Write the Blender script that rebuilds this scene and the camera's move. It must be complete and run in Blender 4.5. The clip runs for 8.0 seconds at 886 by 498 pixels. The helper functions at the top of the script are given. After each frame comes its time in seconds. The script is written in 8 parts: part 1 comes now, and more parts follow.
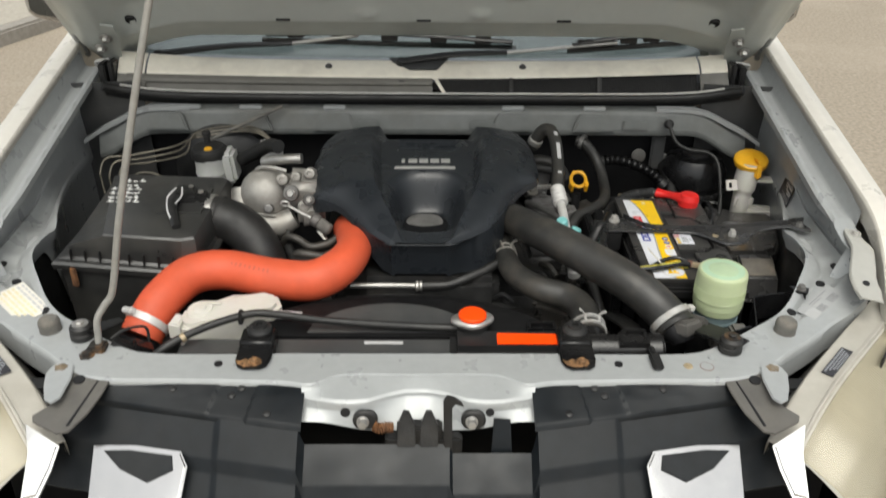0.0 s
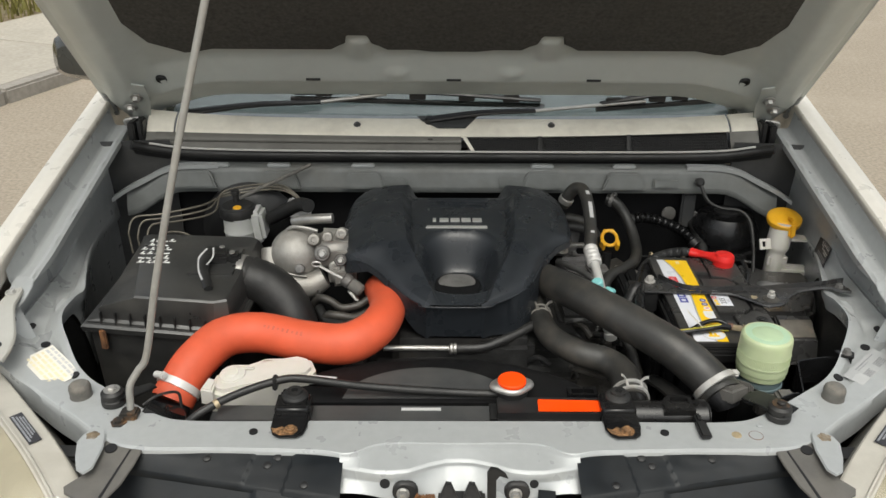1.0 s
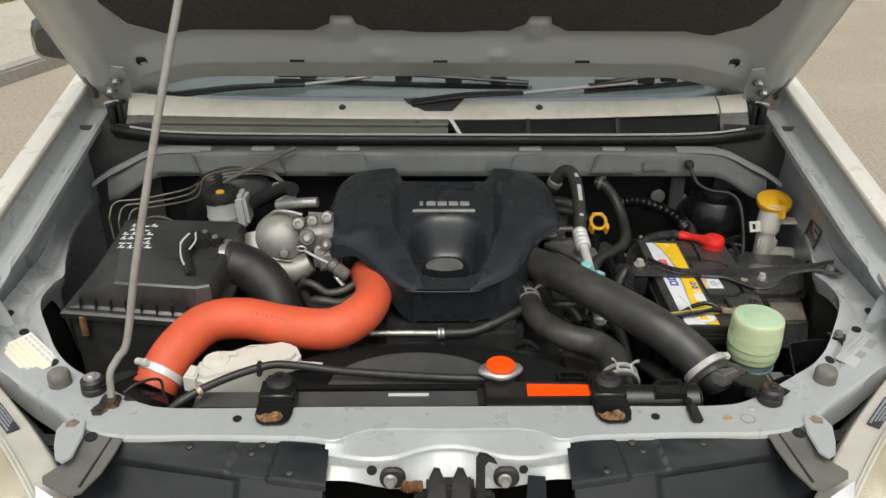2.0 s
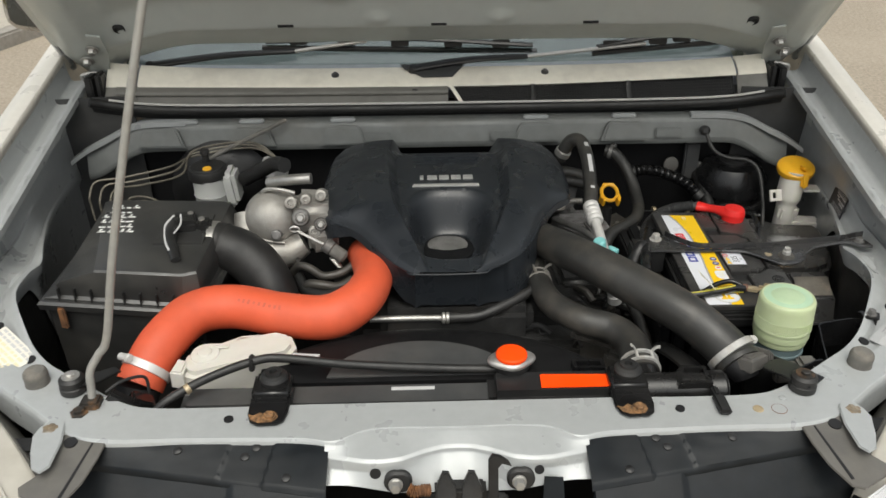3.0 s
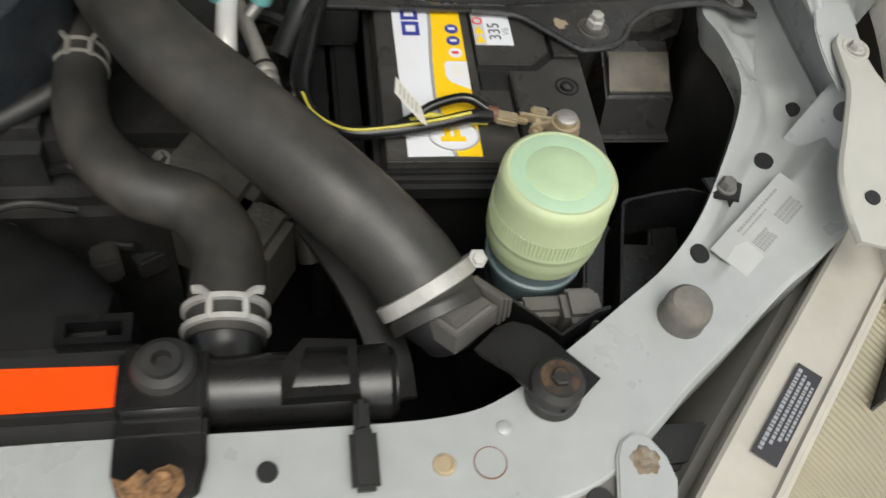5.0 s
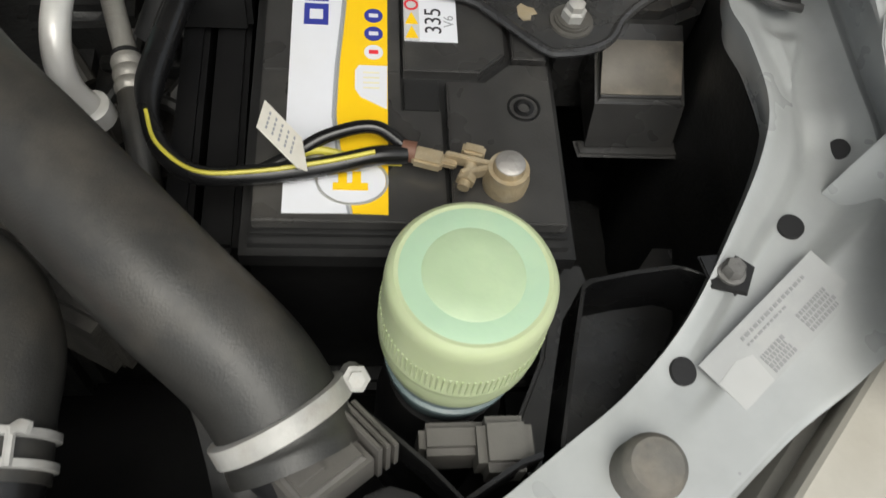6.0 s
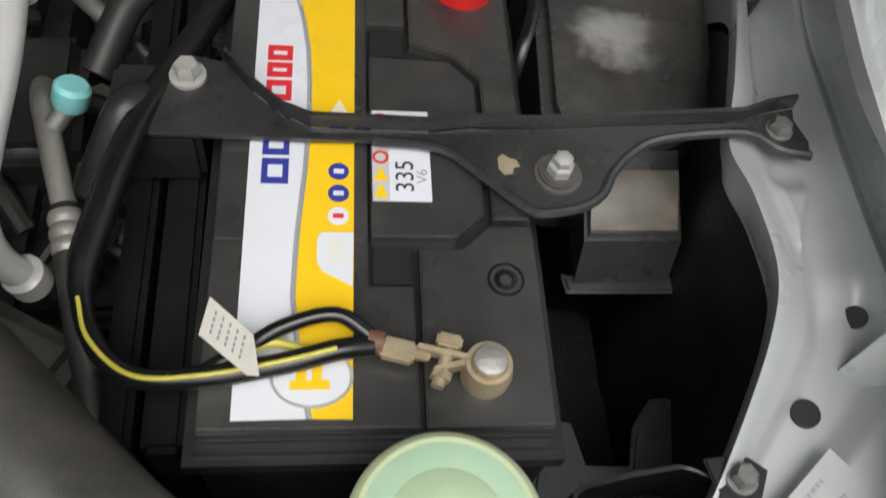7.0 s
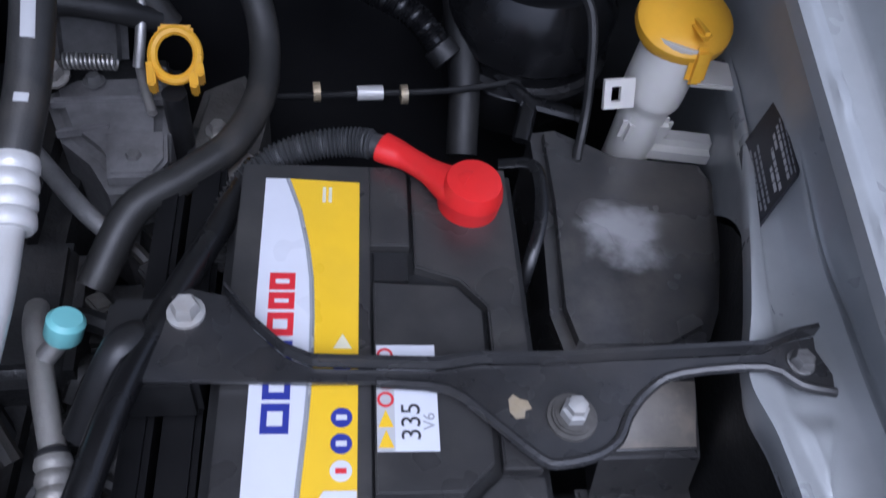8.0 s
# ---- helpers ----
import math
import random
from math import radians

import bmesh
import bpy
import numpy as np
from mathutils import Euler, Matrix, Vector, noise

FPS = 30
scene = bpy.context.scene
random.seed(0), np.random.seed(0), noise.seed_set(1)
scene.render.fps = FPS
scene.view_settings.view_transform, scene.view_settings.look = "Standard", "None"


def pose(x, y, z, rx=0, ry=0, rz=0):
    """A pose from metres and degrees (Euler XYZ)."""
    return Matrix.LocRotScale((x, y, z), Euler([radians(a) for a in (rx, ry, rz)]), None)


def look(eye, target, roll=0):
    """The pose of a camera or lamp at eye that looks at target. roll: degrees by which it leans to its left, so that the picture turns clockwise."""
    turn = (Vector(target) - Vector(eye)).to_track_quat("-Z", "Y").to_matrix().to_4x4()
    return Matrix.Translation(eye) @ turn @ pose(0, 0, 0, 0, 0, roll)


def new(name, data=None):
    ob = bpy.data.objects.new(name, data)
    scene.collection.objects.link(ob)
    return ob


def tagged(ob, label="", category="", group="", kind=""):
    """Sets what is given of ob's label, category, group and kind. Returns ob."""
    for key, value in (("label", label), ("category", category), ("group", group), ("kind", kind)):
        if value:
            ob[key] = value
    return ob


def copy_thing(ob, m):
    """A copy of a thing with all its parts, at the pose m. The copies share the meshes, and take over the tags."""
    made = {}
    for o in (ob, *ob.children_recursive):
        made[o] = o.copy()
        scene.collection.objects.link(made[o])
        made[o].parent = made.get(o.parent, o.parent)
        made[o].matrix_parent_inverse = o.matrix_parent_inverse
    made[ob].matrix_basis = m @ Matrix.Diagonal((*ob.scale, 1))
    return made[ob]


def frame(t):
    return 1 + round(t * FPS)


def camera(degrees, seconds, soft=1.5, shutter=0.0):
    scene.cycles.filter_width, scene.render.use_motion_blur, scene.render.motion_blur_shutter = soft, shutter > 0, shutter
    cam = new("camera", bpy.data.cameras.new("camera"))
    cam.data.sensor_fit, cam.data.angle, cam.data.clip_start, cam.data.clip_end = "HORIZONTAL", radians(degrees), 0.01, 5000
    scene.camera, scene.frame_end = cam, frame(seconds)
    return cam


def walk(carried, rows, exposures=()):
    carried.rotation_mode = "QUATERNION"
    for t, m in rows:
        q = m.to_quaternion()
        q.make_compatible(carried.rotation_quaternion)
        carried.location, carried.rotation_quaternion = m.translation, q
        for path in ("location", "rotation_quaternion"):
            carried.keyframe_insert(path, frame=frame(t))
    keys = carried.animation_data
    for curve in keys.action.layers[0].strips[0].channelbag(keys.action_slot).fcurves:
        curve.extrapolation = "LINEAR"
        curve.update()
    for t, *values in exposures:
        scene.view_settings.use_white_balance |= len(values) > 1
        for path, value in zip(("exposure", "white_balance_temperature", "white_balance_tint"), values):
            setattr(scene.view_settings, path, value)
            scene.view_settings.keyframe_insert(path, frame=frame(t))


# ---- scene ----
cam = camera(55.0, 8.0, soft=1.5, shutter=0.3)
PATH = [
    (0, (0.019, -1.085, 1.79), (0.046, 0.664, 0.821), 0.6),
    (0.2, (0.009, -1.071, 1.802), (0.036, 0.708, 0.888), 0.1),
    (0.5, (-0.023, -1.066, 1.801), (-0.013, 0.737, 0.936), 0.7),
    (1, (-0.034, -1.052, 1.801), (-0.022, 0.749, 0.932), 0.4),
    (1.5, (-0.032, -1.044, 1.795), (-0.002, 0.748, 0.908), 0.5),
    (1.7, (-0.030, -1.038, 1.789), (0.008, 0.752, 0.898), 0.6),
    (2.8, (-0.043, -0.976, 1.767), (0.009, 0.790, 0.830), 0.1),
    (3, (-0.04, -0.925, 1.76), (0.005, 0.822, 0.788), -0.4),
    (3.5, (0.055, -0.735, 1.721), (0.101, 0.946, 0.637), -0.0),
    (4, (0.223, -0.541, 1.653), (0.34, 0.996, 0.378), 2.3),
    (4.5, (0.26, -0.345, 1.562), (0.544, 1.044, 0.152), 7.0),
    (5, (0.337, -0.197, 1.491), (0.679, 0.939, -0.119), 11.6),
    (5.2, (0.38, -0.155, 1.456), (0.693, 0.961, -0.174), 11.7),
    (6.3, (0.464, 0.029, 1.405), (0.703, 0.965, -0.346), 12.5),
    (6.5, (0.467, 0.049, 1.405), (0.709, 1.005, -0.335), 12.2),
    (7, (0.474, 0.096, 1.404), (0.741, 1.107, -0.301), 12.4),
    (7.5, (0.478, 0.142, 1.418), (0.748, 1.243, -0.23), 11.3),
    (8, (0.473, 0.181, 1.434), (0.738, 1.367, -0.154), 10.3),
]
EXPOSE = [(0.0, 0.24, 6600, 6), (5.2, 0.22, 6600, 6), (6.4, 0.18, 6600, 6), (6.8, 0.20, 6600, 6), (7.3, 0.18, 5800, 14), (7.6, 0.16, 5350, 18), (8.0, 0.16, 5150, 20)]
walk(cam, [(t, look(eye, target, roll)) for t, eye, target, roll in PATH], EXPOSE)

# ---- daylight: a bright overcast sky with a broad, weak sun ----
SUN_EL, SUN_AZ = 63.0, 180.0
world = bpy.data.worlds.new("overcast")
scene.world = world
world.use_nodes = True
wn = world.node_tree.nodes
sky = wn.new("ShaderNodeTexSky")
sky.sky_type, sky.sun_disc = "NISHITA", False
sky.sun_elevation, sky.sun_rotation = radians(SUN_EL), radians(SUN_AZ)
sky.air_density, sky.dust_density, sky.ozone_density = 1.0, 6.0, 0.6
hsv = wn.new("ShaderNodeHueSaturation")
hsv.inputs["Saturation"].default_value = 0.3
world.node_tree.links.new(sky.outputs[0], hsv.inputs["Color"])
world.node_tree.links.new(hsv.outputs[0], wn["Background"].inputs[0])
wn["Background"].inputs[1].default_value = 0.155
sun = new("sun", bpy.data.lights.new("sun", "SUN"))
sun.data.energy, sun.data.angle, sun.data.color = 0.85, radians(55), (1.0, 0.98, 0.90)
az, el = radians(SUN_AZ), radians(SUN_EL)
sun.matrix_world = look((math.sin(az) * math.cos(el) * 10, math.cos(az) * math.cos(el) * 10, math.sin(el) * 10), (0, 0, 0))


# ---- materials ----
def mat(name, col, rough=0.5, metal=0.0, var=0.12, scale=30.0, bump=0.08, bscale=350.0, dirt=None, dirt_amt=0.3, dirt_scale=6.0,
        coat=0.0, rvar=0.12, spec=0.5, trans=0.0, sub=0.0, random_tint=0.0):
    """A surface with fine and coarse mottling, a film of dirt with its own shape, and fine relief."""
    m = bpy.data.materials.new(name)
    m.use_nodes = True
    nt = m.node_tree
    n, l = nt.nodes, nt.links
    b = n["Principled BSDF"]
    tc = n.new("ShaderNodeTexCoord")

    def noise_at(sc, detail=4.0, rg=0.55):
        t = n.new("ShaderNodeTexNoise")
        t.inputs["Scale"].default_value, t.inputs["Detail"].default_value, t.inputs["Roughness"].default_value = sc, detail, rg
        l.new(tc.outputs["Object"], t.inputs["Vector"])
        return t

    def mix(a, c, f):
        x = n.new("ShaderNodeMix")
        x.data_type = "RGBA"
        for sock, val in ((x.inputs["A"], a), (x.inputs["B"], c)):
            if isinstance(val, tuple):
                sock.default_value = (*val, 1)
            else:
                l.new(val, sock)
        l.new(f, x.inputs["Factor"])
        return x.outputs["Result"]

    def ramp(src, lo, hi, a=0.0, c=1.0):
        r = n.new("ShaderNodeMapRange")
        r.inputs[1].default_value, r.inputs[2].default_value, r.inputs[3].default_value, r.inputs[4].default_value = lo, hi, a, c
        l.new(src, r.inputs[0])
        return r.outputs[0]

    fine = noise_at(scale)
    dark, light = tuple(max(0.0, c * (1 - var)) for c in col), tuple(min(1.0, c * (1 + var)) for c in col)
    out = mix(dark, light, ramp(fine.outputs["Fac"], 0.3, 0.7))
    if dirt:
        big = noise_at(dirt_scale, 6.0, 0.62)
        out = mix(out, dirt, ramp(big.outputs["Fac"], 0.48, 0.72, 0.0, dirt_amt))
    if random_tint:
        info = n.new("ShaderNodeObjectInfo")
        hv = n.new("ShaderNodeHueSaturation")
        l.new(ramp(info.outputs["Random"], 0, 1, 1 - random_tint, 1 + random_tint), hv.inputs["Value"])
        l.new(out, hv.inputs["Color"])
        out = hv.outputs[0]
    l.new(out, b.inputs["Base Color"])
    mid = noise_at(scale * 0.35, 3.0)
    l.new(ramp(mid.outputs["Fac"], 0.3, 0.7, max(0.02, rough - rvar), min(1.0, rough + rvar)), b.inputs["Roughness"])
    b.inputs["Metallic"].default_value = metal
    b.inputs["Specular IOR Level"].default_value = spec
    b.inputs["Coat Weight"].default_value = coat
    b.inputs["Transmission Weight"].default_value = trans
    if sub:
        b.inputs["Subsurface Weight"].default_value = sub
        b.inputs["Subsurface Radius"].default_value = (0.01, 0.012, 0.008)
    if bump:
        grain = noise_at(bscale, 3.0)
        bp = n.new("ShaderNodeBump")
        bp.inputs["Strength"].default_value, bp.inputs["Distance"].default_value = bump, 0.002
        l.new(grain.outputs["Fac"], bp.inputs["Height"])
        l.new(bp.outputs[0], b.inputs["Normal"])
    return m


DUST = (0.30, 0.26, 0.21)
M = {}
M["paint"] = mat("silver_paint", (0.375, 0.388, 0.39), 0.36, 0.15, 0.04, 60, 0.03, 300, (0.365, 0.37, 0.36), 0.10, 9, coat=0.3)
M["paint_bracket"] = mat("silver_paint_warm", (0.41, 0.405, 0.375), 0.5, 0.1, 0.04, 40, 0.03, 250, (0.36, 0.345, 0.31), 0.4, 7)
# same silver, base raised: bounce light under the bonnet is in the colour
M["paint_in"] = mat("silver_paint_dusty_lit", (0.47, 0.495, 0.47), 0.45, 0.15, 0.03, 40, 0.02, 250, (0.36, 0.36, 0.33), 0.25, 5)
# same silver again, paled and warmed to carry the sky's glare on outer panels
M["paint_out"] = mat("silver_paint_gloss_lit", (0.66, 0.63, 0.57), 0.35, 0.05, 0.03, 60, 0.0, 300, (0.55, 0.52, 0.47), 0.2, 9, coat=0.3)
M["black_cover"] = mat("black_moulded_plastic", (0.018, 0.021, 0.025), 0.32, 0, 0.08, 60, 0.12, 900)
M["black"] = mat("black_plastic", (0.013, 0.013, 0.0135), 0.42, 0, 0.2, 50, 0.08, 600, (0.04, 0.038, 0.034), 0.3, 8)
def pale_patch(m, at, size, col):
    """One pale patch with a torn outline, at a place on the thing."""
    n, l = m.node_tree.nodes, m.node_tree.links
    b = n["Principled BSDF"]
    geo, sub_, div, add, ln = n.new("ShaderNodeNewGeometry"), n.new("ShaderNodeVectorMath"), n.new("ShaderNodeVectorMath"), n.new("ShaderNodeVectorMath"), n.new("ShaderNodeVectorMath")
    sub_.operation, div.operation, add.operation, ln.operation = "SUBTRACT", "DIVIDE", "ADD", "LENGTH"
    sub_.inputs[1].default_value, div.inputs[1].default_value = at, size
    tx, sc = n.new("ShaderNodeTexNoise"), n.new("ShaderNodeVectorMath")
    tx.inputs["Scale"].default_value, tx.inputs["Detail"].default_value = 30.0, 4.0
    sc.operation = "MULTIPLY_ADD"
    sc.inputs[1].default_value, sc.inputs[2].default_value = (1.7, 1.7, 0), (-0.85, -0.85, 0)
    l.new(geo.outputs["Position"], sub_.inputs[0])
    l.new(sub_.outputs[0], div.inputs[0])
    l.new(geo.outputs["Position"], tx.inputs["Vector"])
    l.new(tx.outputs["Color"], sc.inputs[0])
    l.new(div.outputs[0], add.inputs[0])
    l.new(sc.outputs[0], add.inputs[1])
    l.new(add.outputs[0], ln.inputs[0])
    r = n.new("ShaderNodeMapRange")
    r.interpolation_type = "SMOOTHSTEP"
    r.inputs[1].default_value, r.inputs[2].default_value, r.inputs[3].default_value, r.inputs[4].default_value = 0.25, 1.0, 0.7, 0.0
    l.new(ln.outputs["Value"], r.inputs[0])
    x = n.new("ShaderNodeMix")
    x.data_type = "RGBA"
    x.inputs["B"].default_value = (*col, 1)
    l.new(b.inputs["Base Color"].links[0].from_socket, x.inputs["A"])
    l.new(r.outputs[0], x.inputs["Factor"])
    l.new(x.outputs["Result"], b.inputs["Base Color"])


M["black_gloss"] = mat("black_gloss_plastic", (0.007, 0.007, 0.0075), 0.25, 0, 0.2, 50, 0.03, 600, (0.04, 0.038, 0.035), 0.25, 9)
M["grey_plastic"] = mat("weathered_grey_plastic", (0.05, 0.051, 0.052), 0.45, 0, 0.12, 40, 0.08, 500, (0.12, 0.11, 0.095), 0.3, 7)
# faded plastic, paled further: the light on the scuttle's top is in the colour
M["cowl"] = mat("faded_lit_cowl_plastic", (0.80, 0.76, 0.66), 0.5, 0, 0.06, 40, 0.08, 500, (0.34, 0.3, 0.25), 0.4, 6)
M["rubber"] = mat("black_rubber", (0.013, 0.013, 0.013), 0.5, 0, 0.2, 60, 0.12, 500, (0.06, 0.055, 0.05), 0.35, 12)
M["rubber_grey"] = mat("dusty_grey_rubber", (0.12, 0.115, 0.105), 0.75, 0, 0.2, 60, 0.2, 400, DUST, 0.4, 25)
M["hose"] = mat("charcoal_hose_rubber", (0.028, 0.0275, 0.026), 0.45, 0, 0.18, 40, 0.14, 700, (0.12, 0.105, 0.086), 0.5, 11)
M["orange_hose"] = mat("orange_silicone", (0.62, 0.098, 0.042), 0.5, 0, 0.07, 30, 0.12, 600, (0.45, 0.10, 0.055), 0.35, 9, spec=0.4)
M["orange"] = mat("fluorescent_orange", (0.92, 0.068, 0.003), 0.5, 0, 0.05, 40, 0.03, 400, (0.6, 0.08, 0.01), 0.25, 30, spec=0.2)
M["steel"] = mat("zinc_steel", (0.46, 0.45, 0.43), 0.42, 0.8, 0.12, 80, 0.1, 500, (0.3, 0.26, 0.2), 0.3, 20)
M["alu"] = mat("cast_aluminium", (0.34, 0.328, 0.305), 0.5, 0.5, 0.12, 60, 0.35, 260, (0.3, 0.26, 0.21), 0.35, 14)
M["alu_dirty"] = mat("dirty_cast_aluminium", (0.19, 0.187, 0.182), 0.5, 0.4, 0.25, 40, 0.5, 220, (0.06, 0.05, 0.04), 0.7, 12)
M["cast_dull"] = mat("dull_brown_casting", (0.10, 0.095, 0.086), 0.55, 0.2, 0.3, 40, 0.5, 220, (0.05, 0.042, 0.034), 0.7, 14)
M["cast_grey"] = mat("grey_cast_alloy", (0.23, 0.225, 0.225), 0.5, 0.3, 0.15, 60, 0.5, 260, (0.10, 0.09, 0.085), 0.6, 16)
M["iron"] = mat("oily_iron", (0.028, 0.028, 0.028), 0.5, 0.2, 0.35, 40, 0.5, 200, (0.07, 0.06, 0.05), 0.4, 14)
M["rust"] = mat("rusty_steel", (0.16, 0.075, 0.035), 0.8, 0.1, 0.45, 60, 0.5, 300, (0.30, 0.13, 0.04), 0.8, 30)
M["rust_stain"] = mat("brown_rust_stain", (0.17, 0.13, 0.085), 0.7, 0.05, 0.4, 120, 0.5, 300, (0.36, 0.35, 0.32), 0.8, 70)
M["rust_flake"] = mat("flaking_rust_on_black", (0.25, 0.135, 0.06), 0.65, 0.2, 0.6, 170, 0.8, 300, (0.016, 0.014, 0.013), 1.0, 95)
M["rust_black"] = mat("black_paint_rusting", (0.022, 0.02, 0.018), 0.45, 0.1, 0.3, 50, 0.3, 300, (0.34, 0.17, 0.06), 0.7, 34)
M["galv"] = mat("galvanised_rod", (0.33, 0.325, 0.305), 0.5, 0.4, 0.12, 50, 0.2, 300, (0.33, 0.30, 0.26), 0.4, 30)
M["white_plastic"] = mat("milky_plastic", (0.62, 0.60, 0.55), 0.42, 0, 0.05, 20, 0.03, 200, (0.5, 0.46, 0.38), 0.3, 12, sub=0.25)
M["milk_bottle"] = mat("cloudy_white_plastic", (0.50, 0.505, 0.49), 0.4, 0, 0.05, 20, 0.03, 200, (0.38, 0.37, 0.34), 0.3, 12, sub=0.2)
M["white_fit"] = mat("white_aluminium_fitting", (0.62, 0.61, 0.59), 0.4, 0.2, 0.06, 60, 0.1, 400, (0.4, 0.36, 0.3), 0.3, 30)
M["green_cap"] = mat("pale_green_plastic", (0.44, 0.505, 0.31), 0.42, 0, 0.04, 25, 0.04, 260, (0.55, 0.58, 0.36), 0.3, 18, sub=0.3)
M["green_top"] = mat("pale_teal_plastic", (0.37, 0.52, 0.37), 0.4, 0, 0.05, 25, 0.04, 260, (0.50, 0.60, 0.38), 0.35, 22, sub=0.25)
M["green_mid"] = mat("pale_sea_green_plastic", (0.40, 0.515, 0.335), 0.42, 0, 0.06, 30, 0.06, 260, (0.46, 0.56, 0.36), 0.5, 30, sub=0.25)
M["green_cup"] = mat("smoky_blue_plastic", (0.12, 0.165, 0.175), 0.3, 0, 0.1, 25, 0.04, 260, (0.2, 0.2, 0.17), 0.3, 18)
M["yellow"] = mat("yellow_plastic", (0.80, 0.42, 0.02), 0.42, 0, 0.06, 30, 0.05, 300, (0.55, 0.30, 0.04), 0.3, 25, sub=0.1)
M["red"] = mat("red_rubber_boot", (0.72, 0.02, 0.018), 0.42, 0, 0.05, 30, 0.05, 300, (0.5, 0.03, 0.02), 0.3, 25, sub=0.1)
M["blue_cap"] = mat("turquoise_plastic", (0.22, 0.56, 0.56), 0.45, 0, 0.05, 30, 0.05, 300, (0.3, 0.5, 0.46), 0.3, 25)
M["shield"] = mat("sight_shield_plastic", (0.007, 0.009, 0.011), 0.42, 0, 0.25, 40, 0.1, 500, (0.026, 0.026, 0.026), 0.5, 7, spec=0.28)
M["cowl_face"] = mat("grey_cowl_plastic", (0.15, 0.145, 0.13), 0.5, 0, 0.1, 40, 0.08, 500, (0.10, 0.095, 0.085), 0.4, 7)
M["corner"] = mat("sun_bleached_plastic", (0.10, 0.095, 0.088), 0.6, 0, 0.1, 40, 0.1, 500, (0.2, 0.18, 0.15), 0.3, 7)
M["box_plastic"] = mat("dusty_box_plastic", (0.045, 0.044, 0.044), 0.26, 0, 0.15, 40, 0.04, 500, (0.15, 0.135, 0.115), 0.5, 9, rvar=0.1, spec=1.0)
M["box_front"] = mat("dusty_lit_plastic", (0.155, 0.14, 0.12), 0.35, 0, 0.2, 40, 0.06, 400, (0.38, 0.32, 0.25), 0.75, 16)
M["shroud"] = mat("black_shroud_plastic", (0.008, 0.008, 0.0085), 0.5, 0, 0.2, 50, 0.08, 600, (0.018, 0.017, 0.016), 0.3, 8, spec=0.16)
M["box_lid"] = M["box_plastic"].copy()
M["box_lid"].name = "dusty_lid_plastic"
pale_patch(M["box_lid"], (0.708, 0.582, 0.921), (0.042, 0.040, 0.05), (0.42, 0.42, 0.43))
M["battery_top"] = mat("dusty_battery_plastic", (0.033, 0.032, 0.0315), 0.33, 0, 0.15, 50, 0.06, 600, (0.08, 0.075, 0.067), 0.6, 10, spec=0.8)
M["dash_top"] = mat("grey_dashboard", (0.20, 0.205, 0.235), 0.7, 0, 0.1, 30, 0.1)
M["brake_pipe"] = mat("plated_brake_pipe", (0.17, 0.155, 0.125), 0.5, 0.5, 0.2, 60, 0.1, 300, (0.08, 0.07, 0.06), 0.5, 20)
M["label_faded"] = mat("faded_label", (0.345, 0.352, 0.355), 0.40, 0, 0.05, 30, 0.02, 300, (0.5, 0.49, 0.47), 0.4, 25)
M["label_pale"] = mat("pale_label", (0.41, 0.415, 0.415), 0.5, 0, 0.05, 30, 0.02, 300, (0.42, 0.42, 0.41), 0.4, 25)
M["label_white"] = mat("white_label", (0.68, 0.69, 0.735), 0.38, 0, 0.02, 30, 0.02, 300, (0.6, 0.58, 0.54), 0.2, 18)
M["label_yellow"] = mat("yellow_label", (0.86, 0.54, 0.012), 0.38, 0, 0.02, 30, 0.02, 300, (0.7, 0.46, 0.05), 0.2, 18)
M["label_grey"] = mat("grey_label", (0.5, 0.5, 0.5), 0.4, 0, 0.03, 30, 0.02, 300, (0.4, 0.38, 0.35), 0.3, 18)
M["ink_blue"] = mat("blue_ink", (0.035, 0.045, 0.28), 0.4, 0, 0.05, 30, 0)
M["ink_red"] = mat("red_ink", (0.66, 0.03, 0.04), 0.4, 0, 0.05, 30, 0)
M["ink_black"] = mat("black_ink", (0.03, 0.03, 0.035), 0.45, 0, 0.05, 30, 0)
M["ink_grey"] = mat("grey_ink", (0.30, 0.31, 0.33), 0.45, 0, 0.05, 30, 0)
M["ink_cream"] = mat("cream_ink", (0.72, 0.68, 0.48), 0.45, 0, 0.05, 30, 0)
M["yellowed"] = mat("yellowed_ink", (0.70, 0.63, 0.42), 0.45, 0, 0.05, 30, 0)
M["ink_faint"] = mat("faint_grey_ink", (0.25, 0.255, 0.26), 0.45, 0, 0.05, 30, 0)
M["airbox"] = mat("dusty_airbox_plastic", (0.026, 0.026, 0.0255), 0.38, 0, 0.15, 40, 0.12, 500, (0.08, 0.075, 0.065), 0.45, 7, spec=0.8)
# silver paint darkened: the bonnet's shade on the beam is in the colour
M["beam"] = mat("shaded_bulkhead_paint", (0.155, 0.162, 0.157), 0.5, 0.1, 0.1, 40, 0.06, 250, (0.15, 0.14, 0.12), 0.5, 7)
M["strap_black"] = mat("satin_black_steel", (0.026, 0.026, 0.027), 0.28, 0, 0.2, 60, 0.08, 500, (0.068, 0.062, 0.055), 0.45, 14, spec=0.8)
M["clamp_metal"] = mat("dull_clamp_steel", (0.40, 0.395, 0.38), 0.62, 0.25, 0.14, 70, 0.15, 420, (0.28, 0.22, 0.15), 0.4, 40)
M["hose_print"] = mat("worn_print", (0.46, 0.075, 0.034), 0.55, 0, 0.2, 90, 0)
M["marker"] = mat("white_paint_marker", (0.78, 0.78, 0.76), 0.5, 0, 0.05, 30, 0.1)
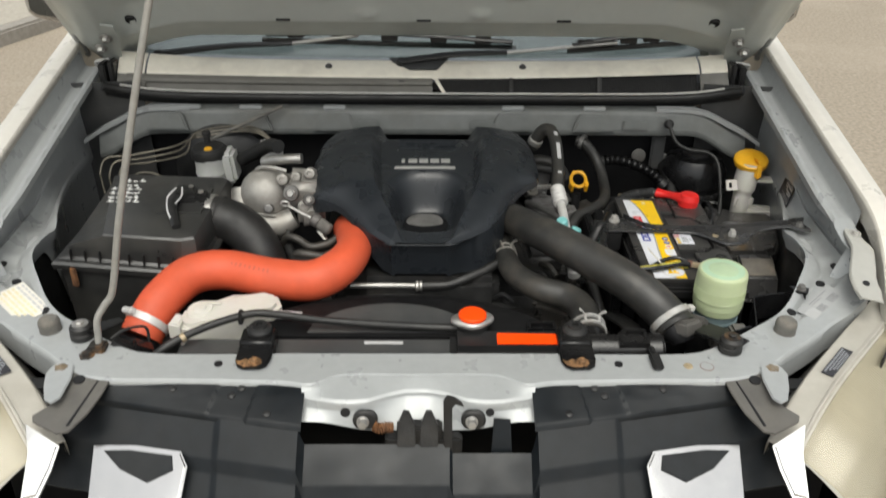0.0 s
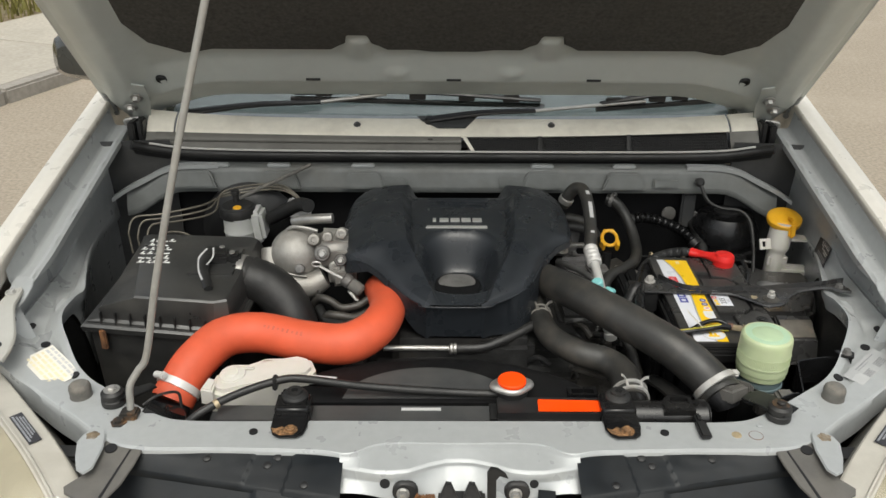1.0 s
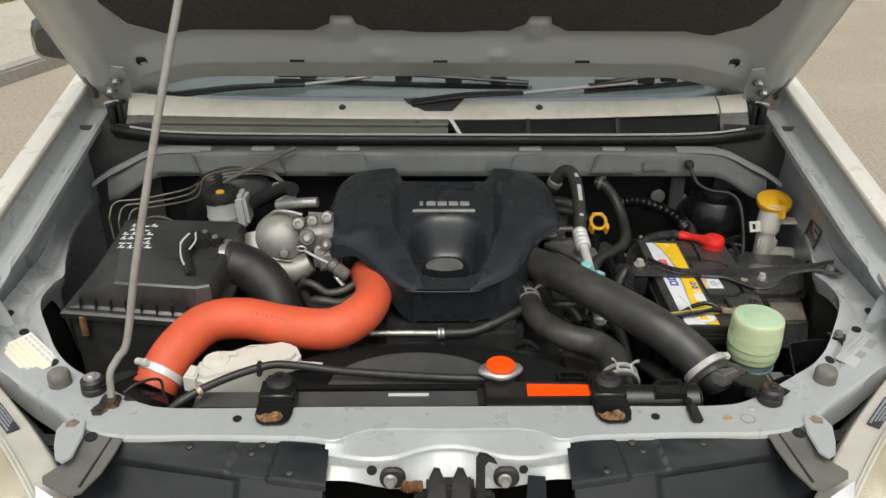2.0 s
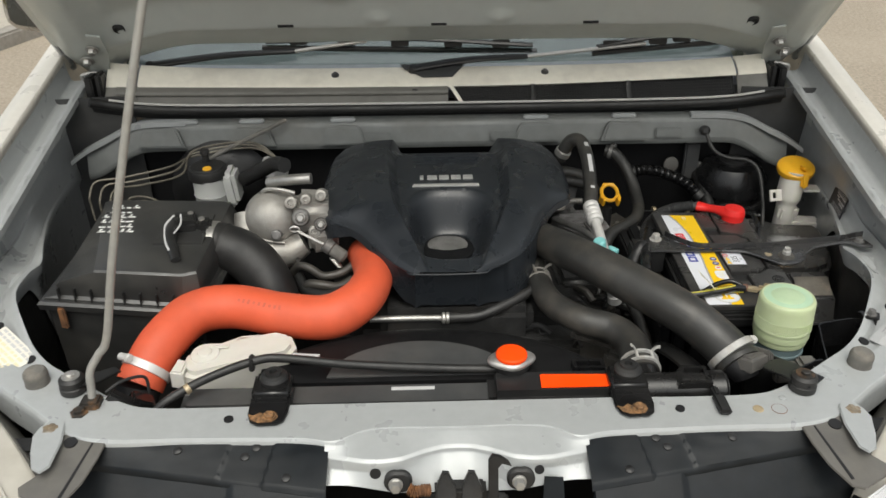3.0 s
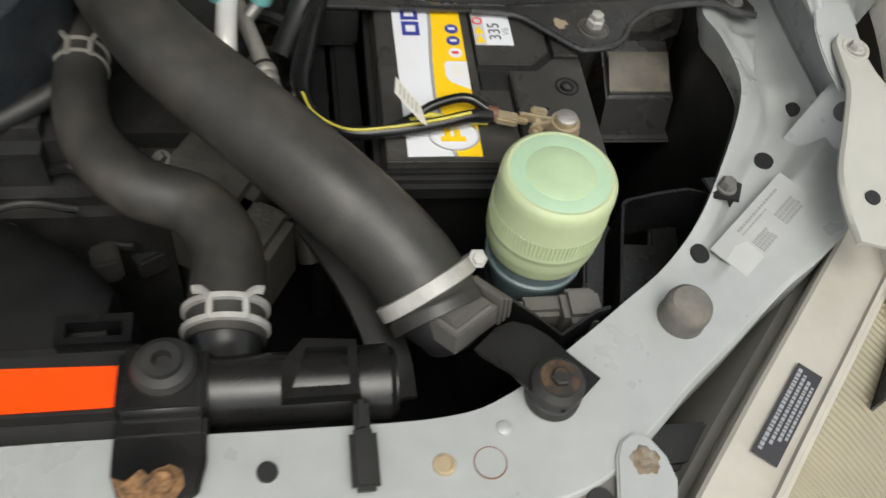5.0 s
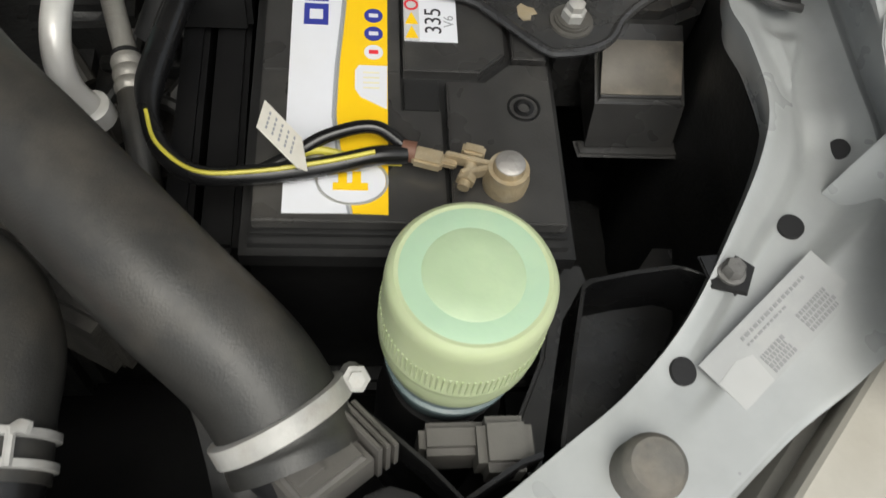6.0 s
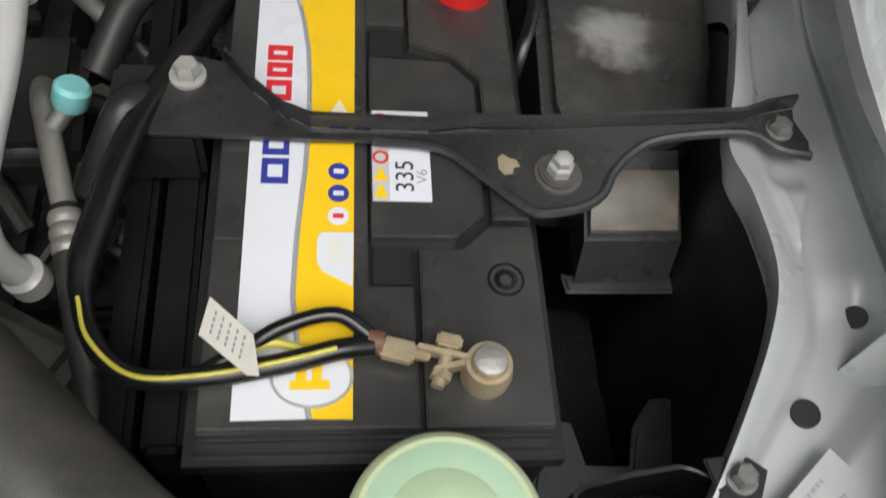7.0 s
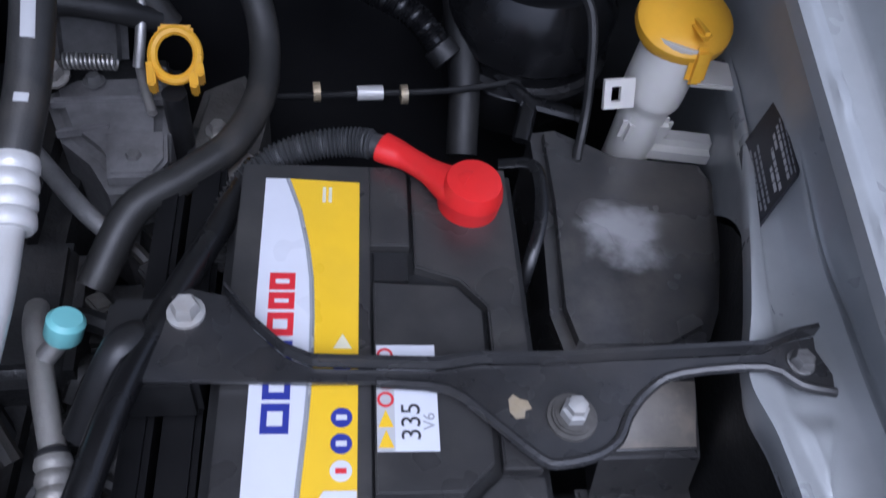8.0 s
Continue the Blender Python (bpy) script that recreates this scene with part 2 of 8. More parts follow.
M["silver_ink"] = mat("silver_print", (0.6, 0.6, 0.58), 0.35, 0.6, 0.05, 30, 0)
M["lead"] = mat("lead_terminal", (0.42, 0.40, 0.38), 0.5, 0.7, 0.15, 60, 0.4, 300, (0.32, 0.30, 0.29), 0.4, 40)
M["underseal"] = mat("black_underseal", (0.010, 0.010, 0.010), 0.6, 0, 0.25, 40, 0.4, 200, (0.03, 0.028, 0.024), 0.4, 8)
M["brass"] = mat("tarnished_tinned_brass", (0.42, 0.34, 0.22), 0.5, 0.5, 0.2, 60, 0.4, 300, (0.5, 0.46, 0.38), 0.5, 40)
M["pad"] = mat("felt_insulation", (0.066, 0.064, 0.058), 0.95, 0, 0.25, 120, 0.6, 500, (0.055, 0.053, 0.047), 0.6, 5, spec=0.15)
M["asphalt"] = mat("worn_asphalt", (0.30, 0.255, 0.198), 0.9, 0, 0.25, 45, 0.8, 70, (0.39, 0.335, 0.265), 0.6, 0.9)
M["concrete"] = mat("concrete_paving", (0.42, 0.385, 0.325), 0.85, 0, 0.12, 25, 0.5, 120, (0.30, 0.27, 0.22), 0.5, 1.5, random_tint=0.08)
M["kerb"] = mat("concrete_kerb", (0.27, 0.25, 0.22), 0.88, 0, 0.15, 25, 0.6, 100, (0.17, 0.155, 0.13), 0.5, 2.5, random_tint=0.1)
M["soil"] = mat("dry_soil", (0.18, 0.14, 0.085), 0.95, 0, 0.3, 12, 0.9, 40, (0.10, 0.11, 0.035), 0.7, 1.3)
M["grass"] = mat("mixed_grass", (0.15, 0.14, 0.035), 0.7, 0, 0.5, 1.5, 0.0, 300, (0.26, 0.20, 0.08), 0.8, 2.2)
M["chrome"] = mat("chrome", (0.55, 0.55, 0.55), 0.12, 0.9, 0.03, 30, 0.0, 300, (0.5, 0.48, 0.44), 0.2, 15)
M["lamp_body"] = mat("beige_lamp_housing", (0.43, 0.41, 0.365), 0.5, 0, 0.06, 30, 0.06, 300, (0.3, 0.27, 0.22), 0.4, 8)
M["reflector"] = mat("lamp_reflector", (0.42, 0.41, 0.38), 0.45, 0.1, 0.05, 30, 0.02)
M["mirror_shell"] = mat("dark_mirror_shell", (0.03, 0.032, 0.03), 0.25, 0, 0.1, 30, 0.0, coat=0.4)
M["tan_tag"] = mat("paper_tag", (0.72, 0.69, 0.62), 0.6, 0, 0.04, 40, 0.05, 300, (0.5, 0.46, 0.38), 0.3, 60)
M["brown"] = mat("brown_sleeve", (0.15, 0.07, 0.045), 0.6, 0, 0.15, 60, 0.1)
M["yellow_wire"] = mat("yellow_stripe_insulation", (0.52, 0.46, 0.06), 0.45, 0, 0.15, 60, 0.0)
M["core_black"] = mat("dusty_black_core", (0.009, 0.0095, 0.0105), 0.75, 0, 0.25, 60, 0.3, 300, (0.02, 0.02, 0.02), 0.5, 20, spec=0.1)
M["shadow_hole"] = mat("shaded_hole_back", (0.09, 0.09, 0.09), 0.6, 0, 0.15, 30, 0.1)
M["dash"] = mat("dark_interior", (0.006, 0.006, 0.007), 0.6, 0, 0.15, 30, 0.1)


def glass_mat(name, tint=(1, 1, 1), gloss=0.05, edge=0.25):
    m = bpy.data.materials.new(name)
    m.use_nodes = True
    nt = m.node_tree
    nt.nodes.remove(nt.nodes["Principled BSDF"])
    tr, gl, lw, mx, pw = (nt.nodes.new("ShaderNode" + k) for k in ("BsdfTransparent", "BsdfGlossy", "LayerWeight", "MixShader", "Math"))
    tr.inputs[0].default_value, gl.inputs[1].default_value, lw.inputs[0].default_value = (*tint, 1), gloss, 0.5
    pw.operation = "MULTIPLY_ADD"
    pw.inputs[1].default_value, pw.inputs[2].default_value = edge, 0.04
    nt.links.new(lw.outputs["Facing"], pw.inputs[0])
    nt.links.new(pw.outputs[0], mx.inputs[0])
    nt.links.new(tr.outputs[0], mx.inputs[1])
    nt.links.new(gl.outputs[0], mx.inputs[2])
    nt.links.new(mx.outputs[0], nt.nodes["Material Output"].inputs[0])
    return m


M["glass"] = glass_mat("windscreen_glass", (0.75, 0.8, 0.78))
M["lens"] = glass_mat("lamp_lens", (0.92, 0.9, 0.84), 0.35, 0.08)


# ---- building blocks ----
def finish(bm, name, material, angle=38):
    bmesh.ops.remove_doubles(bm, verts=bm.verts, dist=1e-6)
    bmesh.ops.recalc_face_normals(bm, faces=bm.faces)
    me = bpy.data.meshes.new(name)
    bm.to_mesh(me)
    bm.free()
    me.polygons.foreach_set("use_smooth", [True] * len(me.polygons))
    me.set_sharp_from_angle(angle=radians(angle))
    me.materials.append(M[material])
    return me


def thing(name, at, label, category, group="", kind=""):
    ob = new(name)
    ob.empty_display_size = 0.02
    ob.location = at
    return tagged(ob, label, category, group, kind)


def part(name, bm, material, parent, label="", angle=38):
    """One mesh, built in world places, under a thing or a part of one."""
    me = finish(bm, name, material, angle)
    ob = new(name, me)
    if parent is not None:
        ob.parent = parent
        if parent.parent is None:
            ob.matrix_parent_inverse = Matrix.Translation(-Vector(parent.location))
    return tagged(ob, label)


def solo(name, bm, material, label, category, group="", kind="", angle=38):
    return tagged(new(name, finish(bm, name, material, angle)), label, category, group, kind)


def B():
    return bmesh.new()


def spline(pts, n=8):
    """Points along a smooth curve through pts."""
    p = [Vector(q) for q in pts]
    p = [p[0] * 2 - p[1]] + p + [p[-1] * 2 - p[-2]]
    out = []
    for i in range(1, len(p) - 2):
        a, b, c, d = p[i - 1:i + 3]
        for k in range(n):
            t = k / n
            out.append(0.5 * (2 * b + (c - a) * t + (2 * a - 5 * b + 4 * c - d) * t * t + (3 * b - a - 3 * c + d) * t ** 3))
    return out + [p[-2]]


def frames_along(line):
    """Rotation-minimising axes along a line of points."""
    tang = [(line[min(i + 1, len(line) - 1)] - line[max(i - 1, 0)]).normalized() for i in range(len(line))]
    ref = Vector((0, 0, 1)) if abs(tang[0].z) < 0.9 else Vector((1, 0, 0))
    u = (ref - tang[0] * ref.dot(tang[0])).normalized()
    out = []
    for t in tang:
        u = (u - t * u.dot(t)).normalized()
        out.append((t, u, t.cross(u)))
    return out


def tube(bm, pts, r, seg=14, n=8, smooth=True, caps=True, radii=None, flat=1.0):
    """A round (or flattened) bar along pts; radii: radius as a function of 0 to 1."""
    line = spline(pts, n) if smooth and len(pts) > 2 else [Vector(q) for q in pts]
    rings = []
    for i, (p, (t, u, w)) in enumerate(zip(line, frames_along(line))):
        rr = radii(i / (len(line) - 1)) if radii else r
        rings.append([bm.verts.new(p + (u * math.cos(a) * flat + w * math.sin(a)) * rr) for a in (2 * math.pi * k / seg for k in range(seg))])
    for a, b in zip(rings, rings[1:]):
        for k in range(seg):
            bm.faces.new((a[k], a[(k + 1) % seg], b[(k + 1) % seg], b[k]))
    if caps:
        bm.faces.new(rings[0][::-1])
        bm.faces.new(rings[-1])
    return bm


def lathe(bm, at, profile, axis=(0, 0, 1), seg=28, wave=None):
    """A turned shape: profile of (radius, height) along the axis from at."""
    q = Vector((0, 0, 1)).rotation_difference(Vector(axis).normalized())
    rings = []
    for r, h in profile:
        if r < 1e-6:
            rings.append([bm.verts.new(Vector(at) + q @ Vector((0, 0, h)))])
        else:
            rings.append([bm.verts.new(Vector(at) + q @ Vector((math.cos(a) * r * (wave(a) if wave else 1), math.sin(a) * r * (wave(a) if wave else 1), h)))
                          for a in (2 * math.pi * k / seg for k in range(seg))])
    for a, b in zip(rings, rings[1:]):
        for k in range(seg):
            quad = [a[k % len(a)], a[(k + 1) % len(a)], b[(k + 1) % len(b)], b[k % len(b)]]
            quad = [v for i, v in enumerate(quad) if v not in quad[:i]]
            if len(quad) > 2:
                bm.faces.new(quad)
    for ring in (rings[0], rings[-1]):
        if len(ring) > 2:
            bm.faces.new(ring)
    return bm


def box(bm, x0, x1, y0, y1, z0, z1, bevel=0.003, turn=None, seg=2):
    r = bmesh.ops.create_cube(bm, size=1)
    vs = r["verts"]
    c = Vector(((x0 + x1) / 2, (y0 + y1) / 2, (z0 + z1) / 2))
    for v in vs:
        v.co = Vector((v.co.x * (x1 - x0), v.co.y * (y1 - y0), v.co.z * (z1 - z0)))
    if bevel:
        es = list({e for v in vs for e in v.link_edges})
        out = bmesh.ops.bevel(bm, geom=es, offset=bevel, segments=seg, affect="EDGES", clamp_overlap=True)
        vs = list({v for f in out["faces"] for v in f.verts} | {v for v in vs if v.is_valid})
    for v in vs:
        v.co = (turn @ v.co if turn else v.co) + c
    return bm


def turned(rx=0, ry=0, rz=0):
    return Euler([radians(a) for a in (rx, ry, rz)]).to_matrix()


def prism(bm, outline, z0, z1, bevel=0.002, holes=(), place=None, seg=2):
    """A plate with the given plan outline; holes go through it."""
    if holes:
        edges = []
        for loop in (outline, *holes):
            vs = [bm.verts.new((x, y, z1)) for x, y in loop]
            edges += [bm.edges.new((vs[i], vs[(i + 1) % len(vs)])) for i in range(len(vs))]
        faces = [g for g in bmesh.ops.triangle_fill(bm, use_beauty=True, edges=edges)["geom"] if isinstance(g, bmesh.types.BMFace)]
    else:
        faces = [bm.faces.new([bm.verts.new((x, y, z1)) for x, y in outline])]
    ext = bmesh.ops.extrude_face_region(bm, geom=faces)
    low = [g for g in ext["geom"] if isinstance(g, bmesh.types.BMVert)]
    for v in low:
        v.co.z = z0
    mine = {v for f in faces for v in f.verts} | set(low)
    if bevel and not holes:
        rim = [e for e in {e for v in mine for e in v.link_edges} if abs(e.verts[0].co.z - e.verts[1].co.z) < 1e-9]
        out = bmesh.ops.bevel(bm, geom=rim, offset=bevel, segments=seg, affect="EDGES", clamp_overlap=True)
        mine = {v for v in mine if v.is_valid} | {v for f in out["faces"] for v in f.verts}
    if place is not None:
        for v in mine:
            v.co = place @ v.co
    return bm


def circle(x, y, r, n=16, ry=None):
    return [(x + r * math.cos(2 * math.pi * k / n), y + (ry or r) * math.sin(2 * math.pi * k / n)) for k in range(n)]


def grid(bm, fn, nu, nv, thick=0.0, down=(0, 0, -1)):
    """A sheet over 0..1 x 0..1; with thickness, a closed shell."""
    top = [[bm.verts.new(fn(i / nu, j / nv)) for j in range(nv + 1)] for i in range(nu + 1)]
    for i in range(nu):
        for j in range(nv):
            bm.faces.new((top[i][j], top[i + 1][j], top[i + 1][j + 1], top[i][j + 1]))
    if thick:
        d = Vector(down) * thick
        low = [[bm.verts.new(v.co + d) for v in row] for row in top]
        for i in range(nu):
            for j in range(nv):
                bm.faces.new((low[i][j], low[i][j + 1], low[i + 1][j + 1], low[i + 1][j]))
        for i in range(nu):
            for j in (0, nv):
                bm.faces.new((top[i][j], top[i + 1][j], low[i + 1][j], low[i][j]))
        for j in range(nv):
            for i in (0, nu):
                bm.faces.new((top[i][j], top[i][j + 1], low[i][j + 1], low[i][j]))
    return bm


def lerp_table(table, t):
    """Straight interpolation in rows of (key, value...)."""
    if t <= table[0][0]:
        return table[0][1:]
    for a, b in zip(table, table[1:]):
        if t <= b[0]:
            k = (t - a[0]) / (b[0] - a[0])
            return tuple(p + (q - p) * k for p, q in zip(a[1:], b[1:]))
    return table[-1][1:]


def smooth01(t):
    t = min(1.0, max(0.0, t))
    return t * t * (3 - 2 * t)


def bolt(bm, at, r=0.007, h=0.006, axis=(0, 0, 1), washer=1.5):
    """A hexagon bolt head with its washer."""
    lathe(bm, at, [(0, 0), (r * washer, 0), (r * washer, h * 0.25), (r * 1.05, h * 0.3), (r * 1.05, h * 0.32)], axis, 16)
    lathe(bm, Vector(at) + Vector(axis).normalized() * h * 0.3, [(r, 0), (r, h * 0.7), (r * 0.8, h), (0, h)], axis, 6)
    return bm


def worm_clamp(parent, at, axis, r, width=0.012, screw=0.8, name="hose_clamp", material="steel"):
    """A steel band with its screw housing, on a hose."""
    a = Vector(axis).normalized()
    bm = B()
    lathe(bm, Vector(at) - a * width / 2, [(r, 0), (r + 0.0022, 0.0008), (r + 0.0022, width - 0.0008), (r, width)], a, 32)
    ob = part(name, bm, material, parent, "steel worm-drive hose clamp")
    q = Vector((0, 0, 1)).rotation_difference(a)
    out = q @ Vector((math.cos(screw), math.sin(screw), 0))
    tan = a.cross(out)
    c = Vector(at) + out * (r + 0.006)
    bm = B()
    tube(bm, [c - tan * 0.014, c + tan * 0.006], 0.0062, 12, smooth=False)
    lathe(bm, c + tan * 0.006, [(0, 0), (0.0075, 0), (0.0075, 0.004), (0.0045, 0.005), (0.0045, 0.0075), (0, 0.0075)], tan, 6)
    part("screw", bm, material, ob)
    return ob


# ---- ground ----
KERB_AT, KERB_DIR = Vector((-3.08, 5.55, 0)), Vector((0.34, 0.94, 0)).normalized()
KERB_OUT = Vector((-KERB_DIR.y, KERB_DIR.x, 0))
bm = B()
grid(bm, lambda u, v: ((u - 0.5) * 700, (v - 0.5) * 700, 0), 10, 10)
solo("road", bm, "asphalt", "worn sandy-grey asphalt road surface", "road", kind="structure")


def along_kerb(s, out, z):
    p = KERB_AT + KERB_DIR * s + KERB_OUT * out
    return (p.x, p.y, z)


pavement = thing("pavement", along_kerb(0, 1.0, 0), "pale concrete pavement with a raised kerb", "pavement", kind="structure")
bm = B()
grid(bm, lambda u, v: along_kerb(-14 + 28 * u, 0.15 + 1.85 * v, 0.088), 2, 2, 0.085)
part("bedding", bm, "kerb", pavement)
verge = B()
grid(verge, lambda u, v: along_kerb(-14 + 28 * u, 2.0 + 16 * v, 0.10 + 0.05 * noise.noise(Vector((u * 60, v * 30, 0))) + 0.5 * v * v), 60, 40)
solo("verge", verge, "soil", "dry earth verge behind the pavement", "verge", kind="structure")
rng = random.Random(4)
verts, faces = [], []
for k in range(5200):
    s, o = rng.uniform(-3.0, 6.5), 2.0 + 4.5 * rng.random() ** 1.4
    x, y, z = along_kerb(s, o, 0.10 + 0.5 * ((o - 2) / 16) ** 2)
    h, a, w, lean = rng.uniform(0.08, 0.34), rng.uniform(0, 6.28), rng.uniform(0.006, 0.016), rng.uniform(-0.14, 0.14)
    ca, sa = math.cos(a), math.sin(a)
    i = len(verts)
    verts += [(x - ca * w, y - sa * w, z), (x + ca * w, y + sa * w, z), (x + sa * lean * 0.4 + ca * w * 0.7, y - ca * lean * 0.4 + sa * w * 0.7, z + h * 0.6),
              (x + sa * lean * 0.4 - ca * w * 0.7, y - ca * lean * 0.4 - sa * w * 0.7, z + h * 0.6), (x + sa * lean, y - ca * lean, z + h)]
    faces += [(i, i + 1, i + 2, i + 3), (i + 3, i + 2, i + 4)]
me = bpy.data.meshes.new("grass")
me.from_pydata(verts, [], faces)
me.materials.append(M["grass"])
tagged(new("grass", me), "dry green and straw-coloured grass on the verge", "grass", kind="stuff")

# ---- the pickup truck's front body ----
truck = thing("pickup_truck", (0, 0.3, 0), "silver pickup truck with its bonnet propped open", "pickup truck")

# inner and outer edge of the sheet round the bay, right half: x, y, z, x, y, z
SHEET = [
    (0.00, 0.030, 0.980, 0.00, -0.026, 0.980), (0.115, 0.030, 0.980, 0.115, -0.027, 0.980), (0.165, 0.030, 0.980, 0.165, -0.051, 0.980),
    (0.215, 0.030, 0.980, 0.215, -0.043, 0.980), (0.34, 0.028, 0.980, 0.36, -0.038, 0.980), (0.43, 0.029, 0.981, 0.47, -0.037, 0.980),
    (0.475, 0.042, 0.982, 0.528, -0.024, 0.980), (0.53, 0.078, 0.982, 0.575, 0.012, 0.980), (0.575, 0.110, 0.982, 0.608, 0.040, 0.980),
    (0.613, 0.138, 0.983, 0.656, 0.076, 0.980), (0.650, 0.176, 0.986, 0.702, 0.112, 0.983), (0.682, 0.225, 0.994, 0.748, 0.142, 0.990),
    (0.712, 0.277, 0.999, 0.795, 0.185, 1.010), (0.725, 0.316, 1.002, 0.808, 0.25, 1.042), (0.724, 0.363, 1.004, 0.808, 0.33, 1.054),
    (0.721, 0.405, 1.006, 0.808, 0.40, 1.062), (0.735, 0.455, 1.004, 0.810, 0.46, 1.070), (0.757, 0.52, 0.995, 0.812, 0.53, 1.080),
    (0.785, 0.62, 0.985, 0.815, 0.64, 1.09), (0.800, 0.72, 0.98, 0.812, 0.74, 1.11), (0.803, 0.86, 0.98, 0.810, 0.88, 1.14),
]
HOLES = [(0.645, 0.149, 0.008), (0.730, 0.238, 0.0080), (0.776, 0.292, 0.0068), (0.312, 0.0, 0.0065)]


def sheet_edges(t, side):
    """Inner and outer edge of the sheet at 0 (middle) to 1 (bulkhead)."""
    n = len(SHEET) - 1
    f = min(t * n, n - 1e-6)
    i, k = int(f), f - int(f)
    rows = [SHEET[max(0, min(n, i + d))] for d in (-1, 0, 1, 2)]
    if i == 0:
        rows[0] = tuple(-v if j in (0, 3) else v for j, v in enumerate(SHEET[1]))
    v = [0.5 * (2 * b + (c - a) * k + (2 * a - 5 * b + 4 * c - d) * k * k + (3 * b - a - 3 * c + d) * k ** 3) for a, b, c, d in zip(*rows)]
    return Vector((v[0] * side, v[1], v[2])), Vector((v[3] * side, v[4], v[5]))


def sheet_at(t, w, side):
    a, b = sheet_edges(t, side)
    p = a.lerp(b, w)
    # beside the battery the sheet lies flat, then turns up into the wing wall
    bowl = smooth01((t - 0.55) / 0.08) * (1 - smooth01((t - 0.80) / 0.08))
    p.z += ((b.z - a.z) * (smooth01((w - 0.5) / 0.5) - w)) * bowl
    p.x += ((b.x - a.x) * ((1.62 * w if w < 0.56 else 0.907 + 0.093 * (w - 0.56) / 0.44) - w)) * bowl
    # a rolled inner lip and a pressed step along the sheet
    apron = smooth01((t - 0.45) / 0.1)
    p.z += 0.009 * smooth01(1 - w / 0.16) * apron * (1 - 0.9 * math.exp(-((p.y - 0.408) / 0.03) ** 2)) - 0.013 * apron * (1 - 0.6 * smooth01((p.y - 0.29) / 0.03) * smooth01((0.44 - p.y) / 0.04)) * (smooth01((w - 0.12) / 0.10) - smooth01((w - 0.36) / 0.14))
    p.z -= 0.005 * smooth01((w - 0.95) / 0.05) * (1 - apron)
    # a pressed boss that tapers forward from the bracket's bolt, and a soft ridge outside it
    off = abs(abs(p.x) - 0.747 - 0.14 * (p.y - 0.325))
    p.z += 0.0075 * smooth01((0.29 * (p.y - 0.318) - off) / 0.009) * smooth01((0.386 - p.y) / 0.02) * smooth01((p.y - 0.318) / 0.01)
    p.z += 0.0065 * apron * max(0.0, 1 - abs(w - 0.49) / 0.055) * smooth01((p.y - 0.215) / 0.05) * smooth01((0.60 - p.y) / 0.08)
    return p


for side, word in ((-1, "left"), (1, "right")):
    bm = B()
    NU, NW = 320, 64
    rows = [[bm.verts.new(sheet_at(i / NU, j / NW, side)) for j in range(NW + 1)] for i in range(NU + 1)]
    for i in range(NU):
        for j in range(NW):
            bm.faces.new((rows[i][j], rows[i + 1][j], rows[i + 1][j + 1], rows[i][j + 1]))
    # short turned-down lips at the inner and the outer edge
    for j, drop, slip in ((0, 0.034, 0.012), (NW, 0.05, 0.0)):
        edge = [r[j] for r in rows]
        ends = []
        for n, v in enumerate(edge):
            down = drop + (0.17 * smooth01((n / NU - (0.70 if side < 0 else 0.86)) / 0.10) if j == 0 else -0.033 * smooth01((0.34 - n / NU) / 0.05))
            out = Vector((side * 0.7, -0.3, 0)) * slip
            ends.append((bm.verts.new(v.co + Vector((0, 0, -0.014))), bm.verts.new(v.co + out + Vector((0, 0, -0.03))), bm.verts.new(v.co + out + Vector((0, 0, -down)))))
        for i in range(NU):
            chain_a, chain_b = (edge[i], *ends[i]), (edge[i + 1], *ends[i + 1])
            for k in range(3):
                bm.faces.new((chain_a[k], chain_b[k], chain_b[k + 1], chain_a[k + 1]))
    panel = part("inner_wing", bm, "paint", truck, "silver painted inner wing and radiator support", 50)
    # the dark wheel housing and frame below the lip
    bm = B()
    grid(bm, lambda u, v, side=side: sheet_edges(u, side)[0] + Vector((side * 0.012, -0.006, -0.032 - 0.168 * smooth01((u - (0.70 if side < 0 else 0.86)) / 0.10) - 0.4 * v)), 84, 4, 0.004, (side, -0.5, 0))
    part("wheel_housing", bm, "underseal", truck, "black undersealed wheel housing", 50)
    for hx, hy, hr in HOLES:
        t = min((n / 400 for n in range(401)), key=lambda n: min((sheet_at(n, w / 20, 1).xy - Vector((hx, hy))).length for w in range(21)))
        w = min((n / 100 for n in range(101)), key=lambda n: (sheet_at(t, n, 1).xy - Vector((hx, hy))).length)
        at = sheet_at(t, w, side)
        nrm = (sheet_at(t + 0.01, w, side) - at).cross(sheet_at(t, min(1, w + 0.05), side) - at).normalized()
        nrm = nrm if nrm.z > 0 else -nrm
        bm = B()
        lathe(bm, at + nrm * 0.0022, [(hr * 1.02, -0.006), (hr, 0.0006), (0, 0.0007)], nrm, 24)
        part("hole", bm, "dash", panel, "dark punched hole")

# centre of the radiator support: the pressed panel that carries the lock
bm = B()


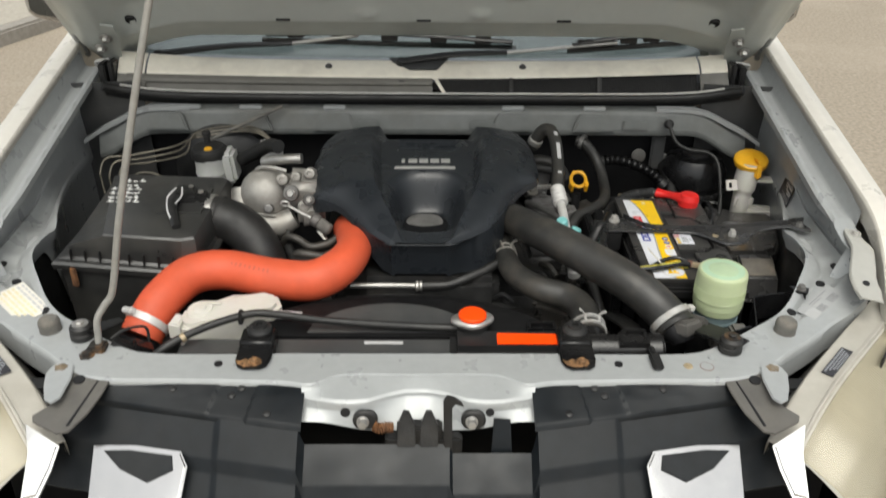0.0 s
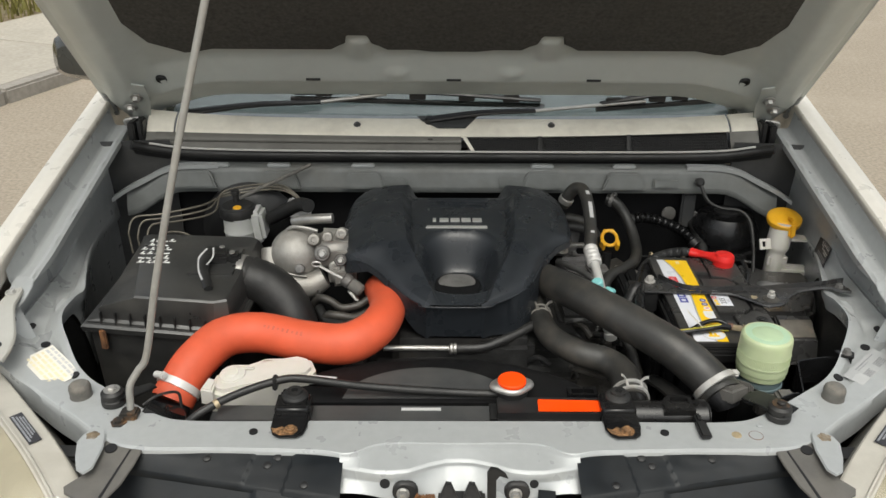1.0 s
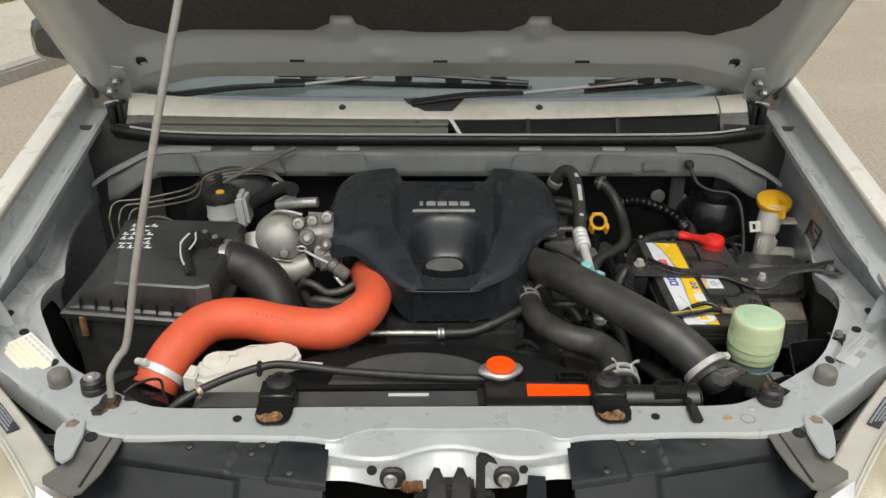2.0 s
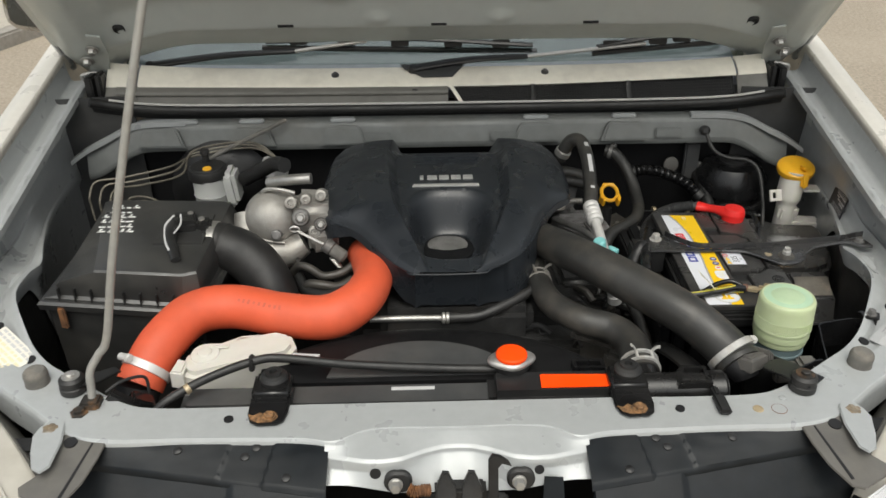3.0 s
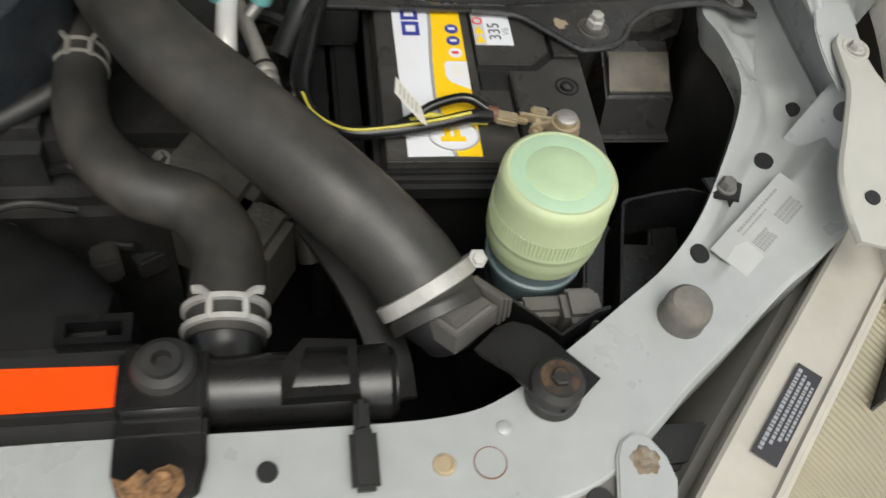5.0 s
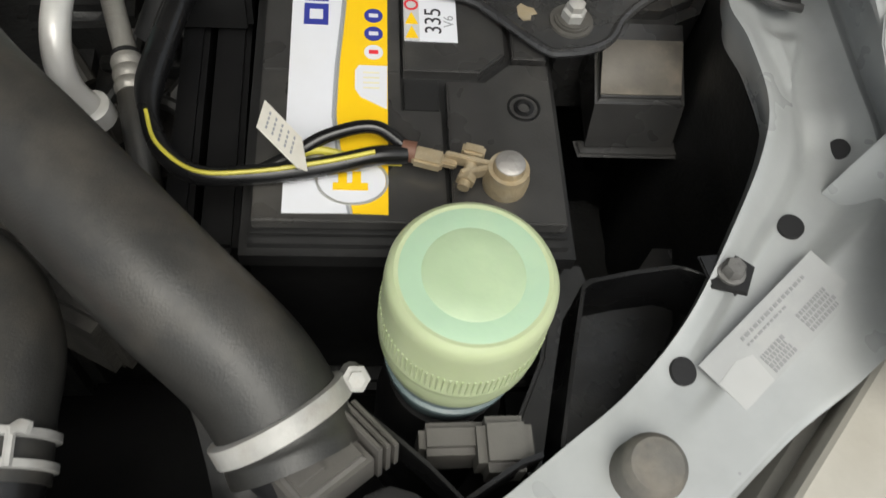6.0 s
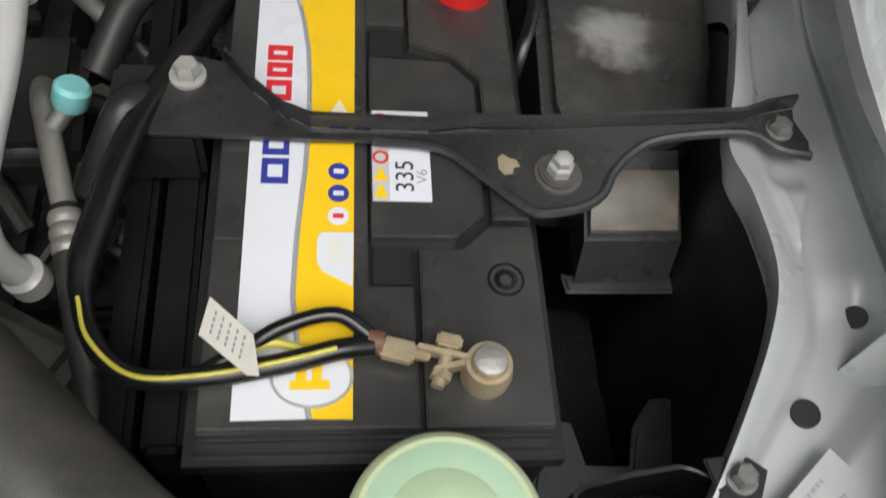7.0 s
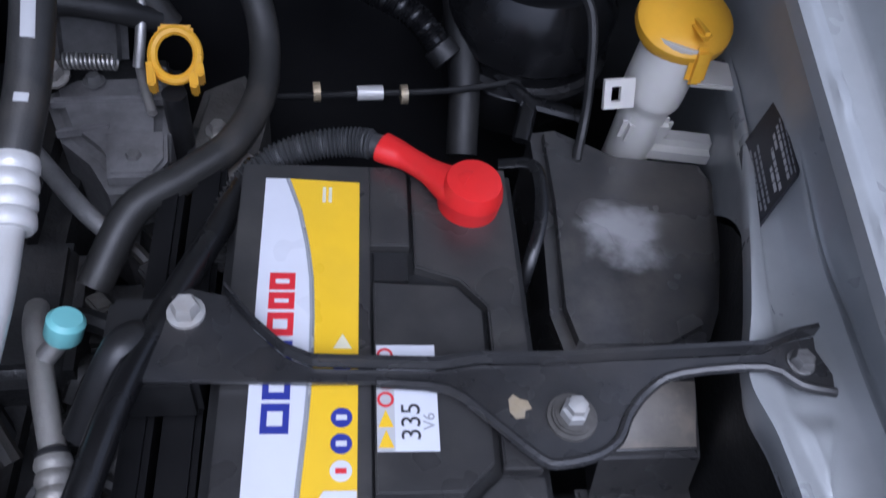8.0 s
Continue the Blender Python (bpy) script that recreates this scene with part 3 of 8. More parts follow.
def lock_panel(u, v):
    x = -0.178 + 0.356 * u
    e = abs(x)
    # a shelf with a wavy front edge, then a leaning face
    start = -0.021 - 0.026 * smooth01((e - 0.118) / 0.045)
    (edge,) = lerp_table([(0, -0.053), (0.02, -0.054), (0.045, -0.062), (0.075, -0.076), (0.10, -0.080), (0.125, -0.079), (0.155, -0.072), (0.178, -0.066)], e)
    path = [(0, start, 0.9785), (0.12, start * 0.75 + edge * 0.25, 0.9765), (0.5, edge + 0.006, 0.970), (0.58, edge + 0.001, 0.967), (0.64, edge - 0.0005, 0.962), (0.72, edge * 0.7 - 0.025, 0.954), (1.0, -0.091, 0.926 + 0.016 * smooth01((e - 0.07) / 0.09))]
    y, z = lerp_table(path, v)
    return (x, y, z)


grid(bm, lock_panel, 72, 60, 0.002, (0, 0.6, -0.8))
lockp = part("lock_panel", bm, "paint", truck, "pressed silver lock panel", 60)
for x, r in ((-0.110, 0.0075), (0.108, 0.0065)):
    bm = B()
    lathe(bm, Vector(lock_panel((x + 0.178) / 0.356, 0.74)) + Vector((0, -0.001, 0.0004)), [(r, -0.001), (r, 0.001), (0, 0.0008)], (0, -1, 0.25), 18)
    part("hole", bm, "dash", lockp, "dark punched hole")
for x in (-0.083, 0.080):
    bm = B()
    bolt(bm, (x, -0.096, 0.946), 0.008, 0.010, (0, -1, 0.2), 1.2)
    part("bolt", bm, "steel", lockp)
    bm = B()
    lathe(bm, (x + 0.003, -0.088, 0.944), [(0.0145, -0.004), (0.0145, 0.003), (0.012, 0.006), (0, 0.006)], (0, -1, 0.25), 20, lambda a: 1 + 0.3 * abs(math.cos(a)))
    part("rubber_washer", bm, "rubber", lockp, "black rubber washer")

latch = thing("bonnet_lock", (0, -0.09, 0.91), "dark greasy bonnet lock with a hooked lever", "bonnet lock")
bm = B()
box(bm, -0.032, 0.036, -0.112, -0.088, 0.900, 0.948, 0.004)
box(bm, -0.05, 0.066, -0.110, -0.09, 0.885, 0.925, 0.004)
part("body", bm, "iron", latch)
for x in (-0.022, 0.02):
    bm = B()
    prism(bm, [(-0.014, -0.03), (0.014, -0.03), (0.013, 0.005), (0.004, 0.026), (-0.004, 0.027), (-0.011, 0.010)], 0, 0.010, 0.002, place=pose(x * 0.8, -0.108, 0.948, 72))
    part("jaw", bm, "iron", latch)
bm = B()
prism(bm, [(-0.007, -0.055), (0.006, -0.055), (0.005, 0.016), (0.010, 0.022), (0.022, 0.018), (0.018, 0.026), (0.007, 0.034), (-0.003, 0.036), (-0.008, 0.028)], 0, 0.006, 0.0015, place=pose(0.045, -0.110, 0.968, 78))
part("lever", bm, "black", latch, "black hooked safety lever")
bm = B()
tube(bm, [(-0.066, -0.103, 0.944), (-0.058, -0.106, 0.942), (-0.048, -0.106, 0.944), (-0.038, -0.104, 0.942)], 0.008, 10, 20, radii=lambda t: 0.0075 + 0.0012 * math.sin(t * 60))
part("spring", bm, "rust", latch, "rusty spring")
bm = B()
prism(bm, [(-0.016, -0.03), (0.016, -0.03), (0.013, 0.028), (-0.012, 0.03)], 0, 0.003, 0.0008, place=pose(0.125, -0.106, 0.925, 65))
solo("sensor_tab", bm, "shield", "dark plastic tab hanging from the lock panel", "plastic tab")

# black plastic sight shields in front of the radiator support
def crease(x):
    """Front edge of a shield at a distance from the middle."""
    return -0.118 + 0.21 * (x - 0.172)


for side in (-1, 1):
    def shield(u, v, side=side):
        x = 0.173 + 0.325 * u
        top = -0.029 - 0.013 * smooth01((0.10 - u) / 0.10)
        y = top + (crease(x) - top) * v
        z = 0.9755 - 0.024 * v ** 1.25 - 0.005 * smooth01((v - 0.93) / 0.07)
        # a sunk strip between two slanting lines, and a lower field outside it
        k = x - 0.012 * v
        z -= 0.0035 * (smooth01((k - 0.243) / 0.003) - smooth01((k - 0.302) / 0.003)) + 0.0012 * smooth01((k - 0.302) / 0.004)
        return (side * (x + 0.01 * u * v), y, z + 0.0006 * noise.noise(Vector((x * 30, v * 4, side))))
    bm = B()
    grid(bm, shield, 110, 30, 0.003)
    sh = part("sight_shield", bm, "shield", truck, "dusty black plastic sight shield", 35)
    for u, v in ((0.30, 0.22), (0.34, 0.42), (0.16, 0.80), (0.62, 0.35)):
        bm = B()
        lathe(bm, shield(u, v), [(0, 0.003), (0.004, 0.002), (0.006, 0.0015), (0.0065, 0)], (0, -0.3, 1), 14)
        part("push_pin", bm, "black", sh)
    # the paler end piece beside the lamp
    lean = Matrix(((1, 0, 0, 0), (0, 1, 0, 0), (0, 0.15, 1, -0.001), (0, 0, 0, 1)))
    bm = B()
    prism(bm, [(side * a, b) for a, b in ((0.474, -0.031), (0.489, -0.026), (0.520, -0.017), (0.533, -0.017), (0.541, -0.027), (0.541, -0.055), (0.549, -0.085), (0.567, -0.104), (0.562, -0.116), (0.519, -0.139), (0.504, -0.134), (0.487, -0.10), (0.478, -0.062))], 0.9785, 0.982, 0.001, place=lean)
    cpiece = part("corner_piece", bm, "corner", truck, "weathered grey plastic corner piece")
    bm = B()
    lathe(bm, (side * 0.5215, -0.034, 0.9768), [(0.0095, -0.002), (0.009, 0.0012), (0, 0.0012)], (0, -0.15, 1), 18)
    part("hole", bm, "dash", cpiece, "dark punched hole")
    bm = B()
    prism(bm, [(side * a, b) for a, b in ((0.4905, -0.036), (0.4930, -0.035), (0.5110, -0.124), (0.5065, -0.125))], 0.9815, 0.9826, 0, place=lean)
    part("slot", bm, "dash", cpiece, "dark slot")

bm = B()


def grille_shroud(u, v):
    """The slope below the shields, cut away in the middle for the lock."""
    x = -0.56 + 1.12 * u
    e = abs(x)
    gap = smooth01((0.176 - e) / 0.006)
    y0, z0 = crease(max(e, 0.172)) + 0.002, 0.9475
    y0 += (-0.012 if x > 0.05 else -0.006) * gap
    z0 -= (0.034 if x > 0.05 else 0.022) * gap
    step = 0.003 * smooth01((e - 0.30) / 0.004)
    return (x, y0 - 0.095 * v, z0 - step - 0.080 * v - 0.012 * smooth01((v - 0.5) / 0.05))


grid(bm, grille_shroud, 240, 20, 0.003, (0, 0.5, -1))
part("grille_shroud", bm, "shield", truck, "dusty black plastic panel over the grille", 35)
bm = B()
grid(bm, lambda u, v: (-0.3 + 0.6 * u, -0.092 - 0.03 * v, 0.84 + 0.02 * v), 6, 4, 0.4)
part("condenser", bm, "core_black", truck, "dark condenser behind the grille")
for side in (-1, 1):
    for outline, tilt in (([(0.575, -0.112), (0.519, -0.140), (0.523, -0.170), (0.533, -0.205), (0.556, -0.21), (0.562, -0.15)], Matrix(((1, 0, 0, 0), (0, 1, 0, 0), (0, 0.6, 1, 1.026), (0, 0, 0, 1)))),
                          ([(0.486, -0.106), (0.420, -0.113), (0.350, -0.127), (0.338, -0.145), (0.345, -0.20), (0.42, -0.205), (0.482, -0.185)], Matrix(((1, 0, 0, 0), (0, 1, 0, 0), (-0.171 * side, 0.82, 1, 1.084), (0, 0, 0, 1))))):
        bm = B()
        prism(bm, [(side * x, y) for x, y in outline], -0.012, 0.0, 0.004, place=tilt)
        bar = part("grille_bar", bm, "chrome", truck, "bright chromed grille bar")
        # a dark plate paints what the wider chrome bar reflects
        if len(outline) == 7:
            bm = B()
            prism(bm, [(side * x, y) for x, y in ((0.468, -0.117), (0.430, -0.120), (0.362, -0.133), (0.358, -0.150), (0.395, -0.160), (0.440, -0.140))], -0.002, 0.002, 0.001, place=tilt)
            part("inset", bm, "shield", bar, "dark plate painted as a reflection in the chrome")
bm = B()
grid(bm, lambda u, v: (-0.86 + 1.72 * u, -0.23 + 0.16 * (abs(u - 0.5) * 2) ** 2 + 0.03 * v, 0.72 - 0.35 * v), 30, 6, 0.02, (0, 1, 0))
part("bumper", bm, "paint_out", truck, "silver front bumper", 50)

# ---- wings (the outer panels) with their inner gutters ----
for side in (-1, 1):
    def rail(u, v, side=side):
        y = 0.328 + 0.60 * u
        z = 1.06 + 0.2 * (y - 0.3)
        x, dz = lerp_table([(0, 0.768, -0.010), (0.05, 0.7685, 0.0), (0.14, 0.775, 0.003), (0.26, 0.783, 0.002), (0.32, 0.786, -0.006), (0.38, 0.788, -0.012), (0.75, 0.808, -0.012), (0.84, 0.813, -0.009), (0.92, 0.818, 0.012), (1, 0.820, 0.03)], v)
        bead = 0.0025 * (math.sin(u * 40) > 0.72) * (0.10 < v < 0.24)
        lead = smooth01(u / 0.12)
        x += 0.009 * (1 - smooth01(u / 0.14)) * (1 - v)
        return (side * x, y, z + dz * (lead if dz < 0 else 1) - 0.006 * (1 - lead) + bead)
    bm = B()
    grid(bm, rail, 80, 40, 0.002)
    part("wing_gutter", bm, "paint", truck, "silver wing gutter with pressed beads", 40)

    def skin(u, v, side=side):
        y = 0.05 + 1.35 * u
        z = 1.10 + 0.2 * (y - 0.3) - 0.25 * smooth01((0.35 - y) / 0.35) * 0.35
        x, dz = lerp_table([(0, 0.826, -0.04), (0.12, 0.826, -0.004), (0.2, 0.829, 0.0), (0.35, 0.850, 0.002), (0.5, 0.872, -0.006), (0.65, 0.886, -0.05), (1, 0.91, -0.36)], v)
        x -= 0.10 * smooth01((0.3 - y) / 0.3) * 0.5
        x += 0.004 * (1 - u)
        return (side * x, y, z + dz)
    bm = B()
    grid(bm, skin, 60, 40, 0.002, (-side, 0, 0))
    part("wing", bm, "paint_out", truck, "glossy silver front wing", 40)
    # rounded end of the gutter, under the bracket's bolt
    bm = B()
    prism(bm, [(side * x, y) for x, y in ((0.812, 0.345), (0.784, 0.346), (0.777, 0.336), (0.772, 0.318), (0.771, 0.298), (0.7735, 0.278), (0.779, 0.262), (0.790, 0.258), (0.812, 0.268))], -0.003, 0.0, 0.001)
    for v in bm.verts:
        v.co.z += 1.0585 + 0.2 * (v.co.y - 0.3) - 0.012 * smooth01((0.30 - v.co.y) / 0.05) * 0.4
    part("gutter_end", bm, "paint", truck, "rounded end plate of the gutter", 40)
    # bracket that ties the wing to the lamp panel: a folded strip, bolted at its rounded head
    bm = B()
    strip = spline([(0.788, 0.309, 1.0655), (0.7815, 0.300, 1.0645), (0.7785, 0.276, 1.062), (0.776, 0.252, 1.0585), (0.760, 0.214, 1.051), (0.746, 0.180, 1.043), (0.7415, 0.150, 1.037), (0.743, 0.122, 1.031)], 6)

    def tab(u, v, side=side, strip=strip):
        f = u * (len(strip) - 1)
        i = min(int(f), len(strip) - 2)
        p = strip[i].lerp(strip[i + 1], f - i)
        (w,) = lerp_table([(0, 0.006), (0.05, 0.019), (0.14, 0.027), (0.30, 0.034), (0.40, 0.040), (0.62, 0.045), (0.85, 0.046), (1, 0.036)], u)
        edge = 0.0035 * (smooth01((0.08 - v) / 0.08) + smooth01((v - 0.9) / 0.1))
        return (side * (p.x + w * v), p.y - 0.010 * v * u, p.z - edge - 0.004 * v)
    grid(bm, tab, 42, 16, 0.0025)
    brk = part("wing_bracket", bm, "paint_bracket", truck, "pale silver wing bracket", 40)
    bm = B()
    lathe(bm, (side * 0.7975, 0.2925, 1.0615), [(0.0, 0.0002), (0.0075, 0.0002), (0.010, 0.0022), (0.0115, 0.0022), (0.0125, 0)], (0, -0.12, 1), 24)
    part("dish", bm, "paint_bracket", brk, "pressed dish round the bolt")
    bm = B()
    bolt(bm, (side * 0.7975, 0.2925, 1.0620), 0.0062, 0.005, washer=1.2)
    part("bolt", bm, "clamp_metal", brk)
    bm = B()
    lathe(bm, (side * 0.765, 0.156, 1.0375), [(0.006, -0.002), (0.006, 0.0012), (0, 0.0013)], (0, -0.25, 1), 18)
    part("hole", bm, "dash", brk, "dark punched hole")
    # gusset from the sheet up to the bracket
    bm = B()
    foot_a, foot_b, top_a, top_b = (Vector((side * x, y, z)) for x, y, z in ((0.757, 0.262, 0.990), (0.808, 0.213, 0.985), (0.790, 0.283, 1.048), (0.806, 0.235, 1.044)))
    grid(bm, lambda u, v: foot_a.lerp(foot_b, u).lerp(top_a.lerp(top_b, u), v) + Vector((0, 0, 0.004 * math.sin(math.pi * v))), 10, 10, 0.002, (-side * 0.5, 0, -0.9))
    gus = part("gusset", bm, "paint", truck, "folded silver gusset under the wing bracket", 40)
    # a flat grey disc, the hole's shade put into its colour
    bm = B()
    c = foot_a.lerp(foot_b, 0.42).lerp(top_a.lerp(top_b, 0.42), 0.62) + Vector((0, 0, 0.004))
    nrm = (foot_b - foot_a).cross(top_a - foot_a).normalized()
    nrm = nrm if nrm.z > 0 else -nrm
    lathe(bm, c, [(0.0085, -0.002), (0.0085, 0.0006), (0, 0.0007)], nrm, 20)
    part("hole", bm, "shadow_hole", gus, "round hole in the gusset, its shade painted on a disc")

    # headlamp
    INNER = [(0.834, 0.229, 0.978), (0.787, 0.178, 0.977), (0.719, 0.106, 0.975), (0.651, 0.034, 0.971), (0.609, -0.012, 0.966), (0.570, -0.056, 0.952), (0.530, -0.099, 0.915)]
    line = spline([(side * x, y, z) for x, y, z in INNER], 6)

    def lamp_sheet(prof, line=line, side=side):
        def fn(u, v):
            f = u * (len(line) - 1)
            i = min(int(f), len(line) - 2)
            p = line[i].lerp(line[i + 1], f - i)
            d, dz = lerp_table(prof, v)
            return (p.x + side * d * 0.68, p.y - d * 0.73, p.z + dz)
        return fn
    bm = B()
    grid(bm, lamp_sheet([(0, 0, -0.06), (0.15, 0.0, -0.004), (0.2, 0.003, 0), (0.62, 0.042, 0.002), (0.66, 0.0435, 0.0065), (0.8, 0.047, 0.0065), (0.86, 0.0485, 0.0), (1, 0.052, -0.002)]), 40, 24, 0.003)
    lamp = part("headlamp", bm, "lamp_body", truck, "headlamp with a beige housing", 40)
    bm = B()
    grid(bm, lamp_sheet([(0, -0.034, -0.085), (0.5, -0.016, -0.05), (0.7, -0.008, -0.034), (1, 0.002, -0.034)]), 40, 10, 0.003)
    part("rear_shell", bm, "cowl_face", lamp, "dusty grey back of the lamp", 40)
    bm = B()
    grid(bm, lamp_sheet([(0, 0.052, -0.001), (0.1, 0.066, -0.003), (0.35, 0.115, -0.02), (0.6, 0.165, -0.055), (1, 0.22, -0.17)]), 40, 20, 0.003)
    part("lens", bm, "lens", lamp, "clear headlamp lens", 50)
    bm = B()
    grid(bm, lambda u, v: Vector(lamp_sheet([(0, 0.052, -0.005), (0.1, 0.066, -0.008), (0.35, 0.112, -0.028), (0.6, 0.158, -0.065), (1, 0.20, -0.18)])(u, v)) + Vector((0, 0, 0.0007 * math.sin(u * 700))), 680, 8, 0.002)
    part("reflector", bm, "reflector", lamp, "fluted reflector", 60)
    # the sticker on the housing, with lines of small print
    u0 = 0.505
    a, c = Vector(lamp_sheet([(0, 0.027, 0.001)])(u0 - 0.075, 0)), Vector(lamp_sheet([(0, 0.027, 0.001)])(u0 + 0.075, 0))
    ax = (c - a).normalized()
    cr = Vector((0, 0, 1)).cross(ax).normalized()
    lab = Matrix.Translation((a + c) / 2 + Vector((0, 0, 0.0025))) @ Matrix((ax, cr, ax.cross(cr))).transposed().to_4x4()
    bm = B()
    prism(bm, [(-0.042, -0.0095), (0.042, -0.0095), (0.042, 0.0095), (-0.042, 0.0095)], 0, 0.0006, 0, place=lab)
    st = part("sticker", bm, "ink_black", lamp, "black sticker with small pale print")
    for row, (yy, h2) in enumerate(((-0.0058, 0.0015), (-0.0012, 0.0012), (0.0030, 0.0012), (0.0068, 0.0010))):
        bm = B()
        rs = random.Random(row)
        x = -0.038 + 0.003 * row
        while x < 0.036 - 0.006 * row:
            w = rs.uniform(0.0012, 0.0034)
            prism(bm, [(x, yy - h2), (x + w, yy - h2), (x + w, yy + h2), (x, yy + h2)], 0.0006, 0.001, 0, place=lab)
            x += w + 0.0011
        part("print", bm, "ink_grey", st, "pale bars of print")

# rusty lamp fixing tongues on the front corners
for side in (-1, 1):
    bm = B()
    prism(bm, [(side * a, b) for a, b in ((0.537, -0.008), (0.542, 0.002), (0.552, 0.008), (0.563, 0.004), (0.571, -0.010), (0.574, -0.026), (0.564, -0.060), (0.551, -0.090), (0.538, -0.098), (0.529, -0.086), (0.530, -0.04))], 0.980, 0.9838, 0.0015)
    tongue = part("lamp_tongue", bm, "paint", truck, "silver lamp mounting tongue")
    bm = B()
    lathe(bm, (side * 0.5555, -0.012, 0.9838), [(0.0098, 0), (0.0085, 0.0007), (0.0060, 0.0010), (0.0045, 0.0004), (0, 0.0003)], (0, 0, 1), 40, lambda a: 1 + 0.10 * math.sin(a * 5) + 0.06 * math.sin(a * 11 + 1))
    part("rust_star", bm, "rust_stain", tongue, "rusted fixing hole")

# ---- scuttle, bulkhead and windscreen ----
def sweep_x(prof, half, bend=None):
    def fn(u, v):
        x = half * (2 * u - 1)
        y, z = lerp_table(prof, v)
        e = abs(x) / half
        dy, dz = bend(e) if bend else (0, 0)
        return (x, y + dy, z + dz)
    return fn


def scuttle_back(x):
    e = abs(x) / 0.7
    return Vector((x, 0.939 - 0.010 * e ** 4, 1.190 + 0.021 * e ** 4))


def scuttle_front(x):
    e = abs(x) / 0.7
    return Vector((x, 0.886 - 0.003 * e ** 4, 1.169 + (0.020 if x > 0 else 0.010) * e * e))


def scuttle_foot(x):
    return Vector((x, 0.858 - 0.010 * (abs(x) / 0.7) ** 4, 1.138 + 0.006 * (abs(x) / 0.7) ** 4))


def scuttle_top(x0, x1):
    def fn(u, v):
        x = x0 + (x1 - x0) * u
        p = scuttle_back(x).lerp(scuttle_front(x), min(1.0, v / 0.92))
        p.z += 0.004 * math.sin(math.pi * min(1.0, v / 0.92)) - 0.005 * smooth01((v - 0.9) / 0.1)
        p.y -= 0.004 * smooth01((v - 0.9) / 0.1)
        return p
    return fn


def scuttle_face(x0, x1, bow):
    def fn(u, v):
        x = x0 + (x1 - x0) * u
        p = scuttle_front(x).lerp(scuttle_foot(x), v) + Vector((0, -0.002, -0.004))
        # the plain half is stepped: a rolled upper band, a ledge, a lower band
        p.y += bow * (-0.006 * math.sin(math.pi * min(1.0, v / 0.5)) + 0.006 * smooth01((v - 0.48) / 0.05))
        return p
    return fn


# top and front face get separate colours, one as lit, one darker
bm = B()
grid(bm, scuttle_top(-0.655, 0.655), 80, 24, 0.003)
cowl = part("scuttle_panel", bm, "cowl", truck, "faded plastic scuttle panel, its top paled as lit", 35)
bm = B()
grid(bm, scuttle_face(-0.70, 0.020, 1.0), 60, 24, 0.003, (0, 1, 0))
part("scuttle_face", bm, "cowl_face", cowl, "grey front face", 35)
bm = B()
prism(bm, [(-0.075, 0.010), (-0.035, -0.018), (0.03, -0.018), (0.06, 0.026), (-0.085, 0.026)], 0, 0.003, 0.001, place=pose(0, 0.914, 1.1855, 22))
part("wiper_recess", bm, "grey_plastic", cowl, "dark recess at the wiper spindle")
for x in (-0.228, 0.236):
    p = scuttle_back(x).lerp(scuttle_front(x), 0.55) + Vector((0, 0, 0.004))
    bm = B()
    bolt(bm, p, 0.0062, 0.005, (0, -0.4, 1), 1.4)
    part("push_pin", bm, "grey_plastic", cowl)
p = scuttle_front(-0.053) + Vector((0, -0.010, -0.012))
bm = B()
box(bm, p.x - 0.006, p.x + 0.006, p.y - 0.004, p.y + 0.004, p.z - 0.004, p.z + 0.004, 0.001)
part("push_pin", bm, "black", cowl)
# air intake in the scuttle's front face: a dark opening behind a fine mesh
intake = scuttle_face(0.034, 0.652, 0.0)
bm = B()
grid(bm, lambda u, v: Vector(intake(u, v)) + Vector((0, 0.010, -0.006)), 30, 4, 0.003, (0, 1, 0))
part("intake_recess", bm, "dash", cowl, "dark intake opening")
bm = B()
for k in range(8):
    tube(bm, [intake(n / 12, 0.08 + 0.9 * k / 7) for n in range(13)], 0.0009, 4, smooth=False)
for k in range(110):
    tube(bm, [intake(k / 109, 0.06), intake(min(1, k / 109 + 0.004), 0.99)], 0.0007, 4, smooth=False)
part("intake_mesh", bm, "black", cowl, "black air intake mesh")
for u in (0.28, 0.62):
    bm = B()
    a, c = Vector(intake(u, 0.05)), Vector(intake(u, 0.98))
    tube(bm, [a, c], 0.006, 6, smooth=False, flat=0.4)
    part("intake_post", bm, "black", cowl)
bm = B()
a, c = scuttle_front(0.022) + Vector((0, -0.004, -0.002)), scuttle_foot(0.044)
grid(bm, lambda u, v: a.lerp(c, v) + Vector((0.009 * u, -0.003, -0.002)), 2, 8, 0.004, (0, 1, 0))
part("intake_edge", bm, "cowl", cowl, "pale slanting edge")
for side in (-1, 1):
    bm = B()
    grid(bm, scuttle_top(side * 0.660, side * 0.722), 12, 16, 0.004)
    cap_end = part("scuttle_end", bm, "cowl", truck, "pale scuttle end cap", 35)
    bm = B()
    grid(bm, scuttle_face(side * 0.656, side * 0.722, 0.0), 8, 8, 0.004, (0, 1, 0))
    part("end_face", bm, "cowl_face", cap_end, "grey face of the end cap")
    bm = B()
    box(bm, side * 0.731 - 0.007, side * 0.731 + 0.007, 0.862, 0.90, 1.135, 1.206, 0.004)
    part("scuttle_plug", bm, "black", truck)
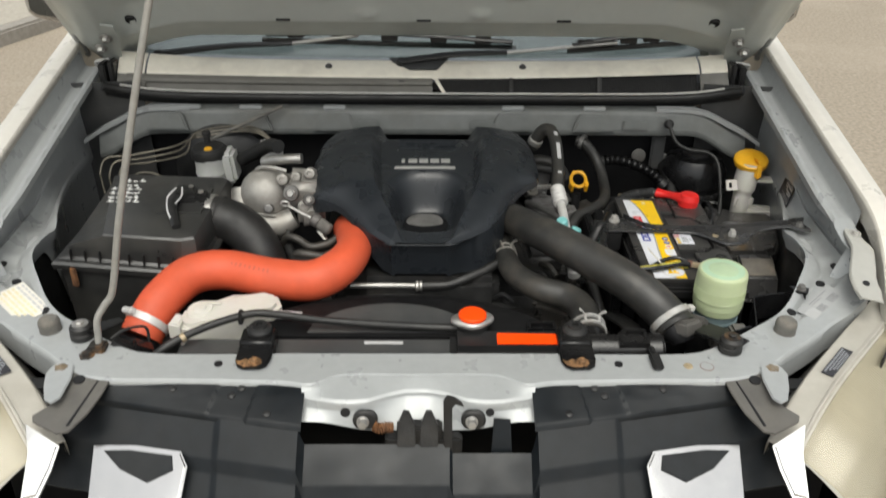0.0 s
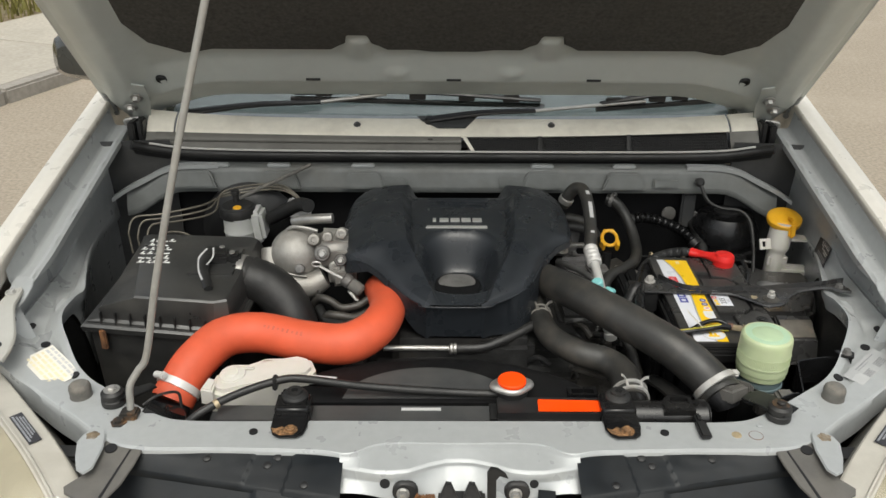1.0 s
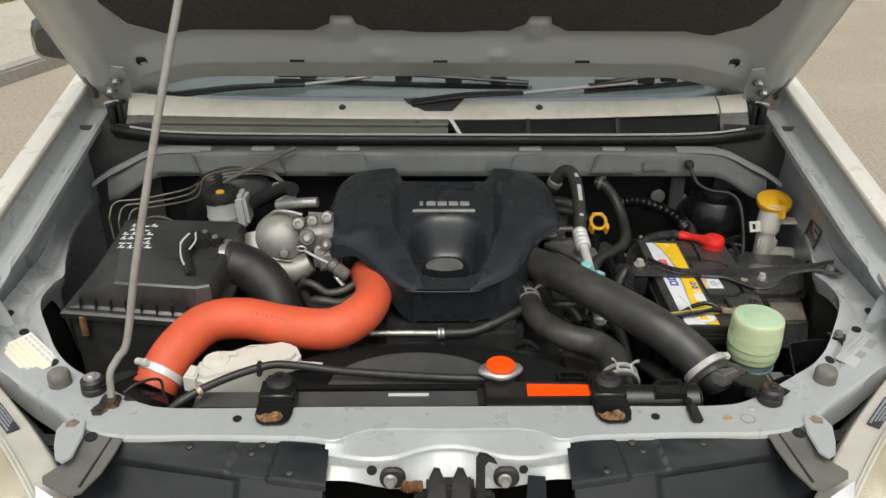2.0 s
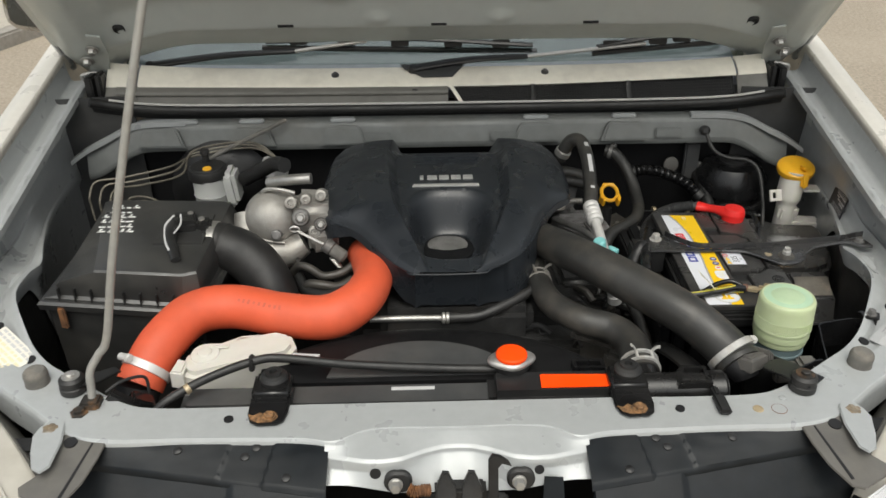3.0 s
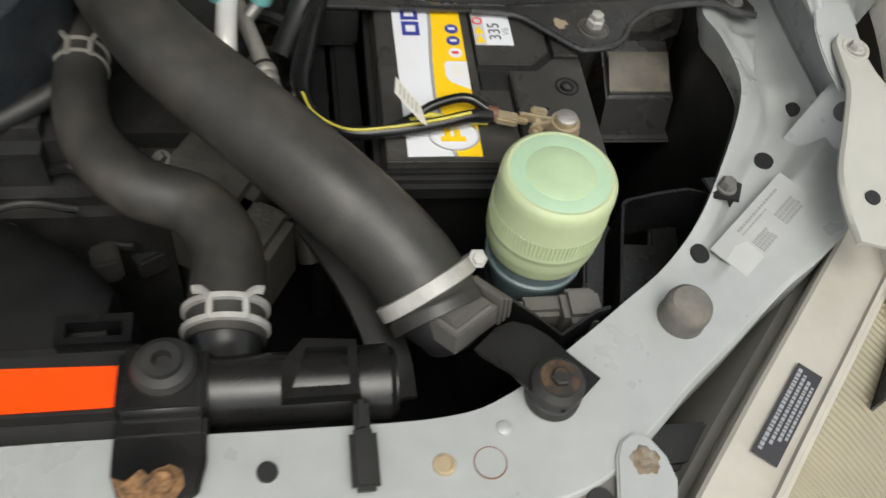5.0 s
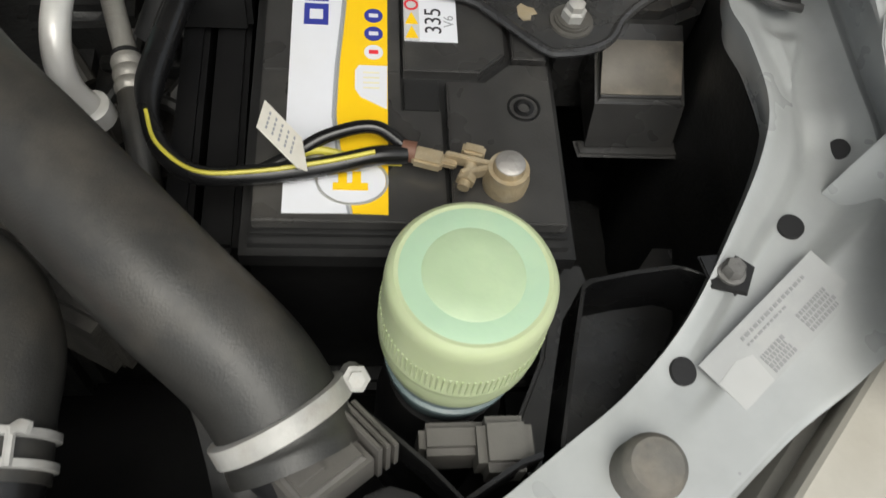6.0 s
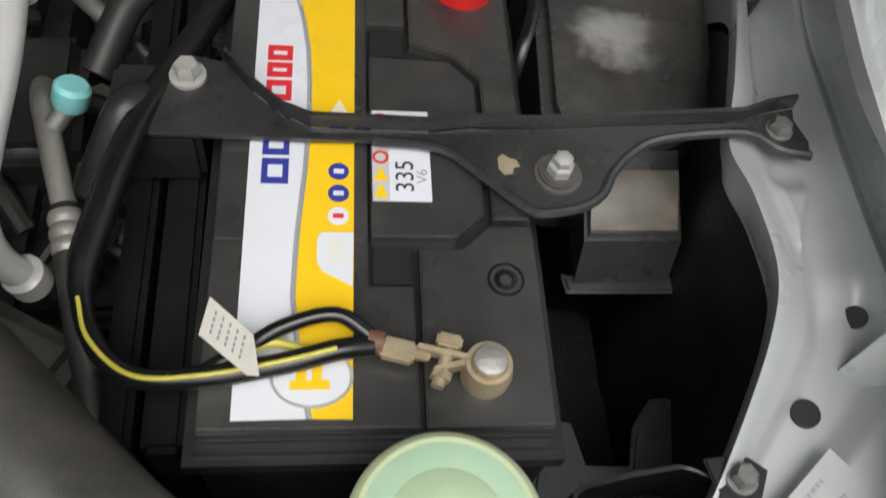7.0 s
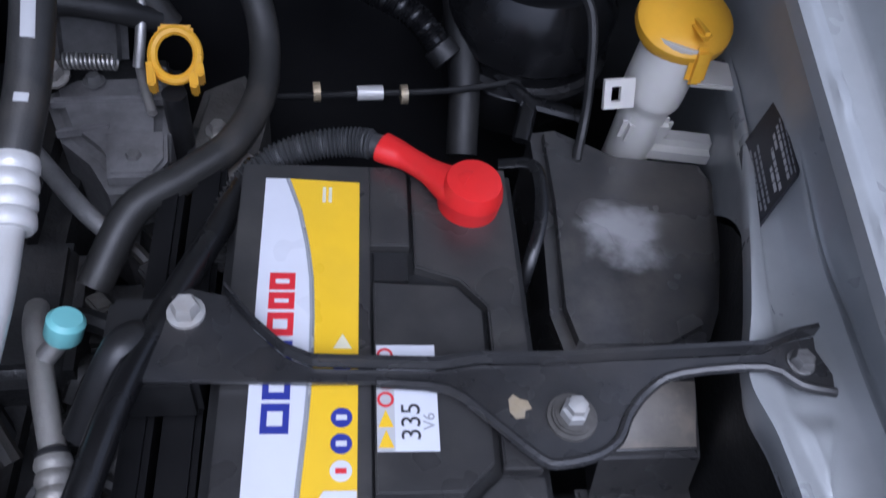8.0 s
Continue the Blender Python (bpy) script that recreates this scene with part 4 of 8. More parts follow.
SEAL = [(-0.735, 0.804, 1.166), (-0.70, 0.824, 1.152), (-0.62, 0.840, 1.136), (-0.45, 0.846, 1.129), (0, 0.847, 1.127), (0.45, 0.846, 1.128), (0.62, 0.840, 1.134), (0.70, 0.824, 1.150), (0.738, 0.802, 1.164)]
bm = B()
tube(bm, SEAL, 0.0105, 12, 12)
ws = part("bonnet_seal", bm, "rubber", truck, "black rubber bonnet seal")
# a thin pale tube paints the sheen along the black rubber
bm = B()
tube(bm, [(x, y - 0.003, z + 0.0125) for x, y, z in SEAL[1:-1]], 0.0026, 6, 12)
part("seal_lip", bm, "white_fit", ws, "pale line painted as sheen on the seal")
# a black strip below the seal paints the shade there
bm = B()
line = spline(SEAL, 8)
grid(bm, lambda u, v: line[round(u * (len(line) - 1))] + Vector((0, 0.002 + 0.012 * v, -0.006 - 0.020 * v)), len(line) - 1, 4, 0.003, (0, 1, 0))
part("seal_channel", bm, "black", ws, "dark strip painted as shade under the seal")
bm = B()
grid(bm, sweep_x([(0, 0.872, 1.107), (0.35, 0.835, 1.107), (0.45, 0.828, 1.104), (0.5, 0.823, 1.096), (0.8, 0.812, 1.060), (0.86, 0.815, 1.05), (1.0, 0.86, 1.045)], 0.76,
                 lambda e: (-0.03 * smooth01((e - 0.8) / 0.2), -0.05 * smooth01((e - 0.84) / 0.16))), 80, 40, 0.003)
beam = part("bulkhead_beam", bm, "beam", truck, "silver bulkhead cross beam, coloured as shaded", 45)
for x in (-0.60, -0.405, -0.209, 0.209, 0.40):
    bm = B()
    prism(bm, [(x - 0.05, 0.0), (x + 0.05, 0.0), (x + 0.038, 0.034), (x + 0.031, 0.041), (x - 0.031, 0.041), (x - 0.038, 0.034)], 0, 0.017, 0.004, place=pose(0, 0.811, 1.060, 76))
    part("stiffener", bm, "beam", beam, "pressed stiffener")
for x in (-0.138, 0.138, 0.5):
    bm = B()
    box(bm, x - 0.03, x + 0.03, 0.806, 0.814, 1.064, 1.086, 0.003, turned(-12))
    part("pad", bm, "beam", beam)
for x in (-0.55, -0.407, -0.210, 0.210, 0.403):
    bm = B()
    box(bm, x - 0.027, x + 0.027, 0.824, 0.840, 1.104, 1.1135, 0.003)
    part("tab", bm, "paint", beam, "bright upper tab")
for side in (-1, 1):
    bm = B()
    rim = spline([(side * 0.55, 0.824, 1.112), (side * 0.625, 0.819, 1.112), (side * 0.67, 0.808, 1.106), (side * 0.715, 0.795, 1.086), (side * 0.752, 0.780, 1.070), (side * 0.785, 0.765, 1.05)], 6)
    grid(bm, lambda u, v: rim[round(u * (len(rim) - 1))] + Vector((0, 0.014 * v, 0.002 * v)), len(rim) - 1, 3, 0.010)
    part("flange", bm, "paint", truck, "bright flange edge")
for side in (-1, 1):
    bm = B()
    grid(bm, lambda u, v, side=side: (side * (0.66 + 0.165 * u), 0.845 + 0.02 * v - 0.02 * u, 1.165 - 0.34 * v), 8, 8, 0.004, (0, 1, 0))
    part("corner_panel", bm, "grey_plastic", truck, "dark grey corner panel beside the bulkhead")
    bm = B()
    grid(bm, lambda u, v, side=side: (side * (0.805 + 0.02 * v), 0.80 + 0.26 * u, 1.13 + 0.04 * u - 0.25 * v), 8, 8, 0.004, (side, 0, 0))
    part("hinge_pillar", bm, "paint_in", truck, "silver pillar beneath the bonnet hinge")
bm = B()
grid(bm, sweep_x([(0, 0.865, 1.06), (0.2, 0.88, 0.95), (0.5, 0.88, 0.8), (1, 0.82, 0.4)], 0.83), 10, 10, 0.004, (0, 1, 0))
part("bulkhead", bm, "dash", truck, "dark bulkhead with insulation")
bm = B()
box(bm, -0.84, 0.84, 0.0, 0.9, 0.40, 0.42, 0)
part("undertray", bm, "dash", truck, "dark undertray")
for side in (-1, 1):
    bm = B()
    box(bm, side * 0.86 - 0.01, side * 0.86 + 0.01, -0.05, 1.3, 0.4, 0.75, 0)
    part("lower_wing", bm, "paint_out", truck)
for side in (-1, 1):
    bm = B()
    grid(bm, lambda u, v, side=side: (side * (0.845 - 0.10 * smooth01((0.12 - u) / 0.12)), 0.02 + 1.0 * u, 0.40 + 0.58 * v), 20, 4, 0.004, (side, 0, 0))
    part("wing_liner", bm, "underseal", truck, "black liner inside the wing")
bm = B()
box(bm, -0.7, 0.7, 0.0, 0.035, 0.42, 0.93, 0.004)
part("radiator_frame", bm, "black", truck)

bm = B()
grid(bm, sweep_x([(0, 0.942, 1.200), (1, 1.60, 1.625)], 0.70, lambda e: (0.03 * e * e, 0)), 24, 8, 0.004)
screen = part("windscreen", bm, "glass", truck, "windscreen glass")
screen.visible_shadow = False
bm = B()
grid(bm, sweep_x([(0, 0.96, 1.13), (0.5, 1.25, 1.2), (1, 1.7, 1.17)], 0.72), 6, 6, 0.02)
part("dashboard", bm, "dash_top", truck, "grey dashboard behind the glass")
bm = B()
box(bm, -0.78, 0.78, 1.69, 1.72, 0.6, 1.66, 0)
part("cab_rear", bm, "dash", truck, "dark cab interior")
for side in (-1, 1):
    bm = B()
    tube(bm, [(side * 0.735, 0.98, 1.21), (side * 0.73, 1.3, 1.42), (side * 0.70, 1.66, 1.64)], 0.035, 8, flat=0.6)
    part("screen_pillar", bm, "paint_out", truck, "silver windscreen pillar")
    bm = B()
    box(bm, side * 0.79 - 0.012, side * 0.79 + 0.012, 1.0, 1.7, 0.6, 1.2, 0.005)
    part("cab_side", bm, "paint_out", truck)
bm = B()
box(bm, -0.72, 0.72, 1.6, 1.75, 1.63, 1.66, 0.01)
part("cab_roof", bm, "paint_out", truck)

# wipers lying on the glass
def wiper(pivot, elbow, tip, blade0, blade1):
    w = thing("windscreen_wiper", pivot, "black windscreen wiper lying on the glass", "wiper", "windscreen wipers")
    bm = B()
    tube(bm, [pivot, Vector(pivot).lerp(Vector(elbow), 0.5) + Vector((0, 0, 0.006)), elbow], 0.015, 12, flat=0.5, radii=lambda t: 0.016 - 0.006 * t)
    lathe(bm, Vector(pivot) - Vector((0, 0, 0.01)), [(0.0125, 0), (0.0125, 0.012), (0.009, 0.018), (0, 0.019)], (0, -0.4, 1), 16)
    part("arm", bm, "black", w)
    bm = B()
    tube(bm, [elbow, tip], 0.0045, 8, smooth=False)
    part("arm_rod", bm, "steel", w, "bare metal rod")
    a, c = Vector(blade0), Vector(blade1)
    bm = B()
    tube(bm, [a, (a + c) / 2 + Vector((0, -0.004, 0.012)), c], 0.009, 8, flat=0.6)
    for f in (0.12, 0.3, 0.5, 0.7, 0.88):
        p = a.lerp(c, f)
        box(bm, p.x - 0.02, p.x + 0.02, p.y - 0.006, p.y + 0.006, p.z - 0.006, p.z + 0.012, 0.002)
    part("blade", bm, "black", w)
    bm = B()
    tube(bm, [a - Vector((0.01, 0, 0.014)), c - Vector((-0.01, 0, 0.014))], 0.0065, 6, smooth=False)
    part("rubber_edge", bm, "rubber", w)


wiper((-0.64, 0.948, 1.200), (-0.32, 0.968, 1.222), (-0.16, 0.978, 1.240), (-0.385, 0.985, 1.240), (0.215, 0.976, 1.226))
wiper((-0.055, 0.925, 1.192), (0.20, 0.950, 1.208), (0.47, 0.968, 1.228), (0.36, 0.966, 1.222), (0.64, 0.99, 1.238))

# ---- bonnet ----
TILT_UP = radians(47)
LIP_Y, LIP_Z = 0.93, 1.258


def bonnet_at(x, s, h=0.0):
    """A place on the bonnet's underside: s metres up from its rear lip, h towards the engine."""
    return Vector((x, LIP_Y - s * math.cos(TILT_UP) - h * math.sin(TILT_UP), LIP_Z + s * math.sin(TILT_UP) - h * math.cos(TILT_UP)))


def lip_drop(x):
    e = abs(x) / 0.83
    return -0.10 * smooth01((e - 0.62) / 0.38) - 0.006 * e


def panel_h(x, d):
    """Relief of the inner panel, d metres up from its lip: a face turned down, a ridge, a face turned forward."""
    e = abs(x)
    (h,) = lerp_table([(0, 0.0), (0.006, 0.009), (0.012, 0.012), (0.090, 0.030), (0.096, 0.034), (0.102, 0.0335), (0.168, 0.010), (0.178, 0.008)], d)
    side = smooth01((0.72 - e) / 0.05)
    h = h * side + (1 - side) * (0.009 + 0.030 * min(1.0, d / 0.12))
    h += 0.012 * smooth01((e - 0.70) / 0.03) * smooth01((0.80 - e) / 0.03) - 0.026 * smooth01((e - 0.80) / 0.015)
    for cx in (-0.205, 0.205):
        h += 0.008 * smooth01((0.03 - abs(x - cx)) / 0.012) * smooth01((d - 0.15) / 0.03) * smooth01((0.235 - d) / 0.012)
        h += 0.007 * smooth01(1 - math.hypot((x - cx * 0.62) / 1.5, d - 0.122) / 0.022)
    return h


def panel_spot(x, s, lift=0.0):
    return bonnet_at(x, s, panel_h(x, s - lip_drop(x)) + lift)


def inner_panel(u, v):
    x = 0.83 * (2 * u - 1)
    lo = lip_drop(x)
    s = lo + (1.12 - lo) * v ** 1.35
    d = s - lo
    h = panel_h(x, d)
    return bonnet_at(x, s, h)


bm = B()
grid(bm, inner_panel, 160, 150)
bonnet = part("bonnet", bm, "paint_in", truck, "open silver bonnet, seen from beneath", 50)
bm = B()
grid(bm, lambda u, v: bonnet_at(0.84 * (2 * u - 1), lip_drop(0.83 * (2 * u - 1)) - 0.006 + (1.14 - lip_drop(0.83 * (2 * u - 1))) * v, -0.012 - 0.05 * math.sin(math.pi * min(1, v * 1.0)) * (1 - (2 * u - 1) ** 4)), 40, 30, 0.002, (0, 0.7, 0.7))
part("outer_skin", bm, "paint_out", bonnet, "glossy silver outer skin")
for side in (-1, 1):
    bm = B()
    tube(bm, [bonnet_at(side * 0.828, lip_drop(0.83) + 0.01, 0.004), bonnet_at(side * 0.832, 0.3, 0.004), bonnet_at(side * 0.83, 1.1, 0.004)], 0.0075, 8)
    part("folded_edge", bm, "paint", bonnet, "folded bonnet edge")
PAD = [(-0.60, 0.172), (-0.585, 0.163), (-0.56, 0.166), (-0.52, 0.178), (-0.265, 0.178), (-0.247, 0.192), (-0.234, 0.200), (-0.230, 0.224), (-0.224, 0.229), (-0.190, 0.229), (-0.184, 0.222), (-0.178, 0.200), (-0.163, 0.192), (-0.146, 0.178), (-0.085, 0.178), (-0.05, 0.172)]
pad = PAD + [(-x, s) for x, s in PAD[::-1]] + [(0.655, 0.20), (0.69, 0.27), (0.69, 1.0), (0.62, 1.06), (-0.62, 1.06), (-0.69, 1.0), (-0.69, 0.27), (-0.655, 0.20)]
bm = B()
prism(bm, [(x, s + 0.014) for x, s in pad], 0, 0.016, 0.004, place=Matrix(((1, 0, 0, 0), (0, -math.cos(TILT_UP), -math.sin(TILT_UP), LIP_Y), (0, math.sin(TILT_UP), -math.cos(TILT_UP), LIP_Z), (0, 0, 0, 1))))
part("insulation_pad", bm, "pad", bonnet, "charcoal felt insulation pad")
for x in (-0.315, 0.0, 0.315):
    bm = B()
    prism(bm, [(x - 0.016, 0.103), (x + 0.016, 0.103), (x + 0.016, 0.107), (x - 0.016, 0.107)], 0.026, 0.0350, 0, place=Matrix(((1, 0, 0, 0), (0, -math.cos(TILT_UP), -math.sin(TILT_UP), LIP_Y), (0, math.sin(TILT_UP), -math.cos(TILT_UP), LIP_Z), (0, 0, 0, 1))))
    part("drain_slot", bm, "dash", bonnet, "dark drain slot")
for side in (-1, 1):
    bm = B()
    nrm = (0, -math.sin(TILT_UP), -math.cos(TILT_UP))
    lathe(bm, panel_spot(side * 0.662, 0.085, 0.002), [(0.014, -0.004), (0.012, 0.002), (0.0095, 0.0), (0.009, -0.0005), (0, -0.001)], nrm, 20)
    part("rim_hole", bm, "dash", bonnet, "dark round hole")
    bm = B()
    prism(bm, [(-0.02, -0.05), (0.02, -0.05), (0.024, 0.06), (0.014, 0.12), (-0.014, 0.12), (-0.022, 0.05)], 0, 0.004, 0.001,
          place=Matrix.Translation(bonnet_at(side * 0.735, -0.01, 0.048)) @ Matrix(((1, 0, 0, 0), (0, -math.cos(TILT_UP), -math.sin(TILT_UP), 0), (0, math.sin(TILT_UP), -math.cos(TILT_UP), 0), (0, 0, 0, 1))) @ pose(0, 0, 0, 0, 0, side * 14))
    hinge = part("hinge", bm, "paint_in", bonnet, "painted steel hinge arm")
    bm = B()
    bolt(bm, bonnet_at(side * 0.722, 0.062, 0.056), 0.009, 0.009, nrm, 1.6)
    bolt(bm, bonnet_at(side * 0.748, 0.02, 0.056), 0.009, 0.009, nrm, 1.6)
    part("hinge_bolt", bm, "steel", hinge)
    bm = B()
    box(bm, side * 0.752 - 0.008, side * 0.752 + 0.008, 0.86, 0.97, 1.13, 1.20, 0.003)
    part("hinge_foot", bm, "black", truck, "hinge foot")
    bm = B()
    tube(bm, [(side * 0.745, 0.905, 1.20), (side * 0.775, 0.90, 1.195), (side * 0.775, 0.90, 1.182)], 0.004, 8)
    part("hinge_pin", bm, "steel", truck, "bright hinge pin")

rod = thing("prop_rod", (-0.515, 0.048, 0.985), "galvanised steel rod propping the bonnet open", "prop rod")
bm = B()
tube(bm, [(-0.516, 0.040, 0.975), (-0.515, 0.046, 1.0), (-0.513, 0.052, 1.03), (-0.500, 0.060, 1.052), (-0.484, 0.066, 1.080), (-0.458, 0.082, 1.20), (-0.408, 0.112, 1.40), (-0.353, 0.142, 1.60), (-0.243, 0.204, 2.0)], 0.0058, 10, 8)
part("rod", bm, "galv", rod)
bm = B()
box(bm, -0.53, -0.502, 0.026, 0.052, 0.979, 0.992, 0.003)
lathe(bm, (-0.528, 0.022, 0.981), [(0.013, 0), (0.013, 0.002), (0.008, 0.003), (0.008, 0.007), (0, 0.008)], (0, 0, 1), 6)
part("pivot", bm, "rust_black", rod, "rusty pivot bracket")

# door mirrors beyond the bonnet
for side, word in ((-1, "driver's"), (1, "passenger's")):
    mx = 1.015 if side < 0 else 0.955
    mir = thing("door_mirror", (side * 1.0, 1.36, 1.1), "dark glossy door mirror on the " + word + " side", "mirror", "door mirrors")
    bm = B()
    lathe(bm, (side * mx, 1.31, 1.25), [(0, -0.06), (0.06, -0.055), (0.095, -0.02), (0.105, 0.03), (0.098, 0.07), (0, 0.075)], (-side * 0.1, 1, 0), 24, lambda a: 1 / max(0.72, (abs(math.cos(a)) ** 4 + (abs(math.sin(a)) * 1.35) ** 4) ** 0.25) * 0.85)
    part("shell", bm, "mirror_shell", mir)
    bm = B()
    box(bm, side * 0.855 - 0.095, side * 0.855 + 0.095, 1.34, 1.40, 1.13, 1.19, 0.015)
    part("arm", bm, "black", mir)


# ---- engine ----
engine = thing("engine", (0.03, 0.55, 0.45), "oily grey engine block beneath the plastic cover", "engine")
bm = B()
box(bm, -0.22, 0.27, 0.34, 0.80, 0.45, 0.90, 0.02)
part("block", bm, "iron", engine)
bm = B()
box(bm, -0.12, 0.15, 0.30, 0.74, 0.88, 0.955, 0.015)
part("cam_cover", bm, "iron", engine)
bm = B()
box(bm, -0.16, 0.24, 0.275, 0.345, 0.6, 0.90, 0.012)
part("timing_cover", bm, "iron", engine, "dark oily timing cover")
rc = random.Random(11)
for k in range(46):
    x, y = rc.uniform(-0.20, 0.30), rc.uniform(0.245, 0.36)
    r, z = rc.uniform(0.006, 0.016), rc.uniform(0.80, 0.925)
    bm = B()
    if k % 3 == 0:
        bolt(bm, (x, y, z), r * 0.6, r * 0.8, (rc.uniform(-0.3, 0.3), -0.5, 1))
        part("bolt", bm, ("iron", "cast_dull", "iron")[k % 4 % 3], engine)
    elif k % 3 == 1:
        box(bm, x - r, x + r, y - r, y + r * 1.4, z - 0.02, z + r * 0.4, 0.003, turned(rc.uniform(-25, 25), 0, rc.uniform(-40, 40)))
        part("bracket", bm, "iron", engine)
    else:
        d = Vector((rc.uniform(-1, 1), rc.uniform(-0.4, 0.4), rc.uniform(-0.5, 0.1))).normalized() * rc.uniform(0.04, 0.10)
        p = Vector((x, y, z))
        tube(bm, [p, p + d * 0.5 + Vector((0, 0, 0.012)), p + d], r * 0.35, 8)
        part("pipe", bm, ("iron", "black", "rubber")[k % 5 % 3], engine)
for x, y, z in ((0.262, 0.305, 0.895), (0.285, 0.305, 0.89), (0.245, 0.33, 0.89)):
    bm = B()
    lathe(bm, (x, y, z - 0.06), [(0.016, 0), (0.016, 0.05), (0.011, 0.054), (0.011, 0.064), (0.007, 0.068), (0, 0.068)], (0.1, -0.1, 1), 16)
    part("sensor", bm, "alu_dirty", engine, "dusty grey sensor housing")
bm = B()
box(bm, 0.225, 0.315, 0.26, 0.35, 0.80, 0.915, 0.01, turned(0, 0, -30))
box(bm, 0.27, 0.33, 0.22, 0.28, 0.82, 0.905, 0.008, turned(0, 0, -30))
part("bracket_casting", bm, "cast_dull", engine, "dirty aluminium casting")
# intake and gearbox castings beside the cover
for x0, x1, y0, y1, z0, z1, m in ((0.215, 0.30, 0.46, 0.58, 0.72, 0.915, "iron"), (0.345, 0.405, 0.62, 0.72, 0.70, 0.90, "iron"),
                                  (0.235, 0.375, 0.50, 0.57, 0.70, 0.875, "iron"), (0.255, 0.40, 0.36, 0.50, 0.68, 0.865, "iron"), (0.22, 0.34, 0.72, 0.80, 0.72, 0.90, "iron")):
    bm = B()
    box(bm, x0, x1, y0, y1, z0, z1, 0.012, turned(0, 0, 3), 3)
    part("casting", bm, m, engine, "rough cast housing")
bm = B()
prism(bm, [(0.240, 0.722), (0.262, 0.742), (0.328, 0.748), (0.340, 0.738), (0.350, 0.640), (0.342, 0.622), (0.306, 0.618), (0.288, 0.648), (0.262, 0.672)], 0.74, 0.928, 0.012, seg=3)
block = part("gear_housing", bm, "cast_grey", engine, "dull grey cast gear housing")
for pts, z1 in (([(0.300, 0.666), (0.346, 0.670), (0.350, 0.638), (0.342, 0.622), (0.308, 0.620)], 0.936), ([(0.252, 0.700), (0.345, 0.708), (0.346, 0.714), (0.250, 0.706)], 0.934), ([(0.318, 0.712), (0.330, 0.714), (0.338, 0.742), (0.326, 0.744)], 0.938), ([(0.262, 0.668), (0.30, 0.676), (0.30, 0.680), (0.262, 0.672)], 0.933)):
    bm = B()
    prism(bm, pts, 0.922, z1, 0.003)
    part("rib", bm, "cast_grey", block)
bm = B()
tube(bm, [(0.318, 0.735, 0.940), (0.325, 0.71, 0.943), (0.334, 0.684, 0.938)], 0.004, 10)
part("bright_pipe", bm, "alu", block, "bright worn edge")
for x, y in ((0.325, 0.640), (0.282, 0.725), (0.335, 0.72)):
    bm = B()
    bolt(bm, (x, y, 0.932), 0.006, 0.006)
    part("bolt", bm, "alu_dirty", block)
for x, y, z in ((0.27, 0.525, 0.878), (0.355, 0.54, 0.878), (0.37, 0.60, 0.903), (0.38, 0.70, 0.903)):
    bm = B()
    bolt(bm, (x, y, z), 0.007, 0.008)
    part("bolt", bm, "steel", engine)
rc = random.Random(23)
for k in range(40):
    x, y, z = rc.uniform(0.225, 0.40), rc.uniform(0.36, 0.60), rc.uniform(0.87, 0.915)
    d = Vector((rc.uniform(-1, 1), rc.uniform(-1, 1), rc.uniform(-0.4, 0.2))).normalized() * rc.uniform(0.02, 0.06)
    p, r = Vector((x, y, z)), rc.uniform(0.003, 0.008)
    bm = B()
    if k % 4 == 0:
        box(bm, x - r * 2, x + r * 2, y - r * 1.5, y + r * 1.5, z - 0.02, z + r, 0.002, turned(rc.uniform(-20, 20), 0, rc.uniform(-60, 60)))
        part("bracket", bm, ("iron", "cast_dull")[k % 8 == 0], engine)
    else:
        tube(bm, [p, p + d * 0.5 + Vector((0, 0, 0.008)), p + d], r, 8)
        part("pipe", bm, ("iron", "black", "rubber", "hose")[k % 4], engine)

# second casting beside the dipstick, and the spring and fittings over the housing
bm = B()
prism(bm, [(0.352, 0.690), (0.362, 0.760), (0.396, 0.782), (0.420, 0.735), (0.412, 0.680), (0.388, 0.625), (0.362, 0.612)], 0.74, 0.902, 0.010, seg=3)
side_cast = part("side_casting", bm, "cast_dull", engine, "brownish rough casting")
bm = B()
prism(bm, [(0.360, 0.604), (0.384, 0.598), (0.396, 0.616), (0.372, 0.628)], 0.885, 0.912, 0.004)
part("lug", bm, "brass", side_cast, "tarnished yellowish lug")
bm = B()
tube(bm, [(0.385, 0.620, 0.912), (0.398, 0.634, 0.922), (0.412, 0.650, 0.925)], 0.0055, 10)
part("bright_pipe", bm, "alu", side_cast, "bright worn pipe")
bm = B()
coil = [(0.264 + 0.040 * f, 0.7225 + 0.0058 * math.cos(f * 75), 0.956 + 0.0058 * math.sin(f * 75)) for f in (k / 160 for k in range(161))]
tube(bm, coil, 0.0012, 5, smooth=False)
part("return_spring", bm, "steel", engine, "bright coil spring")
bm = B()
bolt(bm, (0.254, 0.718, 0.945), 0.009, 0.010, (0.1, -0.3, 1))
part("fitting", bm, "alu", engine, "pale metal fitting")
